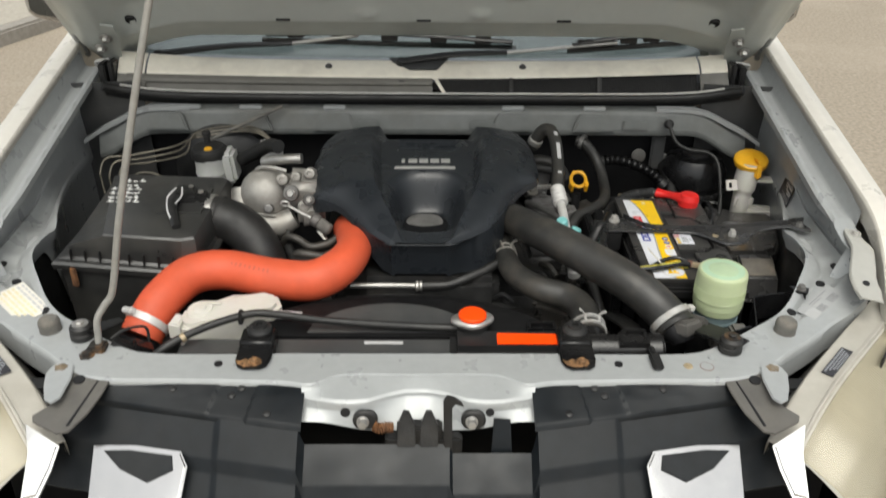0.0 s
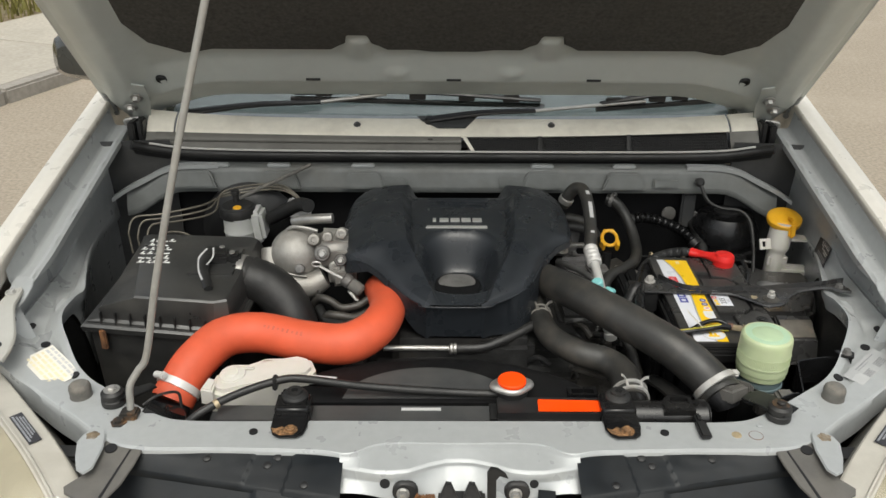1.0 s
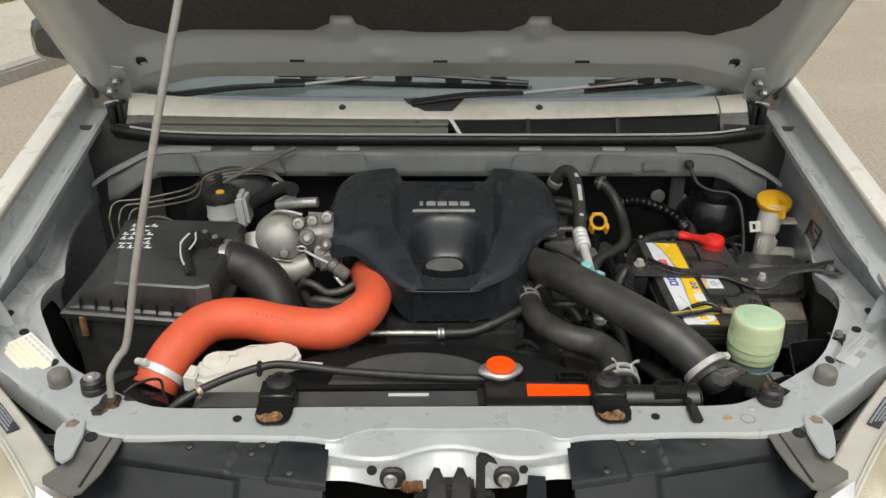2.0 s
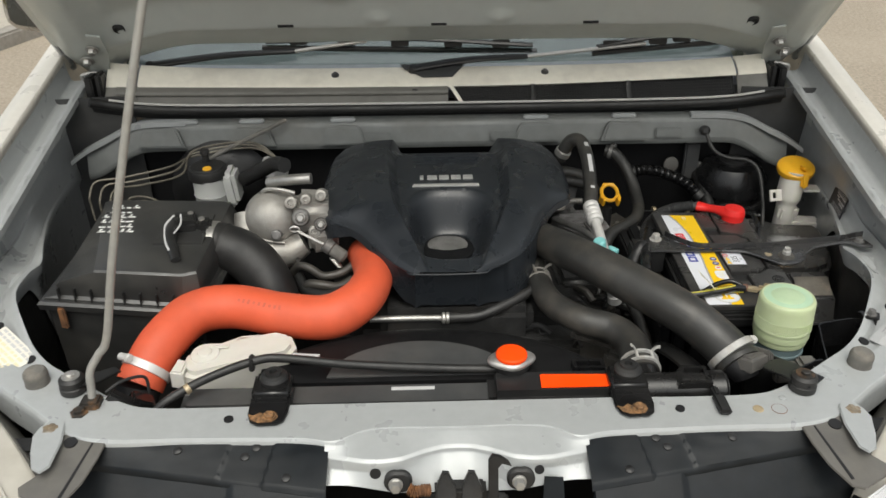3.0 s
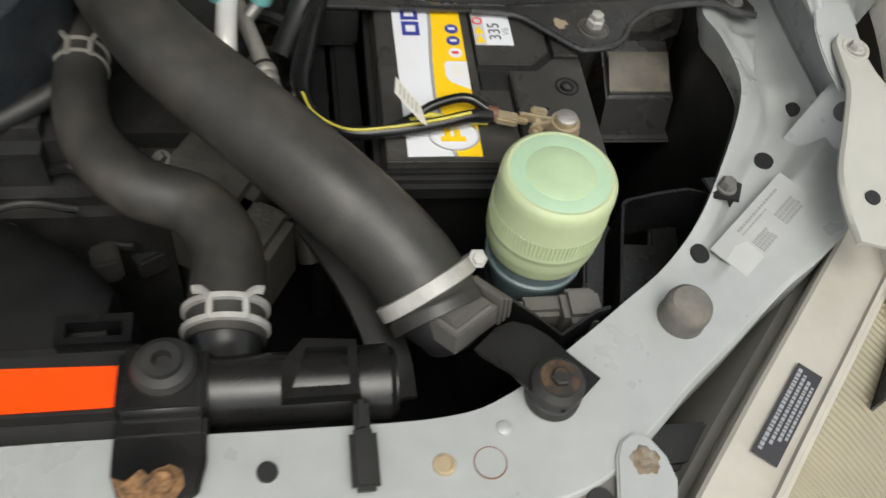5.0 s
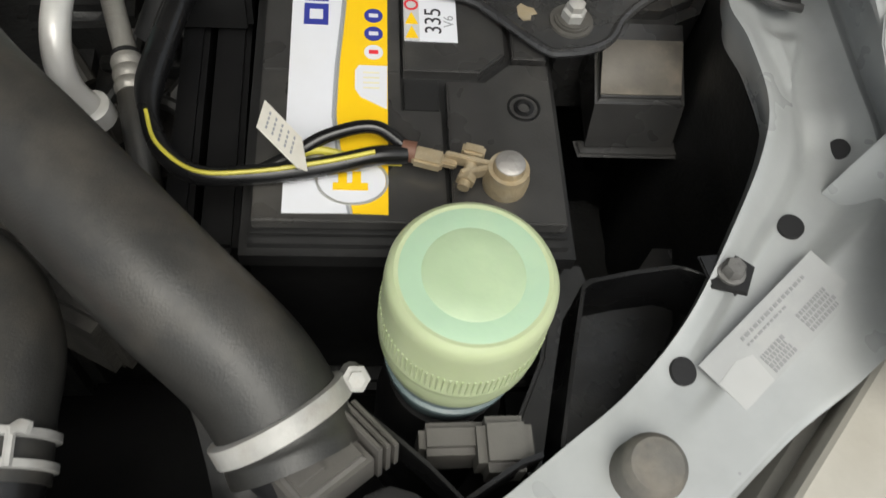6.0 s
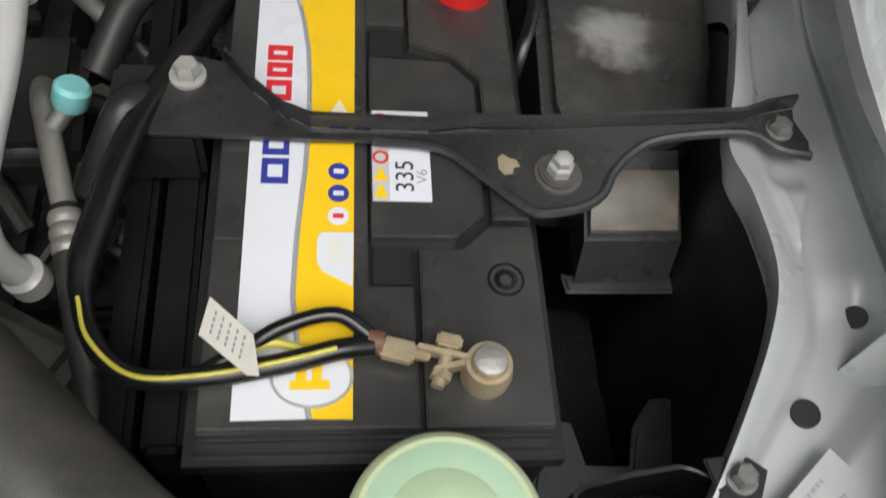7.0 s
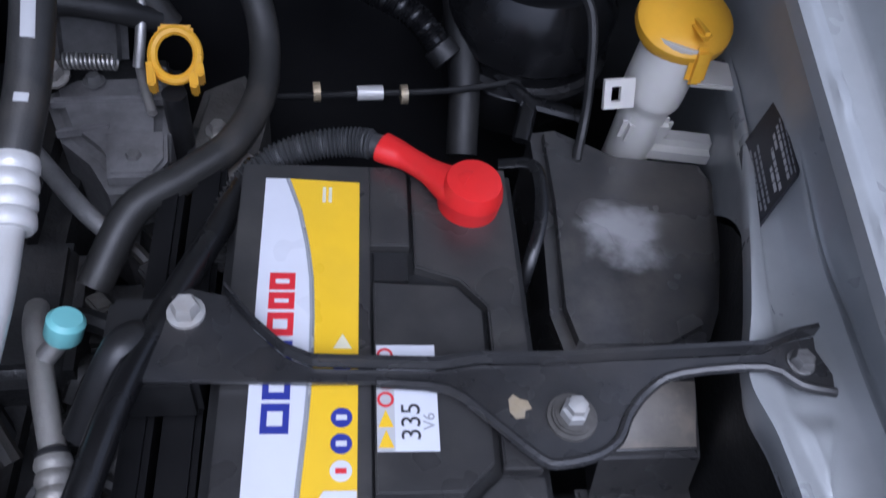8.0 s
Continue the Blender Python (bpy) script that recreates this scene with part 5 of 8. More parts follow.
for pts, r, m in (([(0.235, 0.742, 0.985), (0.262, 0.748, 0.992), (0.300, 0.752, 0.985), (0.332, 0.765, 0.965)], 0.011, "rubber"), ([(0.240, 0.770, 1.0), (0.275, 0.772, 1.002), (0.318, 0.776, 0.985), (0.340, 0.770, 0.955)], 0.013, "hose"), ([(0.318, 0.790, 1.0), (0.322, 0.762, 0.98), (0.321, 0.742, 0.962), (0.318, 0.730, 0.945)], 0.0045, "steel")):
    bm = B()
    tube(bm, pts, r, 12)
    part("pipe", bm, m, engine)

# ---- engine cover ----
CX = 0.010
LEFT = [(0.284, 0.060), (0.288, 0.070), (0.318, 0.102), (0.345, 0.120), (0.375, 0.140), (0.41, 0.163), (0.43, 0.182), (0.447, 0.214), (0.46, 0.226), (0.50, 0.238), (0.60, 0.240), (0.66, 0.237), (0.72, 0.229), (0.757, 0.217)]
RIGHT = [(0.284, 0.036), (0.29, 0.050), (0.312, 0.086), (0.335, 0.112), (0.35, 0.124), (0.39, 0.145), (0.43, 0.158), (0.485, 0.186), (0.505, 0.200), (0.525, 0.226), (0.56, 0.233), (0.65, 0.232), (0.72, 0.224), (0.757, 0.212)]
FLOOR = [(0.284, 1.0435), (0.35, 1.047), (0.45, 1.060), (0.56, 1.073), (0.69, 1.083), (0.757, 1.058)]
CREST = [(0.284, 1.0445), (0.32, 1.060), (0.38, 1.082), (0.45, 1.097), (0.55, 1.104), (0.668, 1.108), (0.684, 1.094), (0.757, 1.090)]
RIM = [(0.284, 1.043), (0.34, 1.047), (0.43, 1.056), (0.52, 1.062), (0.60, 1.070), (0.70, 1.072), (0.757, 1.070)]


def cover_half(k, y):
    """Half width of the cover on one side, eased over a centimetre."""
    rows = LEFT if k < 0 else RIGHT
    return sum(lerp_table(rows, y + d)[0] for d in (-0.008, -0.004, 0, 0.004, 0.008)) / 5


def cover_height(x, y):
    half = cover_half(x, y)
    (floor_z,), (crest,), (rim_z,) = lerp_table(FLOOR, y), lerp_table(CREST, y), lerp_table(RIM, y)
    a = abs(x)
    (ch,) = lerp_table([(0.284, 0.046), (0.33, 0.060), (0.38, 0.080), (0.45, 0.104), (0.50, 0.110), (0.66, 0.120), (0.757, 0.110)], y)
    (wall,) = lerp_table([(0.284, 0.008), (0.38, 0.012), (0.5, 0.017), (0.757, 0.018)], y)
    ch = min(ch, half - 0.006)
    # channel floor, flank with hard creases, then a shoulder that falls to the rim
    if a < ch:
        k = max(0.0, (a - ch + wall) / wall)
        z = floor_z + (crest - floor_z) * k
    else:
        k = (a - ch) / max(1e-6, half - ch)
        z = crest + (rim_z - crest) * k ** 2.2
        z -= 0.004 * smooth01((a - half + 0.010) / 0.010)
    # the scoop: a spoon-shaped bowl
    d = ((abs(x) / 0.082) ** 2.8 + (abs(y - 0.450) / (0.099 if y > 0.450 else 0.124)) ** 2.8) ** (1 / 2.8)
    z -= 0.070 * smooth01((1.0 - d) / 0.46) + 0.0035 * smooth01((1.03 - d) / 0.05)
    # fine louvres behind the badge
    z += 0.0016 * math.sin(y * 420) * smooth01((y - 0.635) / 0.02) * smooth01((0.07 - a) / 0.01) * smooth01((0.735 - y) / 0.02)
    return z


def cover_skin(u, v):
    y = 0.284 + 0.473 * v
    k = 2 * u - 1
    x = cover_half(k, y) * k
    return Vector((CX + x, y, cover_height(x, y)))


cover = thing("engine_cover", (CX, 0.5, 0.96), "matt charcoal plastic engine cover with a central scoop", "engine cover")
bm = B()
NU, NV = 130, 130
top = [[bm.verts.new(cover_skin(i / NU, j / NV)) for j in range(NV + 1)] for i in range(NU + 1)]
for i in range(NU):
    for j in range(NV):
        bm.faces.new((top[i][j], top[i + 1][j], top[i + 1][j + 1], top[i][j + 1]))
rim = [top[i][0] for i in range(NU + 1)] + [top[NU][j] for j in range(1, NV + 1)] + [top[i][NV] for i in range(NU - 1, -1, -1)] + [top[0][j] for j in range(NV - 1, 0, -1)]
low = []
for v in rim:
    (dz,) = lerp_table([(0.284, 0.078), (0.30, 0.074), (0.325, 0.04), (0.345, 0.012), (0.425, 0.012), (0.475, 0.05), (0.75, 0.05)] if v.co.x < CX - 0.055 else
                       [(0.284, 0.078), (0.36, 0.080), (0.395, 0.06), (0.43, 0.03), (0.47, 0.012), (0.545, 0.012), (0.58, 0.03), (0.62, 0.045), (0.75, 0.05)], v.co.y)
    spread = Vector((v.co.x - CX, v.co.y - 0.5, 0)).normalized() * 0.003 + Vector((0, 0.024 * smooth01((0.33 - v.co.y) / 0.04), 0))
    low.append((bm.verts.new(v.co + spread * 0.5 + Vector((0, 0, -0.004))), bm.verts.new(v.co + spread + Vector((0, 0, -dz)))))
for k in range(len(rim)):
    q = (k + 1) % len(rim)
    bm.faces.new((rim[k], rim[q], low[q][0], low[k][0]))
    bm.faces.new((low[k][0], low[q][0], low[q][1], low[k][1]))
shell = part("shell", bm, "black_cover", cover, "", 30)
# thin ridge added along the front step to shape the edge's highlight
bm = B()
def rim_at(k, y):
    x = k * cover_half(k, y)
    return (CX + x, y, cover_height(x, y) + 0.0002)


edge = [rim_at(-1, 0.445 - 0.0135 * k) for k in range(12)] + [rim_at(-1, 0.2845), rim_at(1, 0.2845)] + [rim_at(1, 0.297 + 0.0139 * k) for k in range(17)]
tube(bm, edge, 0.0018, 6, 4)
part("edge_ridge", bm, "black_cover", cover, "thin raised ridge, added to catch a highlight")
# the round eye at the bottom of the scoop: a pale metal disc set back in a dark ring
eye_z = cover_height(0, 0.450)
bm = B()
lathe(bm, (CX - 0.005, 0.462, eye_z + 0.003), [(0.049, -0.008), (0.048, 0.001), (0.045, 0.003), (0.042, 0.001), (0.0, 0.000)], (0, -0.05, 1), 48)
part("scoop_ring", bm, "core_black", cover, "dark ring in the scoop")
bm = B()
lathe(bm, (CX - 0.005, 0.473, eye_z + 0.0045), [(0.040, -0.004), (0.037, 0.0012), (0.0, 0.002)], (0, -0.18, 1), 36, lambda a: 1 - 0.32 * abs(math.sin(a)) ** 2)
part("scoop_disc", bm, "alu_dirty", cover, "dull metal disc")
# badge: plain silver bars
for k in range(5):
    x0 = -0.053 + k * 0.0232
    bm = B()
    w = 0.007 if k == 0 else 0.019
    prism(bm, [(x0, 0), (x0 + w, 0), (x0 + w, 0.0135), (x0, 0.0135)], -0.002, 0.0025, 0.0006, place=pose(-0.001 + (0.009 if k == 0 else 0), 0.5835, cover_height(0, 0.59), 5))
    part("badge_bar", bm, "silver_ink", cover, "silver badge bar")
bm = B()
prism(bm, [(-0.0635, 0), (0.0645, 0), (0.064, 0.008), (-0.061, 0.008)], -0.002, 0.0025, 0.0008, place=pose(0.004, 0.556, cover_height(0, 0.562), 5))
part("badge_underline", bm, "silver_ink", cover, "silver badge underline")

# ---- hoses ----
def hose(name, pts, r, material, label, category="hose", radii=None, seg=28):
    h = thing(name, pts[0], label, category)
    bm = B()
    tube(bm, pts, r, seg, 10, radii=radii)
    part("tube", bm, material, h)
    return h


RED = [(-0.482, 0.134, 0.941), (-0.473, 0.152, 0.957), (-0.453, 0.192, 0.982), (-0.415, 0.247, 0.997), (-0.355, 0.265, 0.997), (-0.270, 0.243, 0.993), (-0.195, 0.229, 0.997), (-0.147, 0.262, 1.006), (-0.128, 0.325, 1.008), (-0.136, 0.40, 0.995), (-0.15, 0.47, 0.975)]
red_hose = hose("intercooler_hose", RED, 0.036, "orange_hose", "bright orange silicone intercooler hose", radii=lambda t: 0.0365 - 0.003 * smooth01((t - 0.6) / 0.25))
line = spline(RED, 10)
for k in range(9):
    i = 42 + k
    p, tg = line[i].lerp(line[i + 1], 0.5), (line[i + 1] - line[i]).normalized()
    nm = Vector((0, -0.62, 0.78))
    nm = (nm - tg * nm.dot(tg)).normalized()
    wd = nm.cross(tg)
    at = Matrix.Translation(p + nm * 0.0362) @ Matrix((tg, wd, nm)).transposed().to_4x4()
    bm = B()
    h = 0.0022 + 0.0008 * (k % 3)
    prism(bm, [(-0.0022, -h), (0.0018 - 0.0006 * (k % 2), -h), (0.0018, h), (-0.0022, h)], 0, 0.0006, 0, place=at)
    part("print_mark", bm, "hose_print", red_hose, "faint worn print")
worm_clamp(red_hose, (-0.473, 0.152, 0.957), (0.38, 0.74, 0.56), 0.0368, 0.014, 3.9, material="white_fit")
bm = B()
tube(bm, [(-0.49, 0.105, 0.86), (-0.49, 0.118, 0.91), (-0.483, 0.134, 0.94)], 0.033, 20)
part("stub", bm, "dash", red_hose, "dark pipe stub")

BLK = [(0.152, 0.561, 0.977), (0.167, 0.491, 0.998), (0.191, 0.420, 1.019), (0.2446, 0.319, 1.036), (0.309, 0.249, 1.0285), (0.370, 0.1875, 1.0155), (0.4105, 0.153, 0.993), (0.4295, 0.1265, 0.980), (0.4375, 0.109, 0.972)]
big = hose("turbo_hose", BLK, 0.034, "hose", "thick charcoal rubber intercooler hose", radii=lambda t: 0.030 + 0.004 * smooth01(t / 0.6) + 0.002 * smooth01((t - 0.92) / 0.03))
worm_clamp(big, (0.4285, 0.128, 0.9805), (0.46, -0.72, -0.44), 0.0364, 0.012, 0.75, material="clamp_metal")
bm = B()
tube(bm, [(0.433, 0.117, 0.976), (0.441, 0.104, 0.968), (0.446, 0.096, 0.958)], 0.03, 20, radii=lambda t: 0.031 - 0.012 * t)
part("stub", bm, "dash", big, "dark pipe stub")
bm = B()
clip_at = pose(0.452, 0.100, 0.974, -12, 8, 38) @ Matrix.Scale(1.35, 4)
prism(bm, [(-0.020, -0.0125), (0.012, -0.0125), (0.012, 0.0125), (-0.020, 0.0125)], 0, 0.018, 0.003, place=clip_at, seg=3)
prism(bm, [(-0.017, -0.006), (-0.004, -0.006), (-0.004, 0.004), (-0.017, 0.004)], 0.0175, 0.0195, 0.0008, place=clip_at)
for k in range(3):
    prism(bm, [(0.0135 + 0.004 * k, -0.013), (0.0155 + 0.004 * k, -0.013), (0.0155 + 0.004 * k, 0.0125), (0.0135 + 0.004 * k, 0.0125)], 0.0, 0.020 - 0.003 * k, 0.0006, place=clip_at)
part("clip_housing", bm, "corner", big, "grey ribbed plastic clip")

LOW = [(0.164, 0.426, 0.971), (0.1645, 0.373, 0.9675), (0.1775, 0.296, 0.9705), (0.2165, 0.239, 0.974), (0.265, 0.2165, 0.970), (0.287, 0.1785, 0.9685), (0.2878, 0.135, 0.967), (0.2875, 0.103, 0.9625)]
low_hose = hose("radiator_hose", LOW, 0.025, "hose", "black rubber radiator hose with spring clamps", radii=lambda t: 0.0200 + 0.0080 * t)


def spring_clamp(parent, at, axis, r, ear, band=0.005, material="clamp_metal"):
    a = Vector(axis).normalized()
    bm = B()
    for d, wd in ((-0.0105, band), (0.0045, band)):
        lathe(bm, Vector(at) + a * d, [(r, 0), (r + 0.0022, 0.0005), (r + 0.0022, wd - 0.0005), (r, wd)], a, 36)
    q = Vector((0, 0, 1)).rotation_difference(a)
    for s in (-0.42, 0.42):
        out = q @ Vector((math.cos(ear + s), math.sin(ear + s), 0))
        tan = a.cross(out) * (1 if s > 0 else -1)
        p = Vector(at) + out * (r + 0.001)
        tube(bm, [p - a * 0.009, p + a * 0.009], 0.0026, 8, smooth=False)
        tube(bm, [p - a * 0.008, p + out * 0.009 - a * 0.009 + tan * 0.002, p + out * 0.015 - a * 0.007 + tan * 0.005], 0.0034, 6, flat=0.45)
    return part("spring_clamp", bm, material, parent, "steel spring clamp")


spring_clamp(low_hose, (0.2878, 0.118, 0.9655), (0.0, -0.97, -0.14), 0.0284, 1.45)
spring_clamp(low_hose, (0.1645, 0.376, 0.9675), (0.06, -0.99, -0.02), 0.0212, 1.5, 0.0028, "alu")
bm = B()
tube(bm, [(0.158, 0.47, 0.976), (0.163, 0.41, 0.970), (0.1645, 0.37, 0.9675)], 0.0175, 18)
part("water_outlet", bm, "alu_dirty", low_hose, "dirty aluminium water outlet")
bm = B()
line = spline([(0.352, 0.235, 0.925), (0.367, 0.205, 0.930), (0.381, 0.176, 0.931), (0.395, 0.140, 0.929), (0.405, 0.105, 0.922), (0.41, 0.08, 0.90)], 4)
grid(bm, lambda u, v: line[round(u * (len(line) - 1))] + Vector((0.030 * (v - 0.5), 0.008 * (v - 0.5), 0.004 * math.sin(v * math.pi))), len(line) - 1, 6, 0.006)
solo("flat_hose", bm, "rubber", "flattened charcoal drain hose", "hose")

# ---- radiator, shroud and what sits on the support ----
rad = thing("radiator", (0.0, 0.07, 0.45), "black radiator with a plastic top tank", "radiator")
bm = B()
box(bm, -0.40, 0.235, 0.036, 0.098, 0.92, 0.968, 0.012, None, 4)
part("top_tank", bm, "grey_plastic", rad, "greyed plastic top tank")
bm = B()
box(bm, 0.05, 0.245, 0.034, 0.100, 0.94, 0.984, 0.012, None, 4)
part("tank_hump", bm, "black", rad)
bm = B()
tube(bm, [(0.24, 0.066, 0.966), (0.36, 0.064, 0.966), (0.40, 0.064, 0.964)], 0.024, 20, smooth=False)
lathe(bm, (0.396, 0.064, 0.964), [(0.027, -0.02), (0.028, 0), (0.022, 0.006), (0, 0.007)], (1, 0, 0), 20)
part("end_pipe", bm, "black_gloss", rad, "black plastic end pipe")
bm = B()
tube(bm, [(0.2875, 0.106, 0.963), (0.2885, 0.092, 0.961), (0.291, 0.070, 0.960)], 0.024, 20, radii=lambda t: 0.0262 - 0.004 * t)
part("outlet", bm, "black_gloss", rad, "black plastic hose outlet")
bm = B()
prism(bm, [(0.325, 0.045), (0.375, 0.045), (0.375, 0.085), (0.34, 0.088), (0.325, 0.07)], 0.970, 0.9905, 0.0015, [[(0.332, 0.052), (0.369, 0.052), (0.369, 0.080), (0.342, 0.081)]])
part("pipe_cradle", bm, "black_gloss", rad)
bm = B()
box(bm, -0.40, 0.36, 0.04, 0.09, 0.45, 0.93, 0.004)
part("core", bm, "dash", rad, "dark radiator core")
bm = B()
lathe(bm, (0.088, 0.106, 0.955), [(0.024, 0), (0.024, 0.024), (0.027, 0.028), (0.027, 0.036), (0, 0.036)], (0, 0, 1), 24)
part("filler_neck", bm, "black", rad)
cap = B()
lathe(cap, (0.088, 0.106, 0.992), [(0.0, 0.0), (0.0262, 0.0), (0.0272, 0.003), (0.0264, 0.006), (0.0235, 0.0085), (0, 0.0125)], (0, 0, 1), 48, lambda a: 1 + 0.36 * abs(math.cos(a - 0.12)) ** 7)
cap_ob = part("pressure_cap", cap, "steel", rad, "bright metal pressure cap")
bm = B()
lathe(bm, (0.088, 0.106, 1.0045), [(0.0235, -0.003), (0.0235, 0.001), (0.0215, 0.003), (0.012, 0.004), (0, 0.004)], (0, 0, 1), 36)
part("cap_top", bm, "orange", cap_ob, "fluorescent orange cap top")
bm = B()
prism(bm, [(0.1265, 0.0485), (0.2345, 0.0485), (0.2345, 0.077), (0.130, 0.080), (0.1275, 0.078)], 0.985, 0.9862, 0.0003)
part("tank_label", bm, "orange", rad, "faded fluorescent orange label")
bm = B()
prism(bm, [(-0.092, 0.072), (-0.028, 0.072), (-0.028, 0.079), (-0.092, 0.079)], 0.9685, 0.9695, 0)
part("part_label", bm, "label_grey", rad, "narrow white part label")
bm = B()


def shroud(u, v):
    x = -0.29 + 0.50 * u
    k = 1 - ((x + 0.04) / 0.26) ** 2
    return (x, 0.096 + (0.03 + 0.135 * max(0, k) ** 0.6) * v, 0.967 + 0.006 * math.sin(v * math.pi) - 0.02 * v ** 6)


grid(bm, shroud, 60, 16, 0.12)
part("fan_shroud", bm, "shroud", rad, "black plastic fan shroud", 40)
bm = B()
grid(bm, lambda u, v: Vector(shroud(0.2 + 0.56 * u, 0.05 + 0.50 * v * (1 - (2 * u - 1) ** 2) ** 0.5)) + Vector((0, 0, 0.003)), 40, 10, 0.002)
part("shroud_crown", bm, "grey_plastic", rad, "greyed raised crown of the shroud", 60)
for x in (0.205,):
    bm = B()
    prism(bm, [(x - 0.024, 0.096), (x + 0.024, 0.096), (x + 0.024, 0.118), (x - 0.024, 0.118)], 0.955, 0.984, 0.001, [[(x - 0.018, 0.101), (x + 0.018, 0.101), (x + 0.018, 0.112), (x - 0.018, 0.112)]])
    part("clip_cage", bm, "black_gloss", rad)
pipe = B()
tube(pipe, [(-0.437, 0.028, 0.93), (-0.43, 0.036, 0.965), (-0.40, 0.052, 0.985), (-0.35, 0.08, 0.997), (-0.29, 0.104, 1.005), (-0.25, 0.110, 1.003), (-0.15, 0.107, 0.991), (-0.02, 0.105, 0.982), (0.072, 0.105, 0.978)], 0.0066, 12, 10)
overflow = thing("overflow_hose", (-0.437, 0.028, 0.93), "thin black overflow hose along the fan shroud", "hose")
part("tube", pipe, "rubber", overflow)
bm = B()
lathe(bm, (-0.385, 0.06, 0.989), [(0.0068, -0.004), (0.0078, -0.003), (0.0078, 0.003), (0.0068, 0.004)], (0.75, 0.6, 0.25), 16)
part("clip", bm, "brass", overflow, "brassy clip")
bm = B()
box(bm, -0.302, -0.294, 0.094, 0.112, 0.99, 1.012, 0.002)
part("holder", bm, "black", overflow)


def radiator_mount(x):
    m = thing("radiator_mount", (x, 0.06, 0.95), "black steel radiator bracket with rubber bush, rusting foot", "bracket", "radiator brackets")
    bm = B()
    box(bm, x - 0.0275, x + 0.0275, 0.036, 0.086, 0.955, 0.998, 0.005, None, 3)
    box(bm, x - 0.0275, x + 0.0275, 0.024, 0.040, 0.965, 0.990, 0.003, None, 2)
    part("bracket", bm, "black_gloss", m)
    bm = B()
    lathe(bm, (x + 0.002, 0.066, 0.998), [(0.0195, -0.002), (0.0205, 0.005), (0.018, 0.009), (0.0125, 0.011), (0.012, 0.015), (0.006, 0.015), (0.005, 0.009), (0, 0.009)], (0, 0, 1), 24)
    part("bush", bm, "rubber", m, "rubber bush")
    bm = B()
    prism(bm, [(x - 0.0275, 0.030), (x + 0.0275, 0.030), (x + 0.028, 0.008), (x + 0.024, -0.010), (x + 0.015, -0.017), (x - 0.012, -0.018), (x - 0.022, -0.011), (x - 0.0275, 0.004)], 0.9815, 0.988, 0.0025)
    foot = part("foot", bm, "black_gloss", m, "black bracket foot")
    bm = B()
    prism(bm, [(x + a, b) for a, b in ((-0.026, 0.002), (-0.018, -0.001), (-0.010, 0.006), (-0.003, 0.000), (0.006, 0.008), (0.014, 0.004), (0.016, -0.006), (0.010, -0.015), (-0.010, -0.0165), (-0.021, -0.010))], 0.9872, 0.9889, 0.0006)
    part("rust_patch", bm, "rust_flake", foot, "flaking brown rust")
    bm = B()
    bolt(bm, (x + 0.004, -0.004, 0.9885), 0.0075, 0.0045, washer=1.35)
    part("bolt", bm, "rust_flake", foot, "rusty bolt")


radiator_mount(-0.262)
radiator_mount(0.252)

bm = B()
box(bm, 0.366, 0.3835, -0.018, 0.022, 0.9815, 0.990, 0.003)
box(bm, 0.370, 0.380, 0.020, 0.043, 0.962, 0.989, 0.003)
solo("trim_clip", bm, "black", "black plastic clip on the radiator support", "clip")

stop0 = thing("bonnet_stop", (0.613, 0.094, 0.98), "grey rubber bonnet stop on the inner wing", "rubber stop", "bonnet stops")
bm = B()
lathe(bm, (0.613, 0.094, 0.979), [(0.0180, 0), (0.0180, 0.003), (0.0172, 0.005), (0.0176, 0.018), (0.0165, 0.0225), (0.0135, 0.0255), (0.0, 0.0265)], (0.0, -0.05, 1), 28)
part("pad", bm, "rubber_grey", stop0)
copy_thing(stop0, pose(-0.613, 0.094, 0.98))


def rubber_mount(x, y, arm, mirror):
    m = thing("rubber_mount", (x, y, 0.98), "ribbed black rubber mount with a steel bolt", "rubber mount", "rubber mounts")
    bm = B()
    lathe(bm, (x, y, 0.980), [(0.0150, 0), (0.0190, 0.003), (0.0190, 0.012), (0.0165, 0.014), (0.0185, 0.016), (0.0180, 0.024), (0.0140, 0.028), (0, 0.028)], (0, 0, 1), 26)
    part("bush", bm, "rubber", m)
    bm = B()
    bolt(bm, (x, y, 1.008), 0.0068, 0.004, washer=1.9)
    part("bolt", bm, "rust_black" if x > 0 else "steel", m)
    bm = B()
    prism(bm, arm, 0.996, 0.9995, 0.001)
    part("arm", bm, "black_gloss", m, "black steel arm")


rubber_mount(0.503, 0.038, [(0.534, 0.041), (0.517, 0.060), (0.505, 0.075), (0.494, 0.084), (0.482, 0.088), (0.470, 0.084), (0.452, 0.068), (0.456, 0.062), (0.474, 0.048), (0.488, 0.030), (0.503, 0.018), (0.514, 0.024)], 1)
rubber_mount(-0.552, 0.072, [(-0.56, 0.088), (-0.53, 0.09), (-0.50, 0.105), (-0.488, 0.094), (-0.515, 0.066), (-0.545, 0.058)], -1)
bm = B()
lathe(bm, (0.425, -0.003, 0.9802), [(0.0078, 0), (0.0072, 0.0014), (0.005, 0.0016), (0.0045, 0.0008), (0.0, 0.0008)], (0, 0, 1), 18)
solo("grommet", bm, "brass", "small faded plastic grommet", "grommet")
bm = B()
lathe(bm, (0.467, 0.018, 0.9806), [(0.0055, 0), (0.005, 0.0022), (0.003, 0.003), (0, 0.0031)], (0, 0, 1), 14)
solo("grommet", bm, "paint", "small painted button on the radiator support", "grommet")
bm = B()
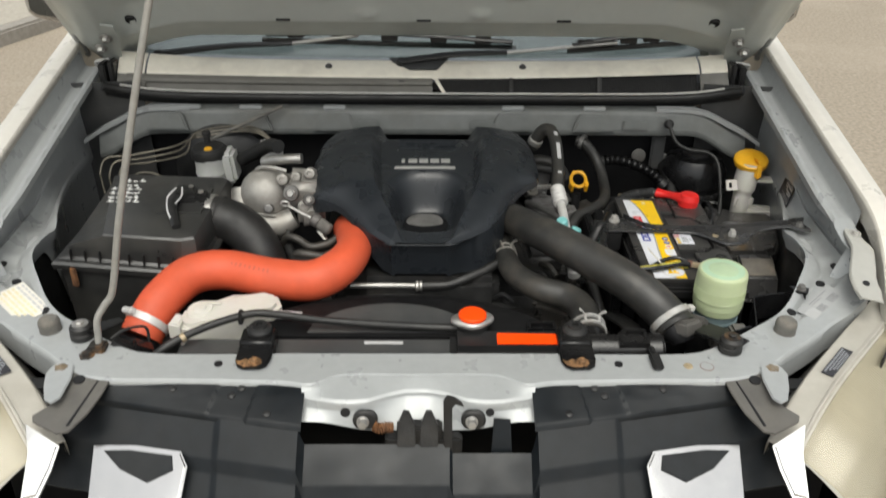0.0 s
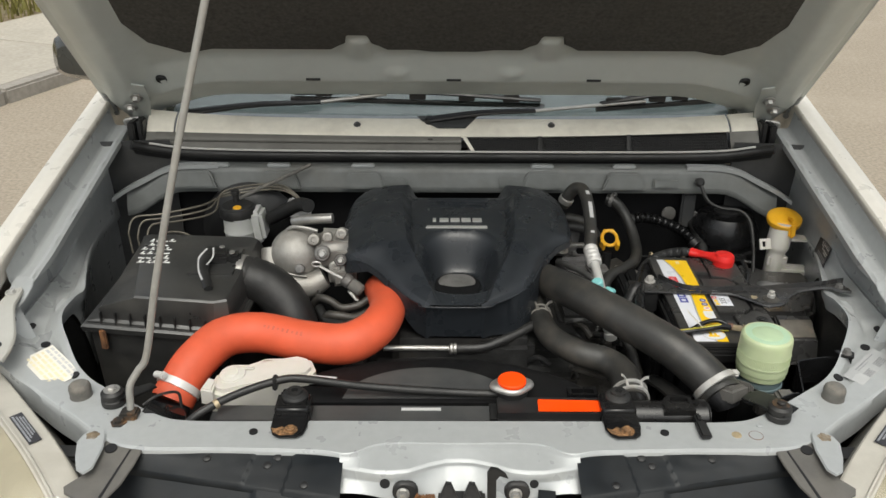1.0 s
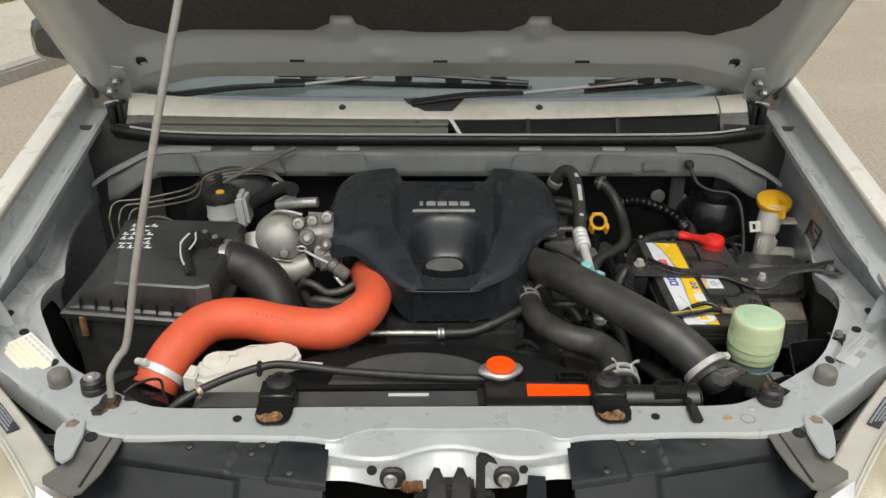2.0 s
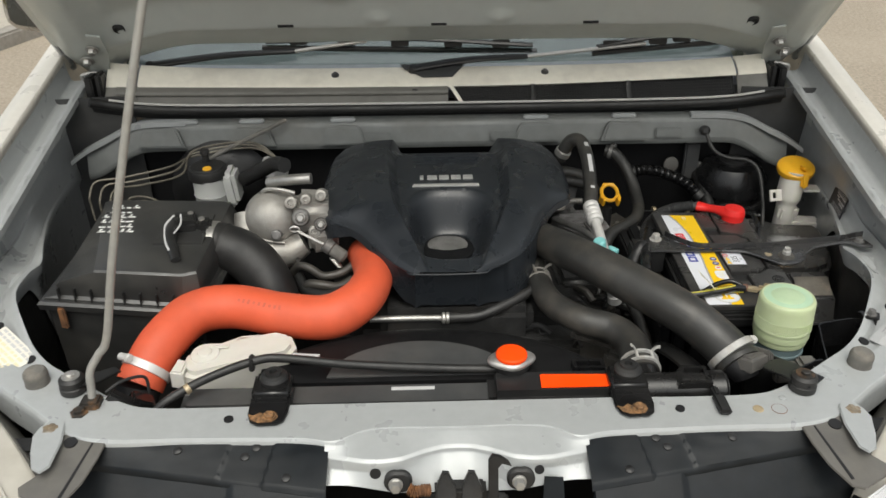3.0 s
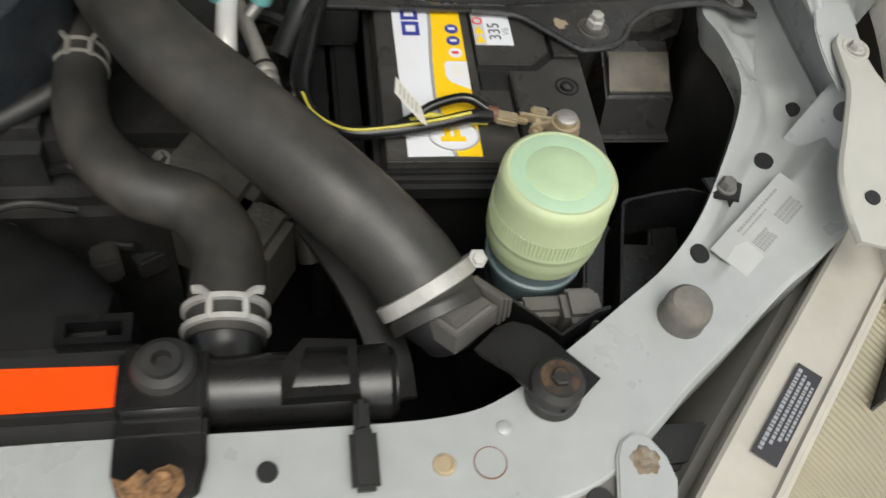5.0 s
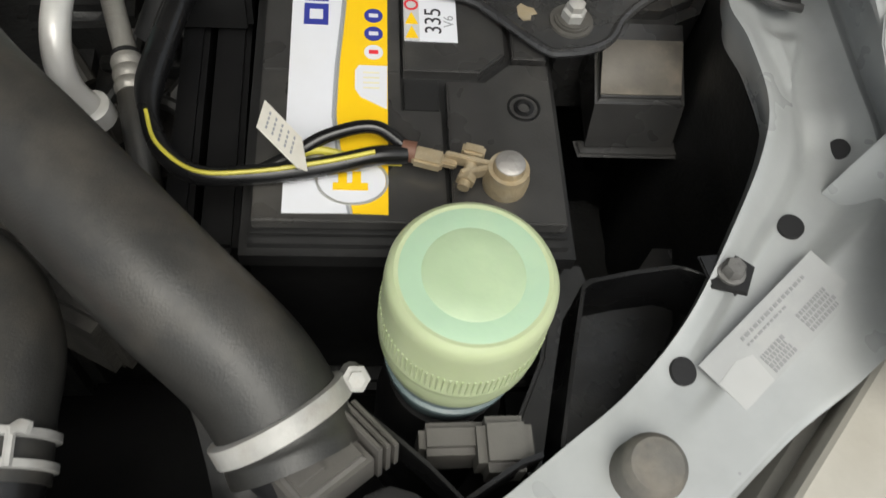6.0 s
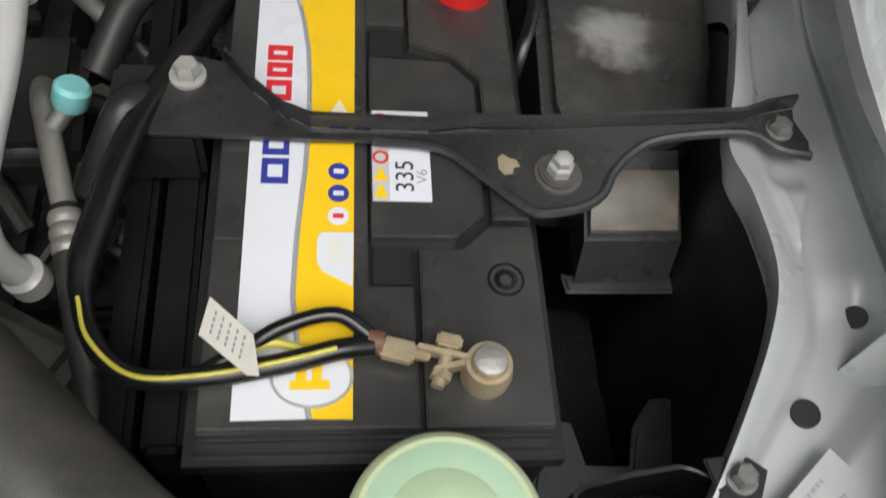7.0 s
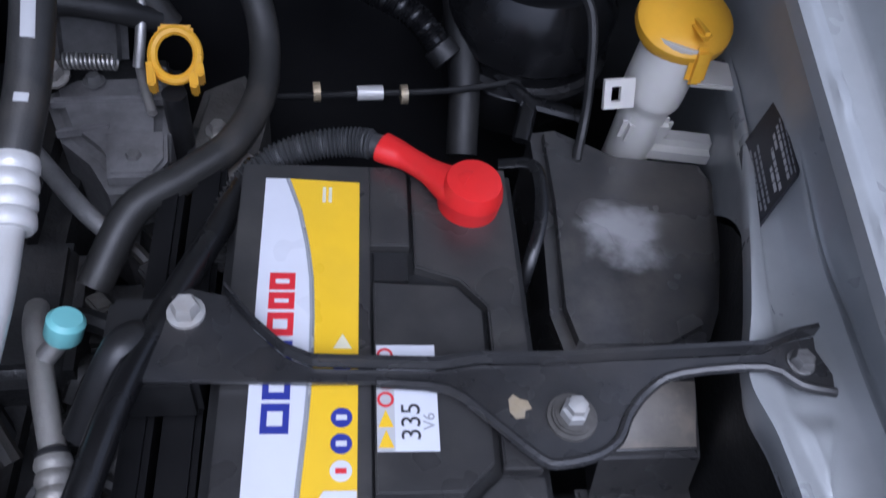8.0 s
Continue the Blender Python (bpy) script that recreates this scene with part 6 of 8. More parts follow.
lathe(bm, (0.4545, -0.004, 0.9802), [(0.0112, 0), (0.0108, 0.0006), (0.0102, 0.0006), (0.0100, 0)], (0, 0, 1), 28)
solo("rust_ring", bm, "rust", "thin rusty ring where a washer sat", "rust mark")

# ---- battery and what surrounds it ----
BAT = pose(0.503, 0.408, 0, 0, 0, -1.0)


def bat(x, y, z=0.0):
    return BAT @ Vector((x, y, z))


def bat_prism(bm, outline, z0, z1, bevel=0.001, holes=()):
    return prism(bm, outline, z0, z1, bevel, holes, BAT)


battery = thing("car_battery", (0.503, 0.408, 0.78), "black car battery with a white and yellow label", "battery")
W2, L2 = 0.0945, 0.177
bm = B()
bat_prism(bm, [(-W2, -L2), (W2, -L2), (W2, L2), (-W2, L2)], 0.785, 0.962, 0.004)
part("case", bm, "shroud", battery)
bm = B()
bat_prism(bm, [(-W2 - 0.004, -L2 - 0.008), (W2 + 0.002, -L2 - 0.008), (W2 + 0.002, L2 + 0.004), (-W2 - 0.004, L2 + 0.004)], 0.960, 0.982, 0.005)
part("lid_flange", bm, "black", battery)
bm = B()
bat_prism(bm, [(-W2 + 0.002, -L2 + 0.002), (W2 - 0.004, -L2 + 0.002), (W2 - 0.004, L2 - 0.003), (-W2 + 0.002, L2 - 0.003)], 0.980, 0.9885, 0.003)
lid = part("lid", bm, "black", battery)
GX = 0.0215
# raised right-hand plates of the lid, with the stepped outline round the middle plug
for pts in ([(GX + 0.001, -L2 + 0.004), (W2 - 0.006, -L2 + 0.004), (W2 - 0.006, -0.054), (0.064, -0.054), (0.047, -0.0695), (GX + 0.001, -0.0695)],
            [(GX + 0.001, 0.086), (0.05, 0.0765), (0.0665, 0.057), (0.0665, -0.0495), (W2 - 0.006, -0.0495), (W2 - 0.006, L2 - 0.006), (GX + 0.001, L2 - 0.006)],
            [(-0.004, -0.062), (0.044, -0.062), (0.0615, -0.046), (0.0625, 0.054), (0.0475, 0.0715), (-0.004, 0.074)]):
    bm = B()
    bat_prism(bm, pts, 0.987, 0.9968, 0.0012)
    part("lid_plate", bm, "battery_top", lid)
bm = B()
bat_prism(bm, [(-W2 + 0.004, -L2 + 0.004), (GX - 0.002, -L2 + 0.004), (GX - 0.003, -0.093), (-0.006, -0.093), (-0.006, -0.065), (-W2 + 0.004, -0.065)], 0.987, 0.9962, 0.0012)
bat_prism(bm, [(-W2 + 0.004, -0.0648), (-0.006, -0.0648), (-0.006, L2 - 0.006), (-W2 + 0.004, L2 - 0.006)], 0.987, 0.9962, 0.0012)
bat_prism(bm, [(-0.0058, 0.103), (GX - 0.002, 0.103), (GX - 0.002, L2 - 0.006), (-0.0058, L2 - 0.006)], 0.987, 0.9962, 0.0012)
part("lid_plate", bm, "battery_top", lid)
for y0, y1 in ((-0.09, -0.066), (0.078, 0.101)):
    bm = B()
    bat_prism(bm, [(-0.0035, y0), (GX - 0.003, y0), (GX - 0.003, y1), (-0.0035, y1)], 0.987, 0.9915, 0.0005)
    part("lid_step", bm, "black", lid)
plug_at = bat(0.070, -0.0895, 0.9965)
bm = B()
lathe(bm, plug_at, [(0.0105, 0), (0.0105, 0.0012), (0.009, 0.0012), (0.009, 0.0002), (0.0065, 0.0002), (0.0065, 0.0012), (0.004, 0.0015), (0.003, -0.0005), (0, -0.0005)], (0, 0, 1), 28)
part("vent_plug", bm, "black_gloss", lid)
# label: white field, yellow field with a curved edge, dark and silver piping
LB = [(-0.177, -0.036), (-0.168, -0.0375), (-0.14, -0.043), (-0.10, -0.0478), (-0.063, -0.0468), (-0.015, -0.0432), (0.02, -0.042), (0.048, -0.0422), (0.075, -0.0435), (0.099, -0.0465), (0.13, -0.0530), (0.157, -0.0618)]
label_edge = [(lerp_table(LB, -0.168 + 0.325 * k / 24)[0], -0.168 + 0.325 * k / 24) for k in range(25)]
bm = B()
bat_prism(bm, [(-0.074, -0.1685)] + label_edge + [(-0.0748, 0.157)], 0.9962, 0.9968, 0)
lab_w = part("label", bm, "label_white", battery, "white half of the battery label")
bm = B()
bat_prism(bm, [(-0.0145, -0.1685), (-0.0125, 0.155)] + [(x + 0.003, y) for x, y in label_edge[::-1]], 0.9962, 0.9968, 0)
lab_y = part("label", bm, "label_yellow", battery, "yellow half of the battery label")
bm = B()
bat_prism(bm, label_edge + [(x + 0.0015, y) for x, y in label_edge[::-1]], 0.9963, 0.9970, 0)
part("label_piping", bm, "ink_grey", lab_w)
bm = B()
bat_prism(bm, [(x + 0.0015, y) for x, y in label_edge] + [(x + 0.003, y) for x, y in label_edge[::-1]], 0.9963, 0.9970, 0)
part("label_piping", bm, "silver_ink", lab_w)
# the trade name: plain blocks of its colours
for k, (y0, y1, m) in enumerate(((-0.0275, -0.0095, "ink_blue"), (-0.007, 0.009, "ink_blue"), (0.0115, 0.031, "ink_blue"), (0.0345, 0.0505, "ink_red"), (0.053, 0.065, "ink_red"), (0.067, 0.0795, "ink_red"))):
    bm = B()
    sh = -0.0008 - 0.0001 * k
    bat_prism(bm, [(-0.066 + sh, y0), (-0.0505 + sh, y0), (-0.0505 + sh, y1), (-0.066 + sh, y1)], 0.9968, 0.9972, 0, [[(-0.0625 + sh, y0 + 0.0045), (-0.054 + sh, y0 + 0.0045), (-0.054 + sh, y1 - 0.0045), (-0.0625 + sh, y1 - 0.0045)]])
    part("name_block", bm, m, lab_w, "blue print block" if m == "ink_blue" else "red print block")
bm = B()
bat_prism(bm, [(x, y) for x, y in circle(-0.035, -0.146, 0.021, 28, 0.017)], 0.9969, 0.9973, 0, [circle(-0.035, -0.146, 0.0195, 28, 0.0155)])
part("emblem_ring", bm, "silver_ink", lab_w, "silver emblem ring")
bm = B()
bat_prism(bm, circle(-0.035, -0.146, 0.0193, 28, 0.0153), 0.9968, 0.9971, 0)
part("emblem_field", bm, "label_white", lab_w)
bm = B()
for pts in ([(-0.046, -0.153), (-0.026, -0.153), (-0.026, -0.148), (-0.046, -0.148)], [(-0.043, -0.148), (-0.038, -0.148), (-0.038, -0.138), (-0.043, -0.138)], [(-0.035, -0.148), (-0.030, -0.148), (-0.030, -0.140), (-0.035, -0.140)]):
    bat_prism(bm, pts, 0.9972, 0.9975, 0)
part("emblem_mark", bm, "label_yellow", lab_w, "yellow emblem mark")
for y, m in ((-0.049, "label_white"), (-0.0335, "ink_blue"), (-0.018, "ink_blue"), (0.016, "ink_blue")):
    bm = B()
    bat_prism(bm, circle(-0.0225, y, 0.006, 18), 0.9968, 0.9971, 0)
    pic = part("pictogram", bm, m, lab_y, "small round warning pictogram")
    bm = B()
    bat_prism(bm, [(-0.0255, y - 0.0015), (-0.0195, y - 0.0015), (-0.0195, y + 0.0015), (-0.0255, y + 0.0015)], 0.9971, 0.9974, 0)
    part("print", bm, "ink_red" if m == "label_white" else "label_white", pic)
bm = B()
bat_prism(bm, [(-0.028, 0.026), (-0.017, 0.026), (-0.0225, 0.036)], 0.9968, 0.9971, 0)
part("pictogram", bm, "ink_cream", lab_y, "small warning triangle")
bm = B()
bat_prism(bm, [(-0.034, -0.079), (-0.0305, -0.085), (-0.0145, -0.094), (-0.014, -0.060), (-0.0315, -0.060), (-0.034, -0.064)], 0.9968, 0.9971, 0)
panel = part("label_panel", bm, "label_white", lab_y, "white panel with small print")
bm = B()
for k in range(4):
    y = -0.0665 - k * 0.004
    bat_prism(bm, [(-0.029, y), (-0.019, y), (-0.019, y + 0.0012), (-0.029, y + 0.0012)], 0.9971, 0.9973, 0)
part("print", bm, "ink_cream", panel)
bm = B()
for x0 in (-0.037, -0.033):
    bat_prism(bm, [(x0, 0.137), (x0 + 0.0022, 0.137), (x0 + 0.0022, 0.150), (x0, 0.150)], 0.9968, 0.9971, 0)
part("print", bm, "ink_cream", lab_y)
# specification sticker
bm = B()
bat_prism(bm, [(-0.003, -0.0385), (0.0315, -0.0385), (0.0315, 0.028), (-0.003, 0.028)], 0.9970, 0.9976, 0)
spec = part("spec_sticker", bm, "label_white", battery, "white specification sticker")
bm = B()
bat_prism(bm, [(-0.003, -0.0385), (0.007, -0.0385), (0.007, 0.006), (-0.003, 0.006)], 0.9976, 0.9978, 0)
part("sticker_band", bm, "label_grey", spec)
for y, m in ((-0.0315, "label_yellow"), (-0.0195, "label_yellow")):
    bm = B()
    bat_prism(bm, [(-0.0022, y - 0.005), (0.0062, y - 0.005), (0.002, y + 0.0055)], 0.9978, 0.9981, 0)
    part("warning_triangle", bm, m, spec, "yellow warning triangle")
for y in (-0.0075, 0.021):
    bm = B()
    bat_prism(bm, circle(0.002, y, 0.0048, 18), 0.9978, 0.9981, 0, [circle(0.002, y, 0.0033, 18)])
    part("warning_ring", bm, "ink_red", spec, "red prohibition ring")


def written(name, text, size, place, material, parent):
    """Raised print in the built-in font."""
    cu = bpy.data.curves.new(name, "FONT")
    cu.body, cu.size, cu.align_x, cu.align_y, cu.extrude = text, size, "CENTER", "CENTER", 0.0001
    tmp = bpy.data.objects.new(name, cu)
    me = bpy.data.meshes.new_from_object(tmp)
    me.transform(place)
    me.materials.append(M[material])
    ob = new(name, me)
    ob.parent = parent
    return ob


written("spec_number", "335", 0.0155, BAT @ pose(0.0165, -0.021, 0.9978, 0, 0, 90), "ink_black", spec)
written("spec_number", "V6", 0.0095, BAT @ pose(0.0265, -0.021, 0.9978, 0, 0, 90), "ink_grey", spec)

# negative terminal with its clamp and cables
post = bat(0.0535, -0.146, 0.9965)
term = thing("battery_clamp", post, "corroded battery clamp on the negative post", "battery clamp")
bm = B()
lathe(bm, post, [(0.0132, 0), (0.0136, 0.008), (0.0124, 0.010), (0.0120, 0.0165), (0.0095, 0.0165), (0.0088, 0.021), (0.0075, 0.022), (0, 0.022)], (0, 0, 1), 28)
part("ring", bm, "brass", term)
bm = B()
lathe(bm, post + Vector((0, 0, 0.0165)), [(0.0092, 0), (0.0086, 0.0055), (0.0072, 0.0065), (0, 0.0066)], (0, 0, 1), 28)
part("post", bm, "lead", term, "grey lead post")
def clamp_bit(name, x, y, z, sx, sy, sz, rz, material="brass", label=""):
    """A small bevelled block of the clamp, placed from the post."""
    bm = B()
    box(bm, -sx / 2, sx / 2, -sy / 2, sy / 2, -sz / 2, sz / 2, min(sx, sy, sz) * 0.2, turned(0, 0, rz))
    for v in bm.verts:
        v.co += post + Vector((x, y, z))
    part(name, bm, material, term, label)


clamp_bit("jaw", -0.0220, 0.0075, 0.0120, 0.028, 0.0030, 0.0085, -15)
clamp_bit("jaw", -0.0190, 0.0005, 0.0110, 0.018, 0.0032, 0.0085, 12)
clamp_bit("nut", -0.0190, 0.0135, 0.0125, 0.0135, 0.0075, 0.0090, -16)
bm = B()
tube(bm, [post + Vector((-0.0185, 0.012, 0.011)), post + Vector((-0.0265, -0.0095, 0.010))], 0.0036, 10, smooth=False)
lathe(bm, post + Vector((-0.0235, -0.0015, 0.0104)), [(0, 0), (0.0058, 0), (0.0058, 0.0045), (0, 0.0045)], (-0.35, -0.94, -0.04), 6)
part("clamp_bolt", bm, "brass", term, "tarnished clamp bolt")
clamp_bit("lug", -0.0450, 0.0112, 0.0090, 0.018, 0.0115, 0.0075, -16)
clamp_bit("lug_neck", -0.0335, 0.0085, 0.0095, 0.010, 0.0060, 0.0050, -14)
bm = B()
tube(bm, [post + Vector((-0.052, 0.0155, 0.009)), post + Vector((-0.060, 0.017, 0.009))], 0.0065, 10, smooth=False)
part("sleeve", bm, "brown", term, "brown cable sleeve")

earth = thing("earth_cable", (0.345, 0.33, 0.98), "black earth cable with a yellow stripe", "cable")
bm = B()
tube(bm, [post + Vector((-0.058, 0.014, 0.009)), (0.478, 0.272, 1.008), (0.450, 0.266, 1.006), (0.412, 0.261, 1.004), (0.378, 0.264, 1.000), (0.356, 0.286, 0.996), (0.346, 0.322, 0.996), (0.352, 0.362, 1.0), (0.360, 0.40, 1.002), (0.372, 0.445, 0.998), (0.40, 0.53, 0.985), (0.42, 0.60, 0.97)], 0.0058, 12, 8,
     radii=lambda t: 0.0058 + 0.0032 * smooth01((t - 0.5) / 0.08))
part("cable", bm, "black_gloss", earth)
bm = B()
tube(bm, [(0.478, 0.2705, 1.0143), (0.450, 0.2648, 1.0122), (0.412, 0.2595, 1.0100), (0.379, 0.2622, 1.0060), (0.3555, 0.284, 1.0015), (0.347, 0.308, 1.0005)], 0.0013, 6, 8)
part("stripe", bm, "yellow_wire", earth, "yellow stripe")
bm = B()
tube(bm, [post + Vector((-0.058, 0.019, 0.010)), (0.478, 0.291, 1.010), (0.452, 0.286, 1.008), (0.43, 0.275, 1.002), (0.405, 0.262, 0.998)], 0.0042, 10, 8)
part("second_cable", bm, "black_gloss", earth)
bm = B()
tube(bm, [post + Vector((-0.06, 0.012, 0.004)), (0.470, 0.274, 1.002), (0.446, 0.279, 1.003), (0.430, 0.272, 1.004)], 0.0025, 8, 8)
part("thin_wire", bm, "yellow_wire", earth, "yellow wire")
bm = B()
tag_a, tag_b = Vector((0.0225, -0.0140, -0.0205)), Vector((-0.003, -0.0215, 0.0045))
tag_m = Matrix.Translation((0.4275, 0.2713, 1.0265)) @ Matrix((tag_a, tag_b, tag_b.cross(tag_a).normalized())).transposed().to_4x4()
prism(bm, [(-0.50, -0.50), (0.36, -0.50), (0.62, 0.30), (0.42, 0.50), (-0.50, 0.50)], 0, 0.0006, 0, place=tag_m)
tag = part("cable_tag", bm, "tan_tag", earth, "white paper cable tag")
bm = B()
for k in range(5):
    x = -0.36 + 0.14 * k
    for y in (-0.30, -0.12, 0.05, 0.20):
        prism(bm, [(x, y), (x + 0.035, y), (x + 0.035, y + 0.10), (x, y + 0.10)], 0.0006, 0.0009, 0, place=tag_m)
part("print", bm, "ink_grey", tag)

# hold-down strap across the battery
strap = thing("battery_strap", (0.56, 0.41, 1.0), "black steel battery hold-down strap with bolts", "battery strap")
OUT = [(0.348, 0.428), (0.362, 0.445), (0.376, 0.466), (0.392, 0.473), (0.412, 0.468), (0.430, 0.444), (0.448, 0.426), (0.464, 0.4185), (0.535, 0.4155), (0.558, 0.419), (0.60, 0.418), (0.727, 0.4165), (0.746, 0.424), (0.765, 0.428), (0.763, 0.419), (0.768, 0.402), (0.765, 0.390), (0.745, 0.395), (0.727, 0.407), (0.678, 0.408), (0.658, 0.400), (0.643, 0.385), (0.634, 0.370), (0.620, 0.361), (0.600, 0.357), (0.588, 0.360), (0.563, 0.384), (0.540, 0.403), (0.50, 0.408), (0.461, 0.409), (0.362, 0.412)]
bm = B()
prism(bm, OUT, 1.000, 1.0035, 0.001)
for v in bm.verts:
    v.co.z += 0.013 * smooth01((v.co.x - 0.645) / 0.075)
plate = part("plate", bm, "strap_black", strap)
bm = B()
back = [Vector((x, y, 1.0035 + 0.013 * smooth01((x - 0.645) / 0.075))) for x, y in OUT[4:14]]
for p, q in zip(back, back[1:]):
    f = [bm.verts.new(p), bm.verts.new(q), bm.verts.new(q + Vector((0, 0.001, 0.009))), bm.verts.new(p + Vector((0, 0.001, 0.009)))]
    g = [bm.verts.new(v.co + Vector((0, 0.003, 0))) for v in f]
    for k in range(4):
        bm.faces.new((f[k], f[(k + 1) % 4], g[(k + 1) % 4], g[k]))
    bm.faces.new(f)
    bm.faces.new(g[::-1])
part("back_flange", bm, "strap_black", strap)
front = [Vector((x, y, 1.0035 + 0.013 * smooth01((x - 0.645) / 0.075))) for x, y in OUT[16:29]]
bm = B()
tube(bm, front, 0.0032, 8, 3)
part("front_flange", bm, "strap_black", strap, "rolled front edge")
bm = B()
lathe(bm, (0.609, 0.384, 1.0035), [(0.0, 0), (0.0148, 0), (0.0145, 0.0018), (0.012, 0.002), (0.012, 0.004), (0.0105, 0.004), (0.0105, 0.005)], (0, 0, 1), 24)
part("washer", bm, "cast_dull", strap, "dirty stacked washers")
bm = B()
lathe(bm, (0.609, 0.384, 1.0085), [(0.0080, 0), (0.0080, 0.006), (0.006, 0.0075), (0.006, 0.012), (0.0045, 0.013), (0, 0.013)], (0, 0, 1), 6)
part("stud_nut", bm, "clamp_metal", strap, "zinc stud and nut")
bm = B()
bolt(bm, (0.391, 0.455, 1.0035), 0.0082, 0.009, washer=1.35)
part("bolt", bm, "clamp_metal", strap)
bm = B()
bolt(bm, (0.750, 0.410, 1.0160), 0.0072, 0.006, washer=1.2)
part("bolt", bm, "alu_dirty", strap)
bm = B()
prism(bm, [(0.574, 0.388), (0.577, 0.384), (0.582, 0.3845), (0.583, 0.389), (0.587, 0.390), (0.585, 0.395), (0.581, 0.396), (0.577, 0.399), (0.574, 0.396)], 1.0035, 1.0040, 0)
part("rust_patch", bm, "brass", strap, "flaked rusty patch")
bm = B()
box(bm, 0.345, 0.40, 0.412, 0.47, 0.955, 1.0, 0.004)
part("leg", bm, "black", strap)
bm = B()
tube(bm, [(0.330, 0.40, 0.96), (0.352, 0.425, 1.0), (0.362, 0.44, 1.004), (0.372, 0.45, 0.99)], 0.010, 10, flat=0.7)
part("cable_tie", bm, "black", strap)

# red boot on the positive post with its corrugated conduit
boot = thing("terminal_boot", (0.565, 0.552, 0.995), "red rubber boot over the positive battery post", "terminal boot")
bm = B()
tube(bm, [(0.509, 0.590, 1.004), (0.524, 0.580, 1.005), (0.538, 0.566, 1.008), (0.552, 0.553, 1.009), (0.563, 0.546, 1.009)], 0.013, 20, 8, radii=lambda t: 0.0118 - 0.0025 * smooth01(t / 0.35) + 0.009 * smooth01((t - 0.45) / 0.55), flat=0.8)
part("neck", bm, "red", boot)
bm = B()
lathe(bm, (0.566, 0.546, 0.996), [(0.0205, 0), (0.021, 0.012), (0.0213, 0.0135), (0.0207, 0.015), (0.020, 0.020), (0.018, 0.0245), (0.010, 0.026), (0, 0.026)], (0.05, 0, 1), 32, lambda a: 1 + 0.03 * abs(math.sin(a * 1.5)))
part("cup", bm, "red", boot)
conduit = thing("cable_conduit", (0.44, 0.6, 0.99), "black corrugated cable conduit", "cable conduit")
bm = B()
tube(bm, [(0.516, 0.588, 1.005), (0.49, 0.598, 1.0), (0.46, 0.598, 0.995), (0.43, 0.590, 0.985), (0.405, 0.57, 0.965), (0.395, 0.53, 0.94)], 0.0095, 14, 40, radii=lambda t: 0.0098 + 0.0013 * math.sin(t * 330) if t > 0.1 else 0.008)
part("conduit", bm, "grey_plastic", conduit)

# black plastic box beside the battery
tray = thing("relay_box", (0.72, 0.5, 0.7), "dusty black plastic box beside the battery", "plastic box")
bm = B()
prism(bm, [(0.652, 0.470), (0.72, 0.47), (0.755, 0.488), (0.778, 0.530), (0.800, 0.640), (0.792, 0.664), (0.718, 0.672), (0.668, 0.702), (0.646, 0.698), (0.644, 0.613), (0.636, 0.510), (0.642, 0.478)], 0.80, 0.921, 0.010, seg=4)
part("lid", bm, "box_lid", tray)
bm = B()
prism(bm, [(0.656, 0.402), (0.729, 0.402), (0.736, 0.472), (0.662, 0.472)], 0.80, 0.918, 0.004, seg=3)
for v in bm.verts:
    if v.co.z > 0.85:
        v.co.z -= 0.016 * smooth01((0.452 - v.co.y) / 0.05)
    else:
        v.co.z += 0.055
        v.co.y -= 0.012 * (v.co.y < 0.43)
part("front_block", bm, "box_plastic", tray, "black front block")
# thin plate over the block: dust, plus the top's light put into its colour
bm = B()
grid(bm, lambda u, v: (0.660 + 0.0655 * u + 0.004 * v, 0.4075 + 0.042 * v, 0.9195 - 0.016 * smooth01((0.0445 - 0.042 * v) / 0.05)), 8, 14, 0.0012)
part("dust_cap", bm, "box_front", tray, "dusty top of the block, its colour lifted as lit", 50)
bm = B()
prism(bm, [(0.650, 0.382), (0.748, 0.381), (0.750, 0.398), (0.648, 0.398)], 0.852, 0.8575, 0.0025)
part("front_lip", bm, "box_plastic", tray, "worn lip under the block")
bm = B()
tube(bm, [(0.596, 0.600, 0.978), (0.618, 0.597, 0.982), (0.624, 0.583, 0.982), (0.621, 0.548, 0.976), (0.609, 0.515, 0.955), (0.606, 0.505, 0.90)], 0.005, 10, flat=0.45)
part("battery_clip", bm, "black_gloss", tray)
bm = B()
box(bm, 0.60, 0.735, 0.20, 0.47, 0.55, 0.66, 0.01)
part("base", bm, "underseal", tray)
bm = B()
prism(bm, [(0.612, 0.262), (0.630, 0.286), (0.640, 0.284), (0.646, 0.254), (0.676, 0.252), (0.684, 0.280), (0.70, 0.300), (0.716, 0.30), (0.70, 0.215), (0.648, 0.150), (0.585, 0.105), (0.578, 0.165), (0.60, 0.21)], 0.842, 0.852, 0.003)
part("splash_panel", bm, "strap_black", tray, "dark satin panel with a square notch")
bt = thing("battery_tray", (0.5, 0.4, 0.7), "black battery tray under the battery", "battery tray")
bm = B()
box(bm, 0.39, 0.615, 0.215, 0.60, 0.76, 0.785, 0.006)
part("tray", bm, "black", bt)
for x0, x1 in ((0.375, 0.398), (0.352, 0.37)):
    bm = B()
    box(bm, x0, x1, 0.24, 0.62, 0.76, 0.955, 0.004)
    part("side_wall", bm, "shroud", bt)

# bent steel bracket from the inner wing
brack = thing("wing_bracket", (0.60, 0.17, 0.97), "thin black steel bracket bolted to the inner wing", "bracket")
bm = B()
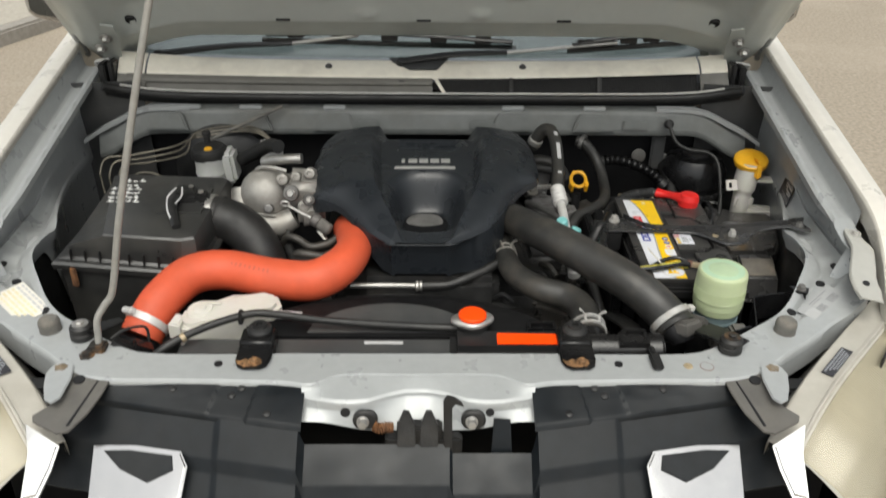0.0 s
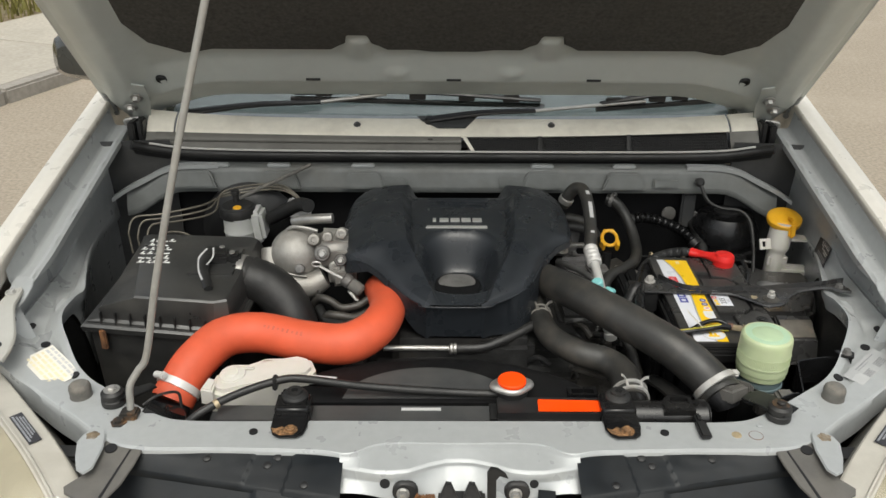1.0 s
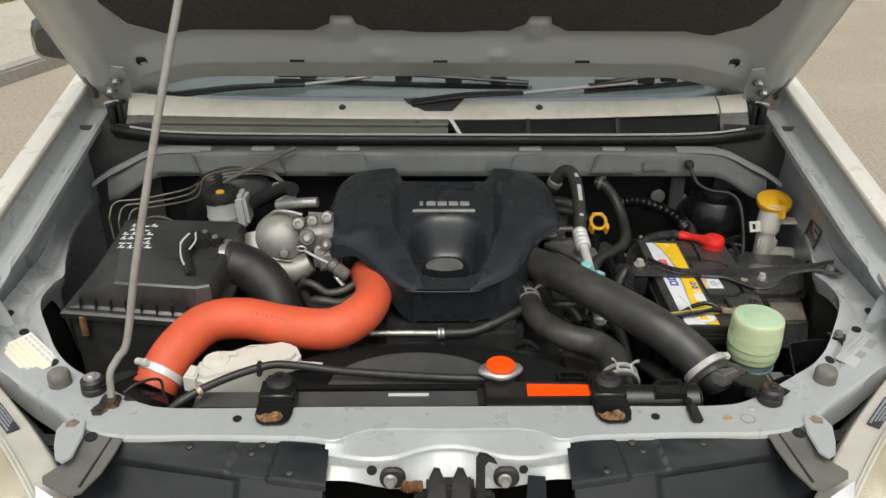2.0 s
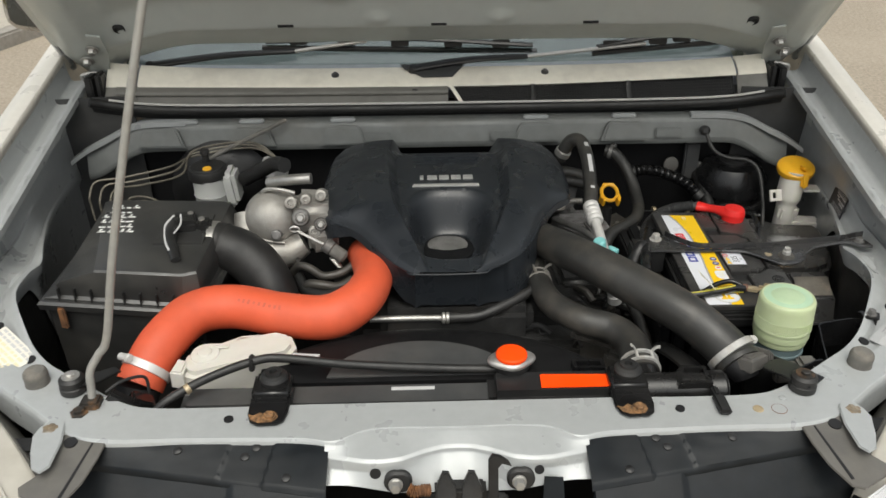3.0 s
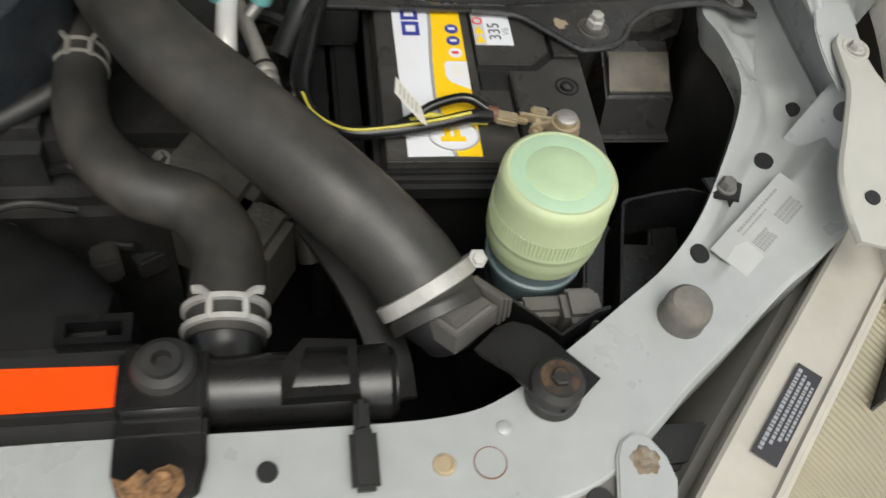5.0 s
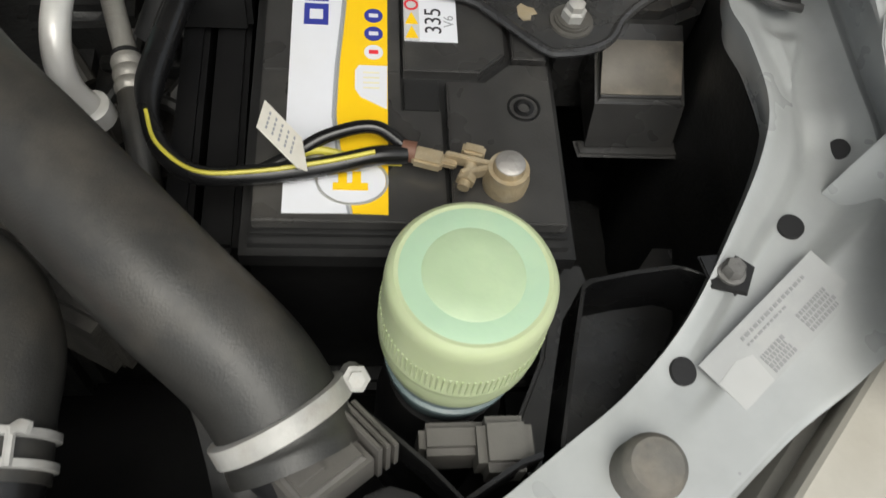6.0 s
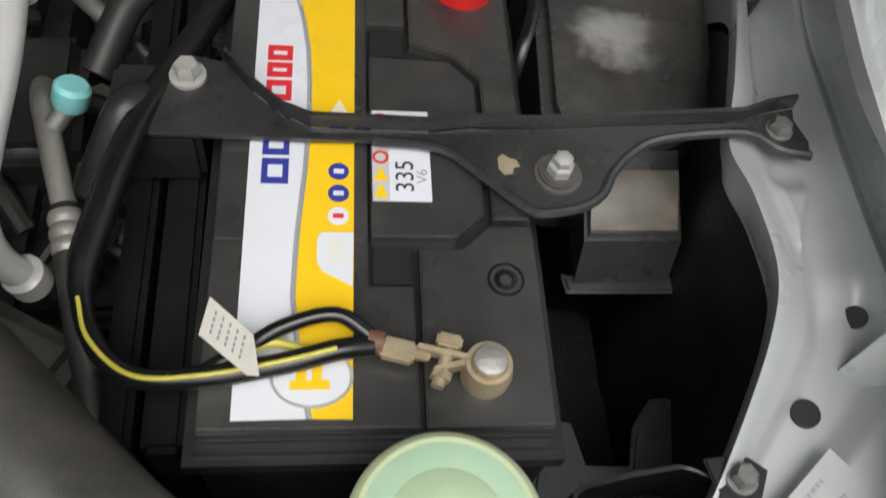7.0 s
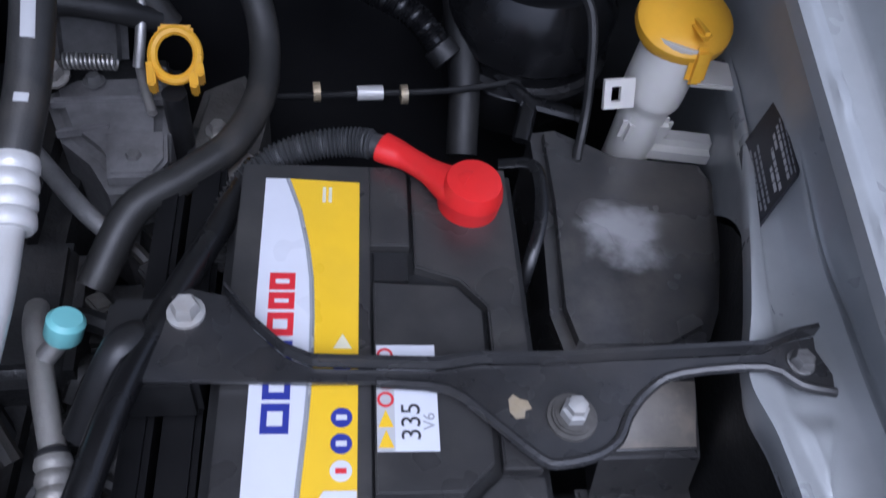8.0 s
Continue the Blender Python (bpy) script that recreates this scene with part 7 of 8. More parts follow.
line = [Vector(p) for p in ((0.574, 0.112, 0.972), (0.587, 0.165, 0.975), (0.597, 0.204, 0.979), (0.602, 0.2075, 0.979), (0.628, 0.212, 0.981), (0.654, 0.215, 0.982), (0.660, 0.213, 0.983), (0.686, 0.198, 0.990))]
grid(bm, lambda u, v: line[round(u * (len(line) - 1))] - Vector((0, 0, 0.05 * v)), len(line) - 1, 3, 0.003, (0.6, -0.8, 0))
part("strip", bm, "black_gloss", brack)
bm = B()
prism(bm, [(0.666, 0.193), (0.686, 0.188), (0.695, 0.206), (0.684, 0.215), (0.662, 0.213)], 0.994, 0.997, 0.001)
part("foot", bm, "black_gloss", brack)
bm = B()
bolt(bm, (0.679, 0.202, 0.997), 0.0068, 0.007, washer=1.25)
part("bolt", bm, "alu_dirty", brack)

# pale sticker on the inner wing, with lines of print
wing_lab = Matrix.Translation((0.703, 0.171, 0.9905)) @ Euler((radians(4), radians(-8), radians(40))).to_matrix().to_4x4()
bm = B()
prism(bm, [(-0.051, -0.018), (0.050, -0.018), (0.050, 0.0165), (-0.051, 0.0165)], 0, 0.0005, 0, place=wing_lab)
ws1 = solo("maker_sticker", bm, "label_faded", "white sticker with grey print on the inner wing", "sticker")
rs = random.Random(8)
for y, h, a, b in ((0.0085, 0.0022, -0.022, 0.034), (0.0045, 0.0014, -0.022, 0.010)):
    bm = B()
    x = a
    while x < b:
        w = rs.uniform(0.0014, 0.0034)
        prism(bm, [(x, y), (x + w, y), (x + w, y + h), (x, y + h)], 0.0006, 0.0009, 0, place=wing_lab)
        x += w + 0.0013
    part("print", bm, "ink_faint", ws1)
for x0, x1, y0, y1 in ((0.012, 0.036, -0.015, -0.001), (-0.022, -0.004, -0.0155, -0.003)):
    for row in range(4):
        bm = B()
        y = y0 + (y1 - y0) * row / 4
        x = x0
        while x < x1:
            w = rs.uniform(0.0008, 0.0022)
            prism(bm, [(x, y), (x + w, y), (x + w, y + 0.0026), (x, y + 0.0026)], 0.0006, 0.0009, 0, place=wing_lab)
            x += w + 0.0010
        part("print", bm, "ink_faint", ws1)
bm = B()
prism(bm, [(-0.0505, -0.0175), (-0.026, -0.0175), (-0.024, 0.0), (-0.034, 0.004), (-0.0505, 0.002)], 0.0005, 0.0008, 0, place=wing_lab)
part("torn_layer", bm, "label_pale", ws1, "paler torn paper layer")
lab2 = Matrix.Translation((-0.690, 0.166, 0.9885)) @ Euler((radians(4), radians(8), radians(-42))).to_matrix().to_4x4()
bm = B()
prism(bm, [(-0.05, -0.028), (0.05, -0.028), (0.05, 0.028), (-0.05, 0.028)], 0, 0.0006, 0, place=lab2)
ws2 = solo("service_sticker", bm, "tan_tag", "faded cream and lilac sticker on the inner wing", "sticker")
for k in range(6):
    bm = B()
    y = -0.022 + 0.0085 * k
    x = -0.044
    while x < 0.04:
        w = rs.uniform(0.006, 0.016)
        prism(bm, [(x, y), (x + w, y), (x + w, y + 0.0045), (x, y + 0.0045)], 0.0006, 0.0009, 0, place=lab2)
        x += w + 0.003
    part("print", bm, "label_grey" if k > 3 else "yellowed", ws2)

# dark emission plate on the inner wing wall, with lines of print along it
along, up = Vector((0.0145, 0.081, -0.0025)), Vector((0.0205, 0.019, 0.0425))
nrm = along.cross(up).normalized()
nrm = nrm if nrm.x < 0 else -nrm
plate_m = Matrix.Translation(Vector((0.784, 0.575, 1.0125))) @ Matrix((along, up, nrm)).transposed().to_4x4()
bm = B()
prism(bm, [(-0.5, -0.48), (-0.47, -0.5), (0.46, -0.5), (0.5, -0.44), (0.5, 0.46), (0.46, 0.5), (-0.46, 0.5), (-0.5, 0.46)], -0.0012, 0.0010, 0, place=plate_m)
ep = solo("warning_plate", bm, "ink_black", "black warning label with pale print on the wing wall", "label")
rs = random.Random(21)
for v0, h, a, b, ink in ((-0.44, 0.035, -0.45, 0.30, "ink_faint"), (-0.36, 0.035, -0.45, 0.34, "ink_faint"), (-0.28, 0.035, -0.40, 0.34, "ink_faint"), (-0.20, 0.035, -0.45, 0.25, "ink_faint"), (-0.12, 0.035, -0.42, 0.28, "ink_faint"),
                          (0.03, 0.05, -0.40, -0.12, "label_grey"), (0.12, 0.05, -0.44, 0.05, "label_grey"), (0.21, 0.045, -0.02, 0.16, "label_grey"), (0.30, 0.045, -0.44, 0.22, "label_grey"), (0.38, 0.03, -0.44, 0.25, "ink_grey"), (0.455, 0.014, -0.47, 0.46, "ink_grey")):
    bm = B()
    x = a
    while x < b:
        w = rs.uniform(0.03, 0.11)
        prism(bm, [(x, v0), (min(x + w, b), v0), (min(x + w, b), v0 + h), (x, v0 + h)], 0.0010, 0.0013, 0, place=plate_m)
        x += w + 0.022
    part("print", bm, ink, ep)

# ---- reservoirs ----
GX0, GY0 = 0.521, 0.172
res = thing("fluid_reservoir", (GX0, GY0, 0.93), "smoky reservoir with a large pale green cap", "reservoir")
bm = B()
lathe(bm, (GX0, GY0, 0.93), [(0.030, 0), (0.034, 0.01), (0.0362, 0.030), (0.0385, 0.0305), (0.0385, 0.034), (0.0365, 0.035), (0.0370, 0.055), (0, 0.055)], (0, 0, 1), 36)
part("cup", bm, "green_cup", res, "smoky blue cup")
bm = B()
lathe(bm, (GX0, GY0, 0.966), [(0.037, 0.012), (0.0395, 0.0125), (0.0405, 0.015), (0.0405, 0.022), (0.0422, 0.0235), (0.0428, 0.027), (0.0424, 0.033), (0.0424, 0.036), (0.0435, 0.0385), (0.0435, 0.041), (0.0428, 0.043), (0.0424, 0.078), (0.0418, 0.085), (0.0403, 0.088), (0.038, 0.0895), (0.033, 0.0888)], (0, 0, 1), 120, None)
cap_g = part("cap", bm, "green_cap", res, "pale green plastic cap")
bm = B()
lathe(bm, (GX0, GY0, 1.0548), [(0.0368, -0.002), (0.0368, 0.0), (0.0355, 0.0006), (0.0225, 0.0)], (0, 0, 1), 60)
part("cap_disc", bm, "green_top", cap_g, "teal tinted ring")
bm = B()
lathe(bm, (GX0, GY0, 1.0546), [(0.0255, 0), (0.024, 0.0010), (0.012, 0.0013), (0, 0.0013)], (0, 0, 1), 48)
part("cap_centre", bm, "green_mid", cap_g, "sea green centre")
bm = B()
for k in range(90):
    a = 2 * math.pi * k / 90
    c, s = math.cos(a), math.sin(a)
    tube(bm, [(GX0 + c * 0.0426, GY0 + s * 0.0426, 1.006), (GX0 + c * 0.0428, GY0 + s * 0.0428, 1.024)], 0.0007, 4, smooth=False)
part("knurl", bm, "green_cap", cap_g, "fine ribs")
bm = B()
rim = [Vector(p) for p in ((0.470, 0.129, 0.985), (0.488, 0.113, 0.985), (0.503, 0.099, 0.985), (0.519, 0.081, 0.986), (0.535, 0.091, 0.985), (0.550, 0.100, 0.984), (0.562, 0.104, 0.982))]
grid(bm, lambda u, v: rim[round(u * 6)] + Vector((0, 0, -0.028 * v)), 6, 3, 0.0028, (0, 1, 0))
part("carrier", bm, "black_gloss", res, "black steel carrier")
bm = B()
box(bm, 0.53, 0.56, 0.10, 0.13, 0.945, 0.975, 0.005)
box(bm, 0.50, 0.54, 0.112, 0.13, 0.93, 0.965, 0.004)
part("connector", bm, "corner", res, "milky plastic connector")
bm = B()
lathe(bm, (GX0, GY0, 0.74), [(0.034, 0), (0.04, 0.02), (0.04, 0.15), (0.034, 0.19), (0, 0.19)], (0, 0, 1), 28)
part("filter_body", bm, "black", res)

# coolant expansion bottle under the orange hose
bottle = thing("expansion_bottle", (-0.33, 0.15, 0.9), "milky white expansion bottle behind the radiator", "expansion bottle")
bm = B()
prism(bm, [(-0.405, 0.114), (-0.39, 0.107), (-0.30, 0.122), (-0.250, 0.136), (-0.240, 0.16), (-0.252, 0.190), (-0.275, 0.200), (-0.33, 0.192), (-0.39, 0.182), (-0.412, 0.168), (-0.415, 0.13)], 0.89, 0.978, 0.008, seg=4)
for v in bm.verts:
    if v.co.z > 0.95:
        v.co.z += 0.016 * smooth01((v.co.x + 0.40) / 0.12)
part("body", bm, "white_plastic", bottle, "", 60)
bm = B()
lathe(bm, (-0.380, 0.156, 0.970), [(0.0225, 0), (0.0225, 0.012), (0.021, 0.0145), (0.012, 0.0155), (0.010, 0.018), (0, 0.0185)], (-0.05, -0.1, 1), 32)
box(bm, -0.378, -0.345, 0.163, 0.174, 0.984, 0.989, 0.002)
part("cap", bm, "white_plastic", bottle, "white push-on cap")
bm = B()
prism(bm, [(-0.25, 0.132), (-0.206, 0.130), (-0.203, 0.146), (-0.25, 0.152)], 0.978, 0.983, 0.001, [[(-0.232, 0.136), (-0.211, 0.135), (-0.209, 0.142), (-0.232, 0.145)]])
part("lug", bm, "label_grey", bottle, "milky fixing lug")
bm = B()
prism(bm, [(-0.425, 0.112), (-0.404, 0.106), (-0.404, 0.14), (-0.420, 0.146)], 0.95, 0.982, 0.003)
part("side_lug", bm, "white_plastic", bottle)

# washer filler neck
wash = thing("washer_filler", (0.725, 0.67, 0.92), "white washer filler neck with a yellow cap", "washer filler")
bm = B()
tube(bm, [(0.738, 0.697, 0.86), (0.737, 0.693, 0.905), (0.736, 0.690, 0.94), (0.738, 0.692, 0.975), (0.743, 0.697, 1.012), (0.745, 0.70, 1.026)], 0.024, 24, 8, radii=lambda t: 0.0225 + 0.006 * smooth01((t - 0.50) / 0.08) + 0.004 * smooth01((t - 0.82) / 0.15), flat=0.88)
box(bm, 0.716, 0.760, 0.672, 0.684, 0.925, 0.955, 0.005, turned(6))
part("neck", bm, "white_plastic", wash)
bm = B()
lathe(bm, (0.748, 0.706, 1.026), [(0.036, -0.003), (0.0385, 0.003), (0.038, 0.010), (0.034, 0.014), (0.02, 0.016), (0.0, 0.017)], (-0.05, -0.25, 1), 32)
wc = part("cap", bm, "yellow", wash, "yellow flip cap")
bm = B()
box(bm, 0.746, 0.762, 0.663, 0.672, 1.003, 1.036, 0.004, turned(-10))
box(bm, 0.748, 0.758, 0.668, 0.700, 1.0375, 1.0445, 0.003, turned(-14))
part("cap_tab", bm, "yellow", wc)
bm = B()
prism(bm, [(0.752, 0.714), (0.775, 0.712), (0.808, 0.702), (0.824, 0.692), (0.828, 0.676), (0.815, 0.668), (0.790, 0.674), (0.768, 0.676), (0.752, 0.676)], 0.988, 0.993, 0.002)
part("ear", bm, "white_plastic", wash)
bm = B()
bolt(bm, (0.814, 0.681, 0.993), 0.007, 0.006, (0, -0.2, 1))
part("bolt", bm, "black", wash)
bm = B()
prism(bm, [(-0.014, -0.012), (0.012, -0.012), (0.012, 0.012), (-0.014, 0.012)], -0.002, 0.002, 0.0008, [[(-0.008, -0.006), (0.0, -0.006), (0.0, 0.006), (-0.008, 0.006)]], pose(0.702, 0.672, 0.985, 62, 0, 8))
part("side_lug", bm, "white_plastic", wash)
bm = B()
box(bm, 0.722, 0.812, 0.672, 0.700, 0.900, 0.926, 0.008, turned(0, 3, -4))
part("tank_shoulder", bm, "white_plastic", wash)
bm = B()
tube(bm, [(0.575, 0.80, 1.085), (0.59, 0.77, 1.05), (0.62, 0.76, 1.035), (0.662, 0.755, 1.03), (0.685, 0.74, 1.01), (0.688, 0.70, 0.96), (0.68, 0.66, 0.92)], 0.0042, 8, 10)
lathe(bm, (0.575, 0.802, 1.082), [(0.011, 0), (0.011, 0.008), (0.006, 0.012), (0, 0.012)], (0, -0.9, 0.3), 14)
solo("washer_hose", bm, "rubber", "thin black washer hose from a bulkhead grommet", "hose")

# oil dipstick with a yellow loop
dip = thing("dipstick", (0.36, 0.69, 0.9), "yellow plastic loop of a transmission dipstick", "dipstick")
bm = B()
tube(bm, [(0.352, 0.69, 0.84), (0.352, 0.69, 0.955)], 0.010, 12, smooth=False)
part("tube", bm, "black", dip)
bm = B()
ring = [(0.356 + 0.017 * math.cos(a), 0.700 + 0.016 * math.sin(a), 0.985 + 0.011 * math.sin(a)) for a in (2 * math.pi * k / 18 for k in range(19))]
tube(bm, ring, 0.0040, 8, 3)
box(bm, 0.343, 0.369, 0.713, 0.720, 0.992, 0.999, 0.002, turned(35))
for x, y in ((0.338, 0.692), (0.374, 0.692), (0.340, 0.681), (0.371, 0.680)):
    box(bm, x - 0.0032, x + 0.0032, y - 0.006, y + 0.006, 0.964, 0.984, 0.0015, turned(25, 0, 8))
part("loop", bm, "yellow", dip)

# air-conditioning pipes
ac = thing("air_conditioning_pipe", (0.27, 0.55, 0.95), "air-conditioning hose with a white crimped end", "pipe")
bm = B()
tube(bm, [(0.247, 0.712, 1.060), (0.255, 0.705, 1.085), (0.268, 0.698, 1.106), (0.284, 0.680, 1.108), (0.291, 0.640, 1.085), (0.290, 0.59, 1.054), (0.2845, 0.545, 1.030)], 0.0135, 16, 10)
part("hose", bm, "hose", ac)
bm = B()
lathe(bm, (0.252, 0.707, 1.076), [(0.013, -0.008), (0.0165, -0.006), (0.0165, 0.005), (0.013, 0.007)], (0.35, -0.25, 0.9), 18)
part("collar", bm, "steel", ac)
bm = B()
prof = []
for k in range(4):
    prof += [(0.0148, 0.012 * k), (0.0154, 0.012 * k + 0.003), (0.0154, 0.012 * k + 0.008), (0.0135, 0.012 * k + 0.0105)]
lathe(bm, (0.2845, 0.548, 1.031), prof, (0.06, -0.95, -0.28), 22)
part("crimp", bm, "white_fit", ac, "white crimped sleeve")
bm = B()
tube(bm, [(0.287, 0.505, 1.018), (0.288, 0.46, 1.010), (0.2865, 0.40, 1.003), (0.286, 0.372, 0.996), (0.2865, 0.357, 0.980), (0.290, 0.352, 0.962), (0.297, 0.351, 0.948)], 0.0092, 14, 8)
lathe(bm, (0.300, 0.352, 0.935), [(0.0125, 0), (0.0125, 0.014), (0.009, 0.016), (0, 0.016)], (-0.15, -0.1, 1), 20)
part("end", bm, "white_fit", ac, "white aluminium tube end")
bm = B()
lathe(bm, (0.281, 0.418, 1.008), [(0.0105, 0), (0.0115, 0.003), (0.0115, 0.016), (0.009, 0.019), (0, 0.019)], (-0.25, -0.1, 1), 20)
part("valve_cap", bm, "blue_cap", ac, "turquoise valve cap")
ac2 = thing("charging_pipe", (0.31, 0.45, 0.93), "thin aluminium pipe with a turquoise valve cap", "pipe")
bm = B()
tube(bm, [(0.284, 0.50, 0.940), (0.290, 0.478, 0.952), (0.297, 0.455, 0.953), (0.306, 0.425, 0.951), (0.3145, 0.398, 0.948)], 0.0078, 12, 8)
part("pipe", bm, "alu", ac2)
bm = B()
tube(bm, [(0.298, 0.452, 0.952), (0.312, 0.462, 0.966)], 0.0068, 12, smooth=False)
part("valve", bm, "steel", ac2)
bm = B()
lathe(bm, (0.3125, 0.463, 0.966), [(0.0105, 0), (0.0115, 0.002), (0.0115, 0.014), (0.009, 0.017), (0, 0.017)], (0.35, 0.25, 1), 20)
part("valve_cap", bm, "blue_cap", ac2, "turquoise valve cap")
bm = B()
prof = []
for k in range(3):
    prof += [(0.0100, 0.0095 * k), (0.0108, 0.0095 * k + 0.003), (0.0108, 0.0095 * k + 0.006), (0.0092, 0.0095 * k + 0.0085)]
lathe(bm, (0.3155, 0.393, 0.9475), prof, (0.2, -0.97, -0.15), 18)
part("crimp", bm, "alu", ac2, "pale crimped sleeve")
bm = B()
lathe(bm, (0.3145, 0.397, 0.948), [(0.0076, 0), (0.0098, 0.0005), (0.0098, 0.0035), (0.0076, 0.004)], (0.2, -0.97, -0.15), 18)
part("seal_ring", bm, "dash", ac2, "black rubber ring")
bm = B()
tube(bm, [(0.321, 0.366, 0.943), (0.329, 0.33, 0.935), (0.34, 0.28, 0.91), (0.35, 0.24, 0.86)], 0.0098, 12, 8)
part("hose", bm, "hose", ac2)

line = spline([(0.268, 0.698, 1.106), (0.284, 0.680, 1.108), (0.291, 0.640, 1.085), (0.290, 0.59, 1.054), (0.2845, 0.545, 1.030)], 10)
for a, c in ((13, 15), (19, 26), (32, 33)):
    bm = B()
    grid(bm, lambda u, v: line[a].lerp(line[c], u) + Vector((math.sin(radians(-8 + 34 * v)), -0.45 * math.cos(radians(-8 + 34 * v)), 0.89 * math.cos(radians(-8 + 34 * v)))) * 0.0142, 6, 4, 0.0006)
    part("hose_label", bm, "label_grey", ac, "pale printed band on the hose")
bm = B()
box(bm, 0.238, 0.30, 0.768, 0.81, 0.90, 0.985, 0.010, turned(0, 8, 12), 3)
part("bracket", bm, "cast_grey", engine, "pale alloy bracket")

# heater hoses and cables behind the battery
hoses = [
    ("heater_hose", [(0.362, 0.80, 1.040), (0.380, 0.792, 1.036), (0.402, 0.782, 1.012), (0.417, 0.755, 0.982), (0.421, 0.72, 0.962), (0.417, 0.683, 0.955), (0.400, 0.637, 0.955), (0.370, 0.606, 0.953), (0.335, 0.577, 0.948), (0.31, 0.53, 0.92)], 0.0125, "hose", "black heater hose bending towards the bulkhead"),
    ("heater_hose", [(0.586, 0.86, 0.965), (0.588, 0.81, 0.955), (0.592, 0.75, 0.92), (0.59, 0.70, 0.88)], 0.014, "rubber", "black hose rising to the bulkhead"),
    ("wiring_conduit", [(0.418, 0.80, 0.985), (0.455, 0.805, 0.990), (0.50, 0.80, 0.982), (0.545, 0.785, 0.965), (0.575, 0.76, 0.94)], 0.012, "black_gloss", "black corrugated wiring conduit"),
    ("earth_strap", [(0.235, 0.66, 0.945), (0.27, 0.615, 0.95), (0.30, 0.58, 0.945), (0.325, 0.56, 0.935)], 0.007, "alu_dirty", "dull metal pipe across the castings"),
]
for name, pts, r, m, lb in hoses:
    bm = B()
    tube(bm, pts, r, 14, 24 if m == "black_gloss" else 8, radii=(lambda t, r=r: r + 0.0012 * math.sin(t * 260)) if m == "black_gloss" else None)
    if name == "heater_hose" or name == "wiring_conduit":
        run = thing(name, pts[0], lb, "hose" if "hose" in name else "pipe")
        part("tube", bm, m, run)
        for a, c in ((pts[0], pts[1]), (pts[-1], pts[-2]))[:2 if m == "black_gloss" else 1]:
            ax = (Vector(c) - Vector(a)).normalized()
            if m == "black_gloss":
                bm = B()
                lathe(bm, Vector(a) + ax * 0.006, [(r, -0.008), (r + 0.0025, -0.007), (r + 0.0025, 0.007), (r, 0.008)], ax, 18)
                part("tape", bm, "rubber", run, "wound black tape")
            else:
                worm_clamp(run, Vector(a) + ax * 0.012, ax, r + 0.0006, 0.009, 1.2, material="alu_dirty")
    else:
        solo(name, bm, m, lb, "hose" if "hose" in name else "pipe")
cabl = thing("gear_cable", (0.5, 0.72, 0.9), "thin gear cable with a zinc adjuster", "cable")
bm = B()
tube(bm, [(0.42, 0.715, 0.93), (0.50, 0.722, 0.93), (0.58, 0.73, 0.93), (0.66, 0.75, 0.93)], 0.0028, 8)
part("cable", bm, "black", cabl)
for x, r, w, m in ((0.462, 0.0085, 0.006, "brass"), (0.536, 0.0085, 0.006, "brass"), (0.507, 0.0065, 0.022, "white_fit")):
    bm = B()
    lathe(bm, (x - w / 2, 0.7225, 0.93), [(0, 0), (r, 0), (r, w), (0, w)], (1, 0.08, 0), 10)
    part("nut", bm, m, cabl, "metal adjuster")
bm = B()
for p, q in (((0.62, 0.762, 0.93), (0.647, 0.72, 0.925)), ((0.647, 0.722, 0.925), (0.636, 0.685, 0.915)), ((0.64, 0.725, 0.925), (0.70, 0.71, 0.92))):
    tube(bm, [p, q], 0.008, 8, smooth=False, flat=0.6)
solo("wiring_loom", bm, "black_gloss", "black taped wiring loom behind the plastic box", "wiring")
sb = thing("booster_drum", (0.66, 0.82, 0.9), "dark blower housing against the bulkhead", "housing")
bm = B()
lathe(bm, (0.655, 0.815, 0.86), [(0.07, 0), (0.078, 0.03), (0.078, 0.05), (0.074, 0.055), (0.074, 0.075), (0.078, 0.08), (0.078, 0.11), (0.06, 0.14), (0, 0.142)], (0, 0, 1), 36)
part("drum", bm, "black_gloss", sb)
bm = B()
lathe(bm, (0.655, 0.815, 0.912), [(0.0745, 0), (0.080, 0.002), (0.080, 0.010), (0.0745, 0.012)], (0, 0, 1), 36)
part("band", bm, "strap_black", sb, "dull raised band")
bm = B()
lathe(bm, (0.655, 0.815, 1.0), [(0.03, 0), (0.03, 0.006), (0.024, 0.009), (0, 0.009)], (0, 0, 1), 24)
part("boss", bm, "black", sb)
bm = B()
lathe(bm, (0.525, 0.845, 0.985), [(0.017, 0), (0.017, 0.004), (0.012, 0.006), (0, 0.007)], (0, -1, 0.1), 24)
solo("bulkhead_plug", bm, "corner", "grey round plug in the dark bulkhead", "plug")
bm = B()
box(bm, 0.552, 0.585, 0.835, 0.85, 0.95, 1.04, 0.004)
solo("bulkhead_bracket", bm, "grey_plastic", "grey bracket on the bulkhead", "bracket")

# ---- the driver's-side half: air filter, throttle, brake reservoir ----
AB = [(-0.672, 0.290), (-0.43, 0.252), (-0.405, 0.262), (-0.385, 0.53), (-0.40, 0.548), (-0.645, 0.568), (-0.662, 0.555)]
airbox = thing("air_filter_box", (-0.53, 0.4, 0.75), "black plastic air filter box with white marker writing", "air filter box")
bm = B()


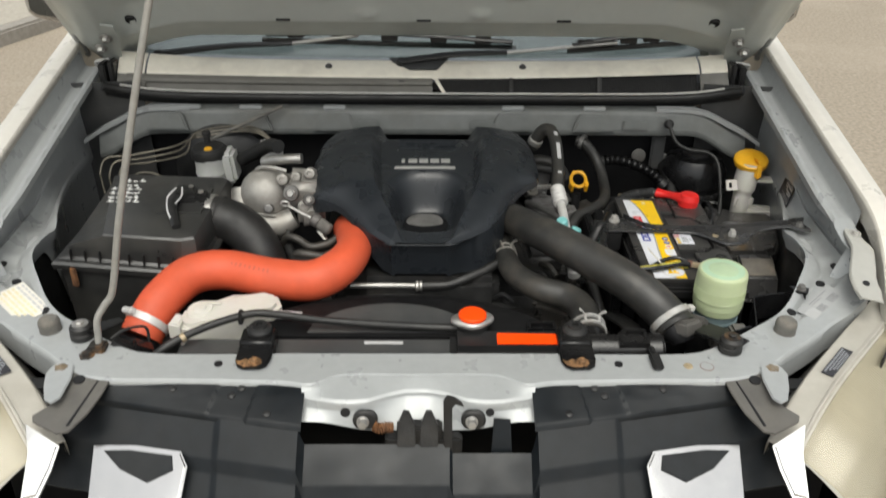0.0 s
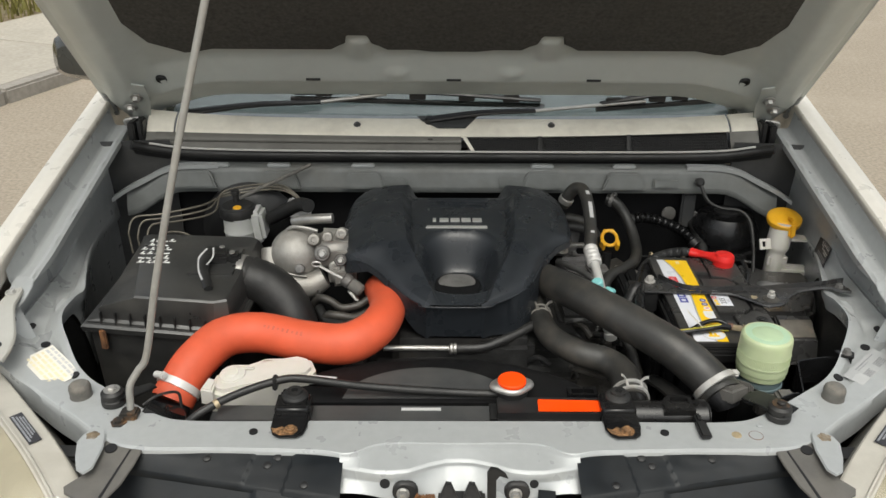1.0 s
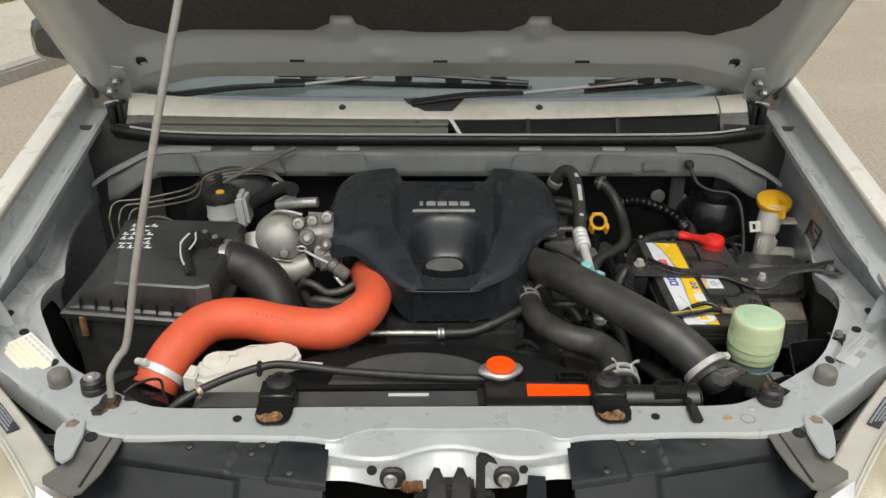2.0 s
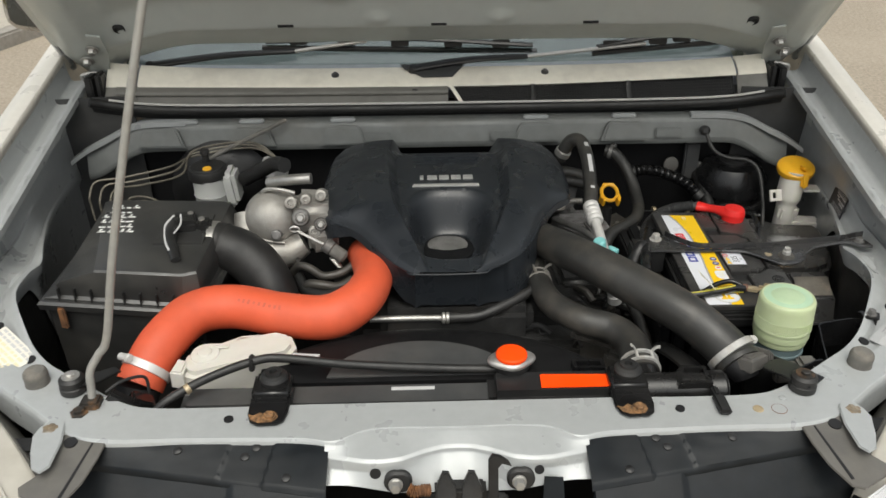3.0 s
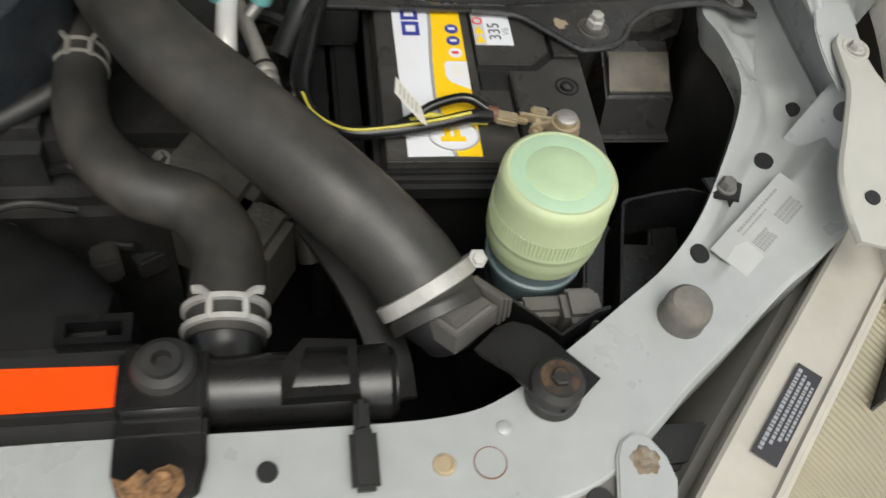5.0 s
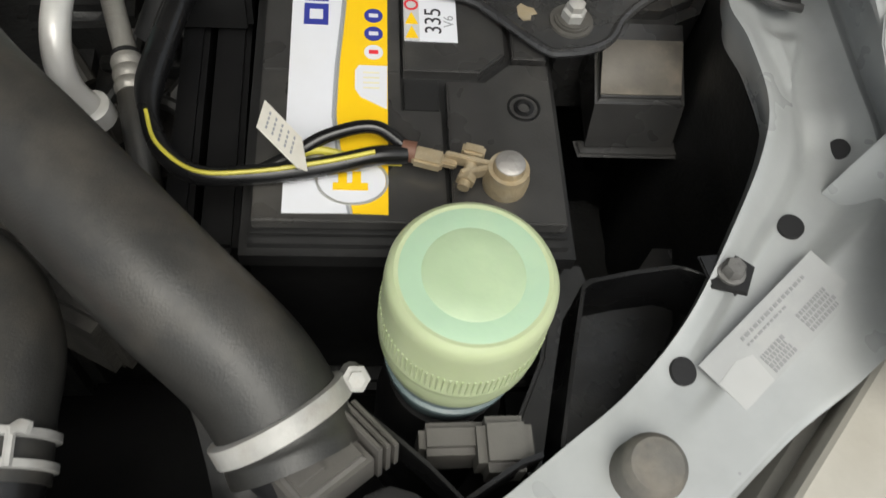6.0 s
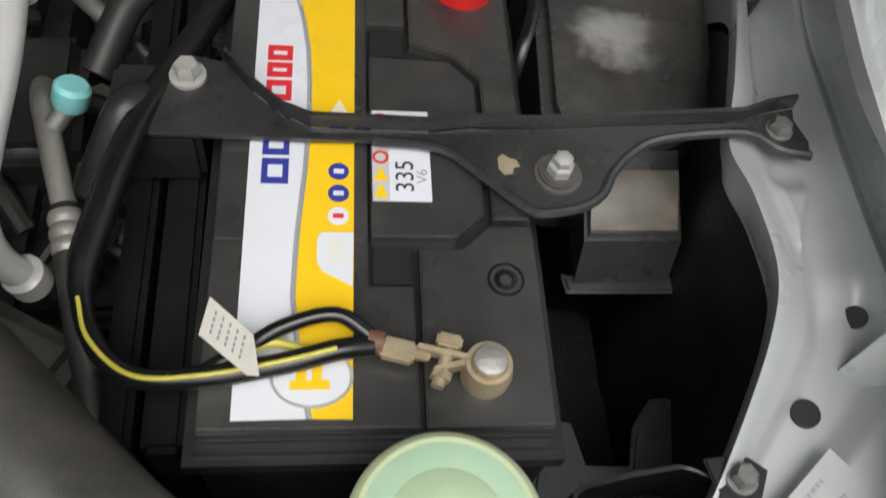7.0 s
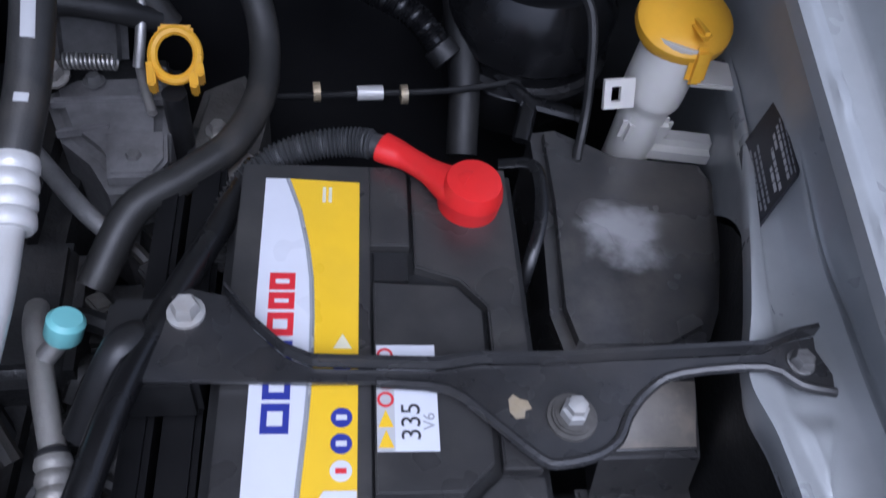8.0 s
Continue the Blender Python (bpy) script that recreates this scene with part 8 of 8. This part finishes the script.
def ring_loft(bm, rings):
    vs = [[bm.verts.new(p) for p in r] for r in rings]
    for a, b in zip(vs, vs[1:]):
        for k in range(len(a)):
            bm.faces.new((a[k], a[(k + 1) % len(a)], b[(k + 1) % len(b)], b[k]))
    bm.faces.new(vs[0][::-1])
    bm.faces.new(vs[-1])
    return bm


def shrink(pts, d, z, left=0.0, front=0.0):
    cx, cy = -0.53, 0.41
    out = []
    for x, y in pts:
        px, py = x + d * (1 if x < cx else -1), y + d * (1 if y < cy else -1)
        if x < -0.6:
            px += left * (1.0 if y < cy else 0.35)
        if y < cy:
            py += front
        out.append((px, py, z))
    return out


TOP = [(-0.578, 0.281), (-0.43, 0.262), (-0.408, 0.270), (-0.398, 0.522), (-0.412, 0.535), (-0.626, 0.548), (-0.640, 0.540)]
MID = [(-0.648, 0.292), (-0.431, 0.257), (-0.406, 0.266), (-0.388, 0.528), (-0.402, 0.544), (-0.640, 0.562), (-0.655, 0.550)]


def level(pts, z, into=0.0):
    return [(x + (-0.52 - x) * into, y + (0.41 - y) * into, z) for x, y in pts]


ring_loft(bm, [level(AB, 0.998), level(AB, 1.006), level(MID, 1.010), level(MID, 1.030), [(0.93 * a[0] + 0.07 * b[0], 0.93 * a[1] + 0.07 * b[1], 1.0345) for a, b in zip(MID, TOP)], level(TOP, 1.058), level(TOP, 1.0615, 0.02), level(TOP, 1.063, 0.06)])
lid_ob = part("lid", bm, "airbox", airbox, "", 25)
bm = B()
ring_loft(bm, [shrink(AB, 0.01, 0.76), shrink(AB, 0.002, 0.985), shrink(AB, -0.008, 0.988), shrink(AB, -0.010, 0.999), shrink(AB, -0.006, 1.003), shrink(AB, 0.0, 1.003)])
part("base", bm, "airbox", airbox, "", 25)
for k in range(8):
    f = (k + 0.35) / 8
    p = Vector((-0.655, 0.291, 1.0)).lerp(Vector((-0.43, 0.256, 1.0)), f)
    bm = B()
    box(bm, p.x - 0.0012, p.x + 0.0012, p.y - 0.006, p.y + 0.012, 1.0, 1.026, 0.0005)
    part("rib", bm, "black", airbox)
bm = B()
box(bm, -0.648, -0.636, 0.272, 0.279, 0.955, 0.995, 0.002, turned(0, 0, -9))
part("clip", bm, "rust", airbox, "orange-brown spring clip")
# marker strokes on the lid (not legible)
bm = B()
rs = random.Random(3)
for row in range(6):
    y = 0.505 - 0.019 * row
    x = -0.628 + 0.003 * row + 0.012 * (row < 2)
    while x < -0.572 + 0.010 * (row > 3):
        w = rs.uniform(0.006, 0.014)
        z = 1.0634
        a = rs.uniform(-0.3, 0.3)
        prism(bm, [(x, y), (x + w, y + a * 0.006), (x + w + 0.001, y + 0.0048 + a * 0.006), (x, y + 0.0044)], z, z + 0.0003, 0)
        if rs.random() < 0.75:
            prism(bm, [(x, y), (x + 0.0042, y), (x + 0.0075, y + 0.013), (x + 0.0035, y + 0.013)], z, z + 0.0003, 0)
        x += w + rs.uniform(0.002, 0.005)
tagged(part("marker_writing", bm, "marker", lid_ob), "strokes of white paint marker", kind="stuff")
bm = B()
box(bm, -0.512, -0.408, 0.350, 0.478, 1.02, 1.0675, 0.010, None, 3)
tube(bm, [(-0.47, 0.423, 1.030), (-0.405, 0.417, 1.028)], 0.040, 24, smooth=False)
part("outlet", bm, "airbox", airbox)
bm = B()
box(bm, -0.482, -0.436, 0.398, 0.446, 1.062, 1.086, 0.006, turned(0, 4, 12))
box(bm, -0.436, -0.412, 0.402, 0.430, 1.062, 1.082, 0.005, turned(0, 0, 8))
maf = part("air_flow_sensor", bm, "black_gloss", airbox)
bm = B()
tube(bm, [(-0.472, 0.418, 1.080), (-0.474, 0.385, 1.080), (-0.468, 0.350, 1.076), (-0.455, 0.318, 1.072), (-0.447, 0.298, 1.069)], 0.0105, 12, flat=0.6, radii=lambda t: 0.012 - 0.004 * t)
part("taped_tail", bm, "rubber", maf, "taped black cable tail")
bm = B()
tube(bm, [(-0.478, 0.425, 1.087), (-0.486, 0.40, 1.083), (-0.482, 0.375, 1.082), (-0.474, 0.345, 1.079), (-0.462, 0.318, 1.076)], 0.0024, 6, flat=0.5)
tube(bm, [(-0.466, 0.425, 1.089), (-0.460, 0.395, 1.085), (-0.464, 0.365, 1.083)], 0.0018, 6, flat=0.5)
part("torn_tape", bm, "label_grey", maf, "pale torn tape edges")
for x, y in ((-0.452, 0.436), (-0.428, 0.414)):
    bm = B()
    lathe(bm, (x, y, 1.084), [(0.0055, 0), (0.005, 0.003), (0, 0.0035)], (0, -0.1, 1), 14)
    part("screw", bm, "steel", maf)

elbow = hose("intake_elbow", [(-0.425, 0.418, 1.028), (-0.40, 0.416, 1.027), (-0.36, 0.405, 1.015), (-0.325, 0.385, 0.985), (-0.305, 0.365, 0.94), (-0.30, 0.355, 0.88)], 0.043, "rubber", "black rubber intake elbow", "intake hose", radii=lambda t: 0.043 + 0.0018 * (0.1 < t < 0.14 or 0.2 < t < 0.24))
worm_clamp(elbow, (-0.413, 0.4172, 1.0278), (1, -0.05, -0.03), 0.0435, 0.014, 1.75)

turbo = thing("throttle_housing", (-0.3, 0.5, 0.95), "cast aluminium throttle housing with levers", "throttle housing")
FRONT = (0.05, -0.92, 0.38)
bm = B()
lathe(bm, (-0.322, 0.505, 1.038), [(0.046, -0.055), (0.053, -0.035), (0.054, -0.012), (0.051, 0.010), (0.043, 0.028), (0.028, 0.040), (0.012, 0.045), (0, 0.046)], FRONT, 40)
tube(bm, [(-0.372, 0.515, 1.045), (-0.366, 0.492, 1.010), (-0.335, 0.472, 0.988), (-0.295, 0.468, 0.985), (-0.262, 0.476, 1.0)], 0.027, 22, radii=lambda t: 0.022 + 0.008 * math.sin(math.pi * t))
volute = part("volute", bm, "alu", turbo, "", 50)
bm = B()
tube(bm, [(-0.374, 0.500, 1.030), (-0.355, 0.468, 1.022), (-0.325, 0.453, 1.017), (-0.295, 0.452, 1.013)], 0.0022, 6)
part("seam", bm, "alu", volute, "raised casting seam")
bm = B()
lathe(bm, (-0.309, 0.458, 1.027), [(0.011, -0.012), (0.0105, 0.004), (0.009, 0.010), (0.006, 0.011), (0.006, 0.014), (0, 0.014)], FRONT, 16)
part("pin", bm, "alu_dirty", volute, "dull stop pin")
bm = B()
box(bm, -0.282, -0.205, 0.468, 0.545, 1.018, 1.082, 0.014, turned(8, 6, 6), 3)
box(bm, -0.255, -0.20, 0.458, 0.50, 0.985, 1.03, 0.010, turned(0, 0, 15), 3)
part("valve_body", bm, "alu", turbo, "", 50)
for x, y, z, r in ((-0.280, 0.472, 1.085, 0.0115), (-0.253, 0.474, 1.090, 0.010), (-0.226, 0.482, 1.094, 0.011), (-0.240, 0.462, 1.030, 0.012)):
    bm = B()
    lathe(bm, (x, y, z), [(r * 1.1, -0.035), (r, -0.004), (r * 0.9, 0.0), (r * 0.5, 0.001), (r * 0.45, -0.004), (0, -0.004)], FRONT, 16)
    part("lug", bm, "alu", turbo)
for x, y, z, r, m in ((-0.262, 0.456, 1.062, 0.0135, "alu_dirty"), (-0.227, 0.458, 1.047, 0.0105, "alu_dirty")):
    bm = B()
    lathe(bm, (x, y, z), [(r * 1.25, -0.03), (r * 1.2, -0.002), (r, 0.001), (r * 0.72, 0.001), (r * 0.72, -0.003), (0, -0.003)], FRONT, 22)
    boss = part("boss", bm, m, turbo, "machined boss")
    bm = B()
    bolt(bm, Vector((x, y, z)) + Vector(FRONT) * -0.002, r * 0.55, 0.009, FRONT, 1.15)
    part("bolt", bm, "steel", boss)
bm = B()
tube(bm, [(-0.335, 0.575, 1.078), (-0.315, 0.565, 1.086), (-0.285, 0.553, 1.094), (-0.250, 0.548, 1.098)], 0.0105, 14)
part("vent_pipe", bm, "steel", turbo, "bright metal vent pipe")
bm = B()
tube(bm, [(-0.338, 0.512, 1.088), (-0.325, 0.506, 1.097), (-0.300, 0.500, 1.098), (-0.275, 0.498, 1.092)], 0.0038, 10)
part("loop", bm, "steel", turbo)
bm = B()
ring = [(-0.273 + 0.0085 * math.cos(a), 0.446 - 0.003 * math.sin(a), 1.044 + 0.0065 * math.sin(a)) for a in (2 * math.pi * k / 12 for k in range(13))]
tube(bm, ring, 0.0018, 6, 3)
tube(bm, [(-0.266, 0.444, 1.040), (-0.245, 0.440, 1.029), (-0.220, 0.434, 1.018)], 0.0026, 8)
part("actuator_rod", bm, "white_fit", turbo, "bright link rod")
bm = B()
lathe(bm, (-0.220, 0.434, 1.020), [(0.0, 0), (0.010, 0), (0.0135, 0.003), (0.0135, 0.016), (0.0115, 0.018)], (0.8, -0.3, -0.5), 20)
act = part("actuator", bm, "alu_dirty", turbo, "dull metal actuator cap")
bm = B()
lathe(bm, (-0.2065, 0.429, 1.0115), [(0.0105, 0), (0.0125, 0.003), (0.0125, 0.026), (0.009, 0.030), (0, 0.030)], (0.8, -0.3, -0.5), 20)
part("boot", bm, "rubber_grey", act, "dusty rubber boot")
bm = B()
coil = [(-0.206 + 0.012 * f + 0.005 * math.cos(f * 50), 0.420 + 0.005 * math.sin(f * 50), 0.998 - 0.018 * f) for f in (k / 60 for k in range(61))]
tube(bm, coil, 0.0011, 5, smooth=False)
part("return_spring", bm, "steel", turbo, "small bright return spring")
for pts, r in (([(-0.285, 0.43, 0.955), (-0.268, 0.415, 0.985), (-0.245, 0.405, 0.985), (-0.222, 0.400, 0.972), (-0.19, 0.405, 0.975), (-0.165, 0.42, 0.985)], 0.0075),
               ([(-0.262, 0.40, 0.93), (-0.250, 0.39, 0.960), (-0.225, 0.382, 0.964), (-0.195, 0.385, 0.958), (-0.17, 0.40, 0.962)], 0.0085),
               ([(-0.292, 0.41, 0.90), (-0.284, 0.42, 0.95), (-0.268, 0.435, 0.99)], 0.005)):
    bm = B()
    tube(bm, pts, r, 12)
    solo("vacuum_hose", bm, "hose", "black vacuum hose looped below the throttle housing", "hose")
for pts, r in (([(-0.27, 0.42, 0.96), (-0.25, 0.385, 0.95), (-0.21, 0.36, 0.955), (-0.18, 0.37, 0.96)], 0.010), ([(-0.28, 0.40, 0.93), (-0.25, 0.36, 0.92), (-0.2, 0.345, 0.93), (-0.17, 0.35, 0.94)], 0.008), ([(-0.30, 0.43, 0.95), (-0.285, 0.40, 0.90), (-0.26, 0.38, 0.86)], 0.011)):
    bm = B()
    tube(bm, pts, r, 12)
    solo("vacuum_hose", bm, "rubber", "black vacuum hose beneath the throttle housing", "hose")
bm = B()
line = [(-0.175 + 0.017 * math.cos(a), 0.175 + 0.017 * math.sin(a), 0.885 + 0.0011 * a) for a in (0.5 * k for k in range(100))]
tube(bm, line, 0.0028, 6, smooth=False)
solo("coil_sleeve", bm, "black_gloss", "black coiled hose sleeve below the orange hose", "hose sleeve")
pipe2 = thing("metal_pipe", (-0.06, 0.3, 0.94), "thin bright metal pipe with a clip", "pipe")
bm = B()
tube(bm, [(-0.135, 0.298, 0.944), (-0.06, 0.30, 0.943), (0.0, 0.302, 0.941)], 0.0055, 10)
part("pipe", bm, "steel", pipe2)
bm = B()
lathe(bm, (-0.012, 0.302, 0.941), [(0.008, 0), (0.0105, 0.002), (0.0105, 0.006), (0.008, 0.007), (0.0105, 0.009), (0.0105, 0.013), (0.008, 0.015)], (1, 0, 0), 14)
part("clip", bm, "steel", pipe2)
bm = B()
tube(bm, [(0.0, 0.302, 0.941), (0.05, 0.303, 0.943), (0.09, 0.314, 0.953), (0.13, 0.334, 0.962), (0.155, 0.355, 0.966), (0.165, 0.385, 0.96)], 0.0095, 12)
part("hose", bm, "rubber", pipe2, "black hose")

brake = thing("brake_reservoir", (-0.478, 0.69, 0.93), "milky brake fluid reservoir with a black cap", "brake reservoir")
bm = B()
lathe(bm, (-0.478, 0.69, 0.985), [(0.024, -0.045), (0.026, -0.022), (0.034, -0.012), (0.036, 0.0), (0.033, 0.004), (0.0335, 0.018), (0.0355, 0.022), (0.034, 0.026), (0.0345, 0.052), (0.036, 0.058), (0, 0.058)], (0, 0, 1), 32)
box(bm, -0.446, -0.420, 0.665, 0.722, 0.985, 1.058, 0.008, turned(0, -6, 0))
box(bm, -0.516, -0.434, 0.66, 0.72, 0.966, 0.982, 0.006)
part("bottle", bm, "milk_bottle", brake)
bm = B()
lathe(bm, (-0.480, 0.694, 1.036), [(0.037, 0.003), (0.0395, 0.005), (0.040, 0.020), (0.038, 0.026), (0.034, 0.0275), (0.033, 0.030), (0, 0.031)], (0, 0, 1), 36, lambda a: 1 + 0.012 * math.sin(a * 24))
lathe(bm, (-0.487, 0.715, 1.062), [(0.007, 0), (0.007, 0.020), (0.010, 0.022), (0.009, 0.030), (0, 0.031)], (0, 0, 1), 12)
bc = part("cap", bm, "rubber", brake, "black screw cap")
bm = B()
lathe(bm, (-0.476, 0.674, 1.0665), [(0.0095, 0), (0.009, 0.0012), (0, 0.0016)], (0, -0.15, 1), 20)
part("cap_dot", bm, "yellow", bc, "yellow dot")
bm = B()
box(bm, -0.483, -0.448, 0.628, 0.652, 0.922, 0.962, 0.008)
tube(bm, [(-0.47, 0.67, 0.955), (-0.466, 0.645, 0.948)], 0.017, 16, smooth=False)
part("level_switch", bm, "milk_bottle", brake)
bm = B()
lathe(bm, (-0.478, 0.87, 0.955), [(0.1, 0), (0.115, 0.02), (0.118, 0.06), (0.09, 0.09), (0.03, 0.10), (0.026, 0.2), (0, 0.2)], (0, -1, 0), 36)
part("servo", bm, "black", brake, "black brake servo")
bm = B()
tube(bm, [(-0.41, 0.70, 1.03), (-0.375, 0.68, 1.055), (-0.335, 0.65, 1.085), (-0.31, 0.62, 1.095)], 0.015, 14)
solo("vacuum_hose", bm, "rubber", "thick black vacuum hose to the brake servo", "hose")
bm = B()
tube(bm, [(-0.48, 0.72, 1.07), (-0.44, 0.74, 1.085), (-0.39, 0.77, 1.10), (-0.33, 0.81, 1.118)], 0.0045, 10)
solo("bonnet_cable", bm, "rubber_grey", "grey cable clipped to the bulkhead beam", "cable")
abs_ = thing("brake_modulator", (-0.61, 0.64, 0.93), "metal brake modulator with many thin pipes", "brake modulator")
bm = B()
box(bm, -0.645, -0.565, 0.60, 0.68, 0.90, 0.985, 0.006)
box(bm, -0.65, -0.60, 0.58, 0.62, 0.88, 0.96, 0.006)
part("body", bm, "alu_dirty", abs_)
for k in range(3):
    bm = B()
    x0 = -0.70 + 0.016 * k
    z0 = 1.055 - 0.011 * k
    tube(bm, [(x0 + 0.004, 0.612 + 0.005 * k, 0.985), (x0, 0.618 + 0.005 * k, z0 - 0.04), (x0, 0.62 + 0.006 * k, z0 - 0.02), (x0 + 0.008, 0.645 + 0.006 * k, z0), (x0 + 0.06, 0.66 + 0.006 * k, z0 + 0.002), (-0.56 + 0.01 * k, 0.70 + 0.006 * k, z0 + 0.006), (-0.52, 0.76, 1.06 + 0.006 * k), (-0.40, 0.785, 1.065 + 0.006 * k), (-0.33, 0.76, 1.03)], 0.0022, 7, 8)
    part("brake_pipe", bm, "brake_pipe", abs_)
for k in range(3):
    bm = B()
    tube(bm, [(-0.63 + 0.02 * k, 0.62, 0.99), (-0.622 + 0.02 * k, 0.615, 1.03 - 0.008 * k), (-0.58, 0.61, 1.035 - 0.01 * k), (-0.53, 0.60, 1.01 - 0.01 * k), (-0.49, 0.60, 0.995 - 0.012 * k), (-0.47, 0.60, 0.95)], 0.0022, 7, 8)
    part("brake_pipe", bm, "brake_pipe", abs_)
for x, z in ((-0.63, 0.99), (-0.61, 0.99), (-0.59, 0.99)):
    bm = B()
    lathe(bm, (x, 0.62, z - 0.01), [(0.007, 0), (0.007, 0.02), (0.0045, 0.026), (0, 0.026)], (0, 0, 1), 6)
    part("union", bm, "steel", abs_)
bm = B()
box(bm, -0.385, -0.345, 0.735, 0.77, 1.015, 1.05, 0.005, turned(0, 30, 0))
box(bm, -0.355, -0.325, 0.73, 0.755, 1.02, 1.045, 0.004, turned(20, 0, 0))
solo("wiring_plug", bm, "label_grey", "grey wiring plug by the bulkhead", "wiring plug")
bm = B()
box(bm, -0.505, -0.455, 0.045, 0.06, 0.95, 0.985, 0.003, turned(0, 35, 0))
box(bm, -0.475, -0.44, 0.05, 0.075, 0.95, 0.975, 0.003, turned(0, 35, 20))
solo("lamp_connector", bm, "black_gloss", "black electrical connector by the prop rod", "connector")
bm = B()
tube(bm, [(-0.50, 0.055, 0.99), (-0.48, 0.07, 0.998), (-0.455, 0.09, 0.99), (-0.45, 0.085, 0.965)], 0.0024, 8)
solo("loom_wire", bm, "rubber", "black wire by the prop rod", "cable")

# kerb stones and paving slabs, piece by piece
bm = B()
box(bm, -0.447, 0.447, -0.075, 0.075, -0.10, 0.11, 0.018)
stone = finish(bm, "kerb_stone", "kerb")
bm = B()
box(bm, -0.897, 0.897, -0.92, 0.92, -0.03, 0.0, 0.006)
slab = finish(bm, "paving_slab", "concrete")
ang = math.atan2(KERB_DIR.y, KERB_DIR.x)
rk = random.Random(2)
for k in range(-9, 10):
    for name, me, s, o, z in (("kerb_stone", stone, 0.9 * k, 0.075, 0.0), ("paving_slab", slab, 1.8 * k * 0.5, 1.075, 0.105)):
        if name == "paving_slab" and k % 2:
            continue
        ob = new(name, me)
        ob.parent = pavement
        ob.matrix_parent_inverse = Matrix.Translation(-Vector(pavement.location))
        x, y, zz = along_kerb(s, o, z + rk.uniform(-0.003, 0.003))
        ob.matrix_basis = Matrix.Translation((x, y, zz)) @ Matrix.Rotation(ang + rk.uniform(-0.004, 0.004), 4, "Z")
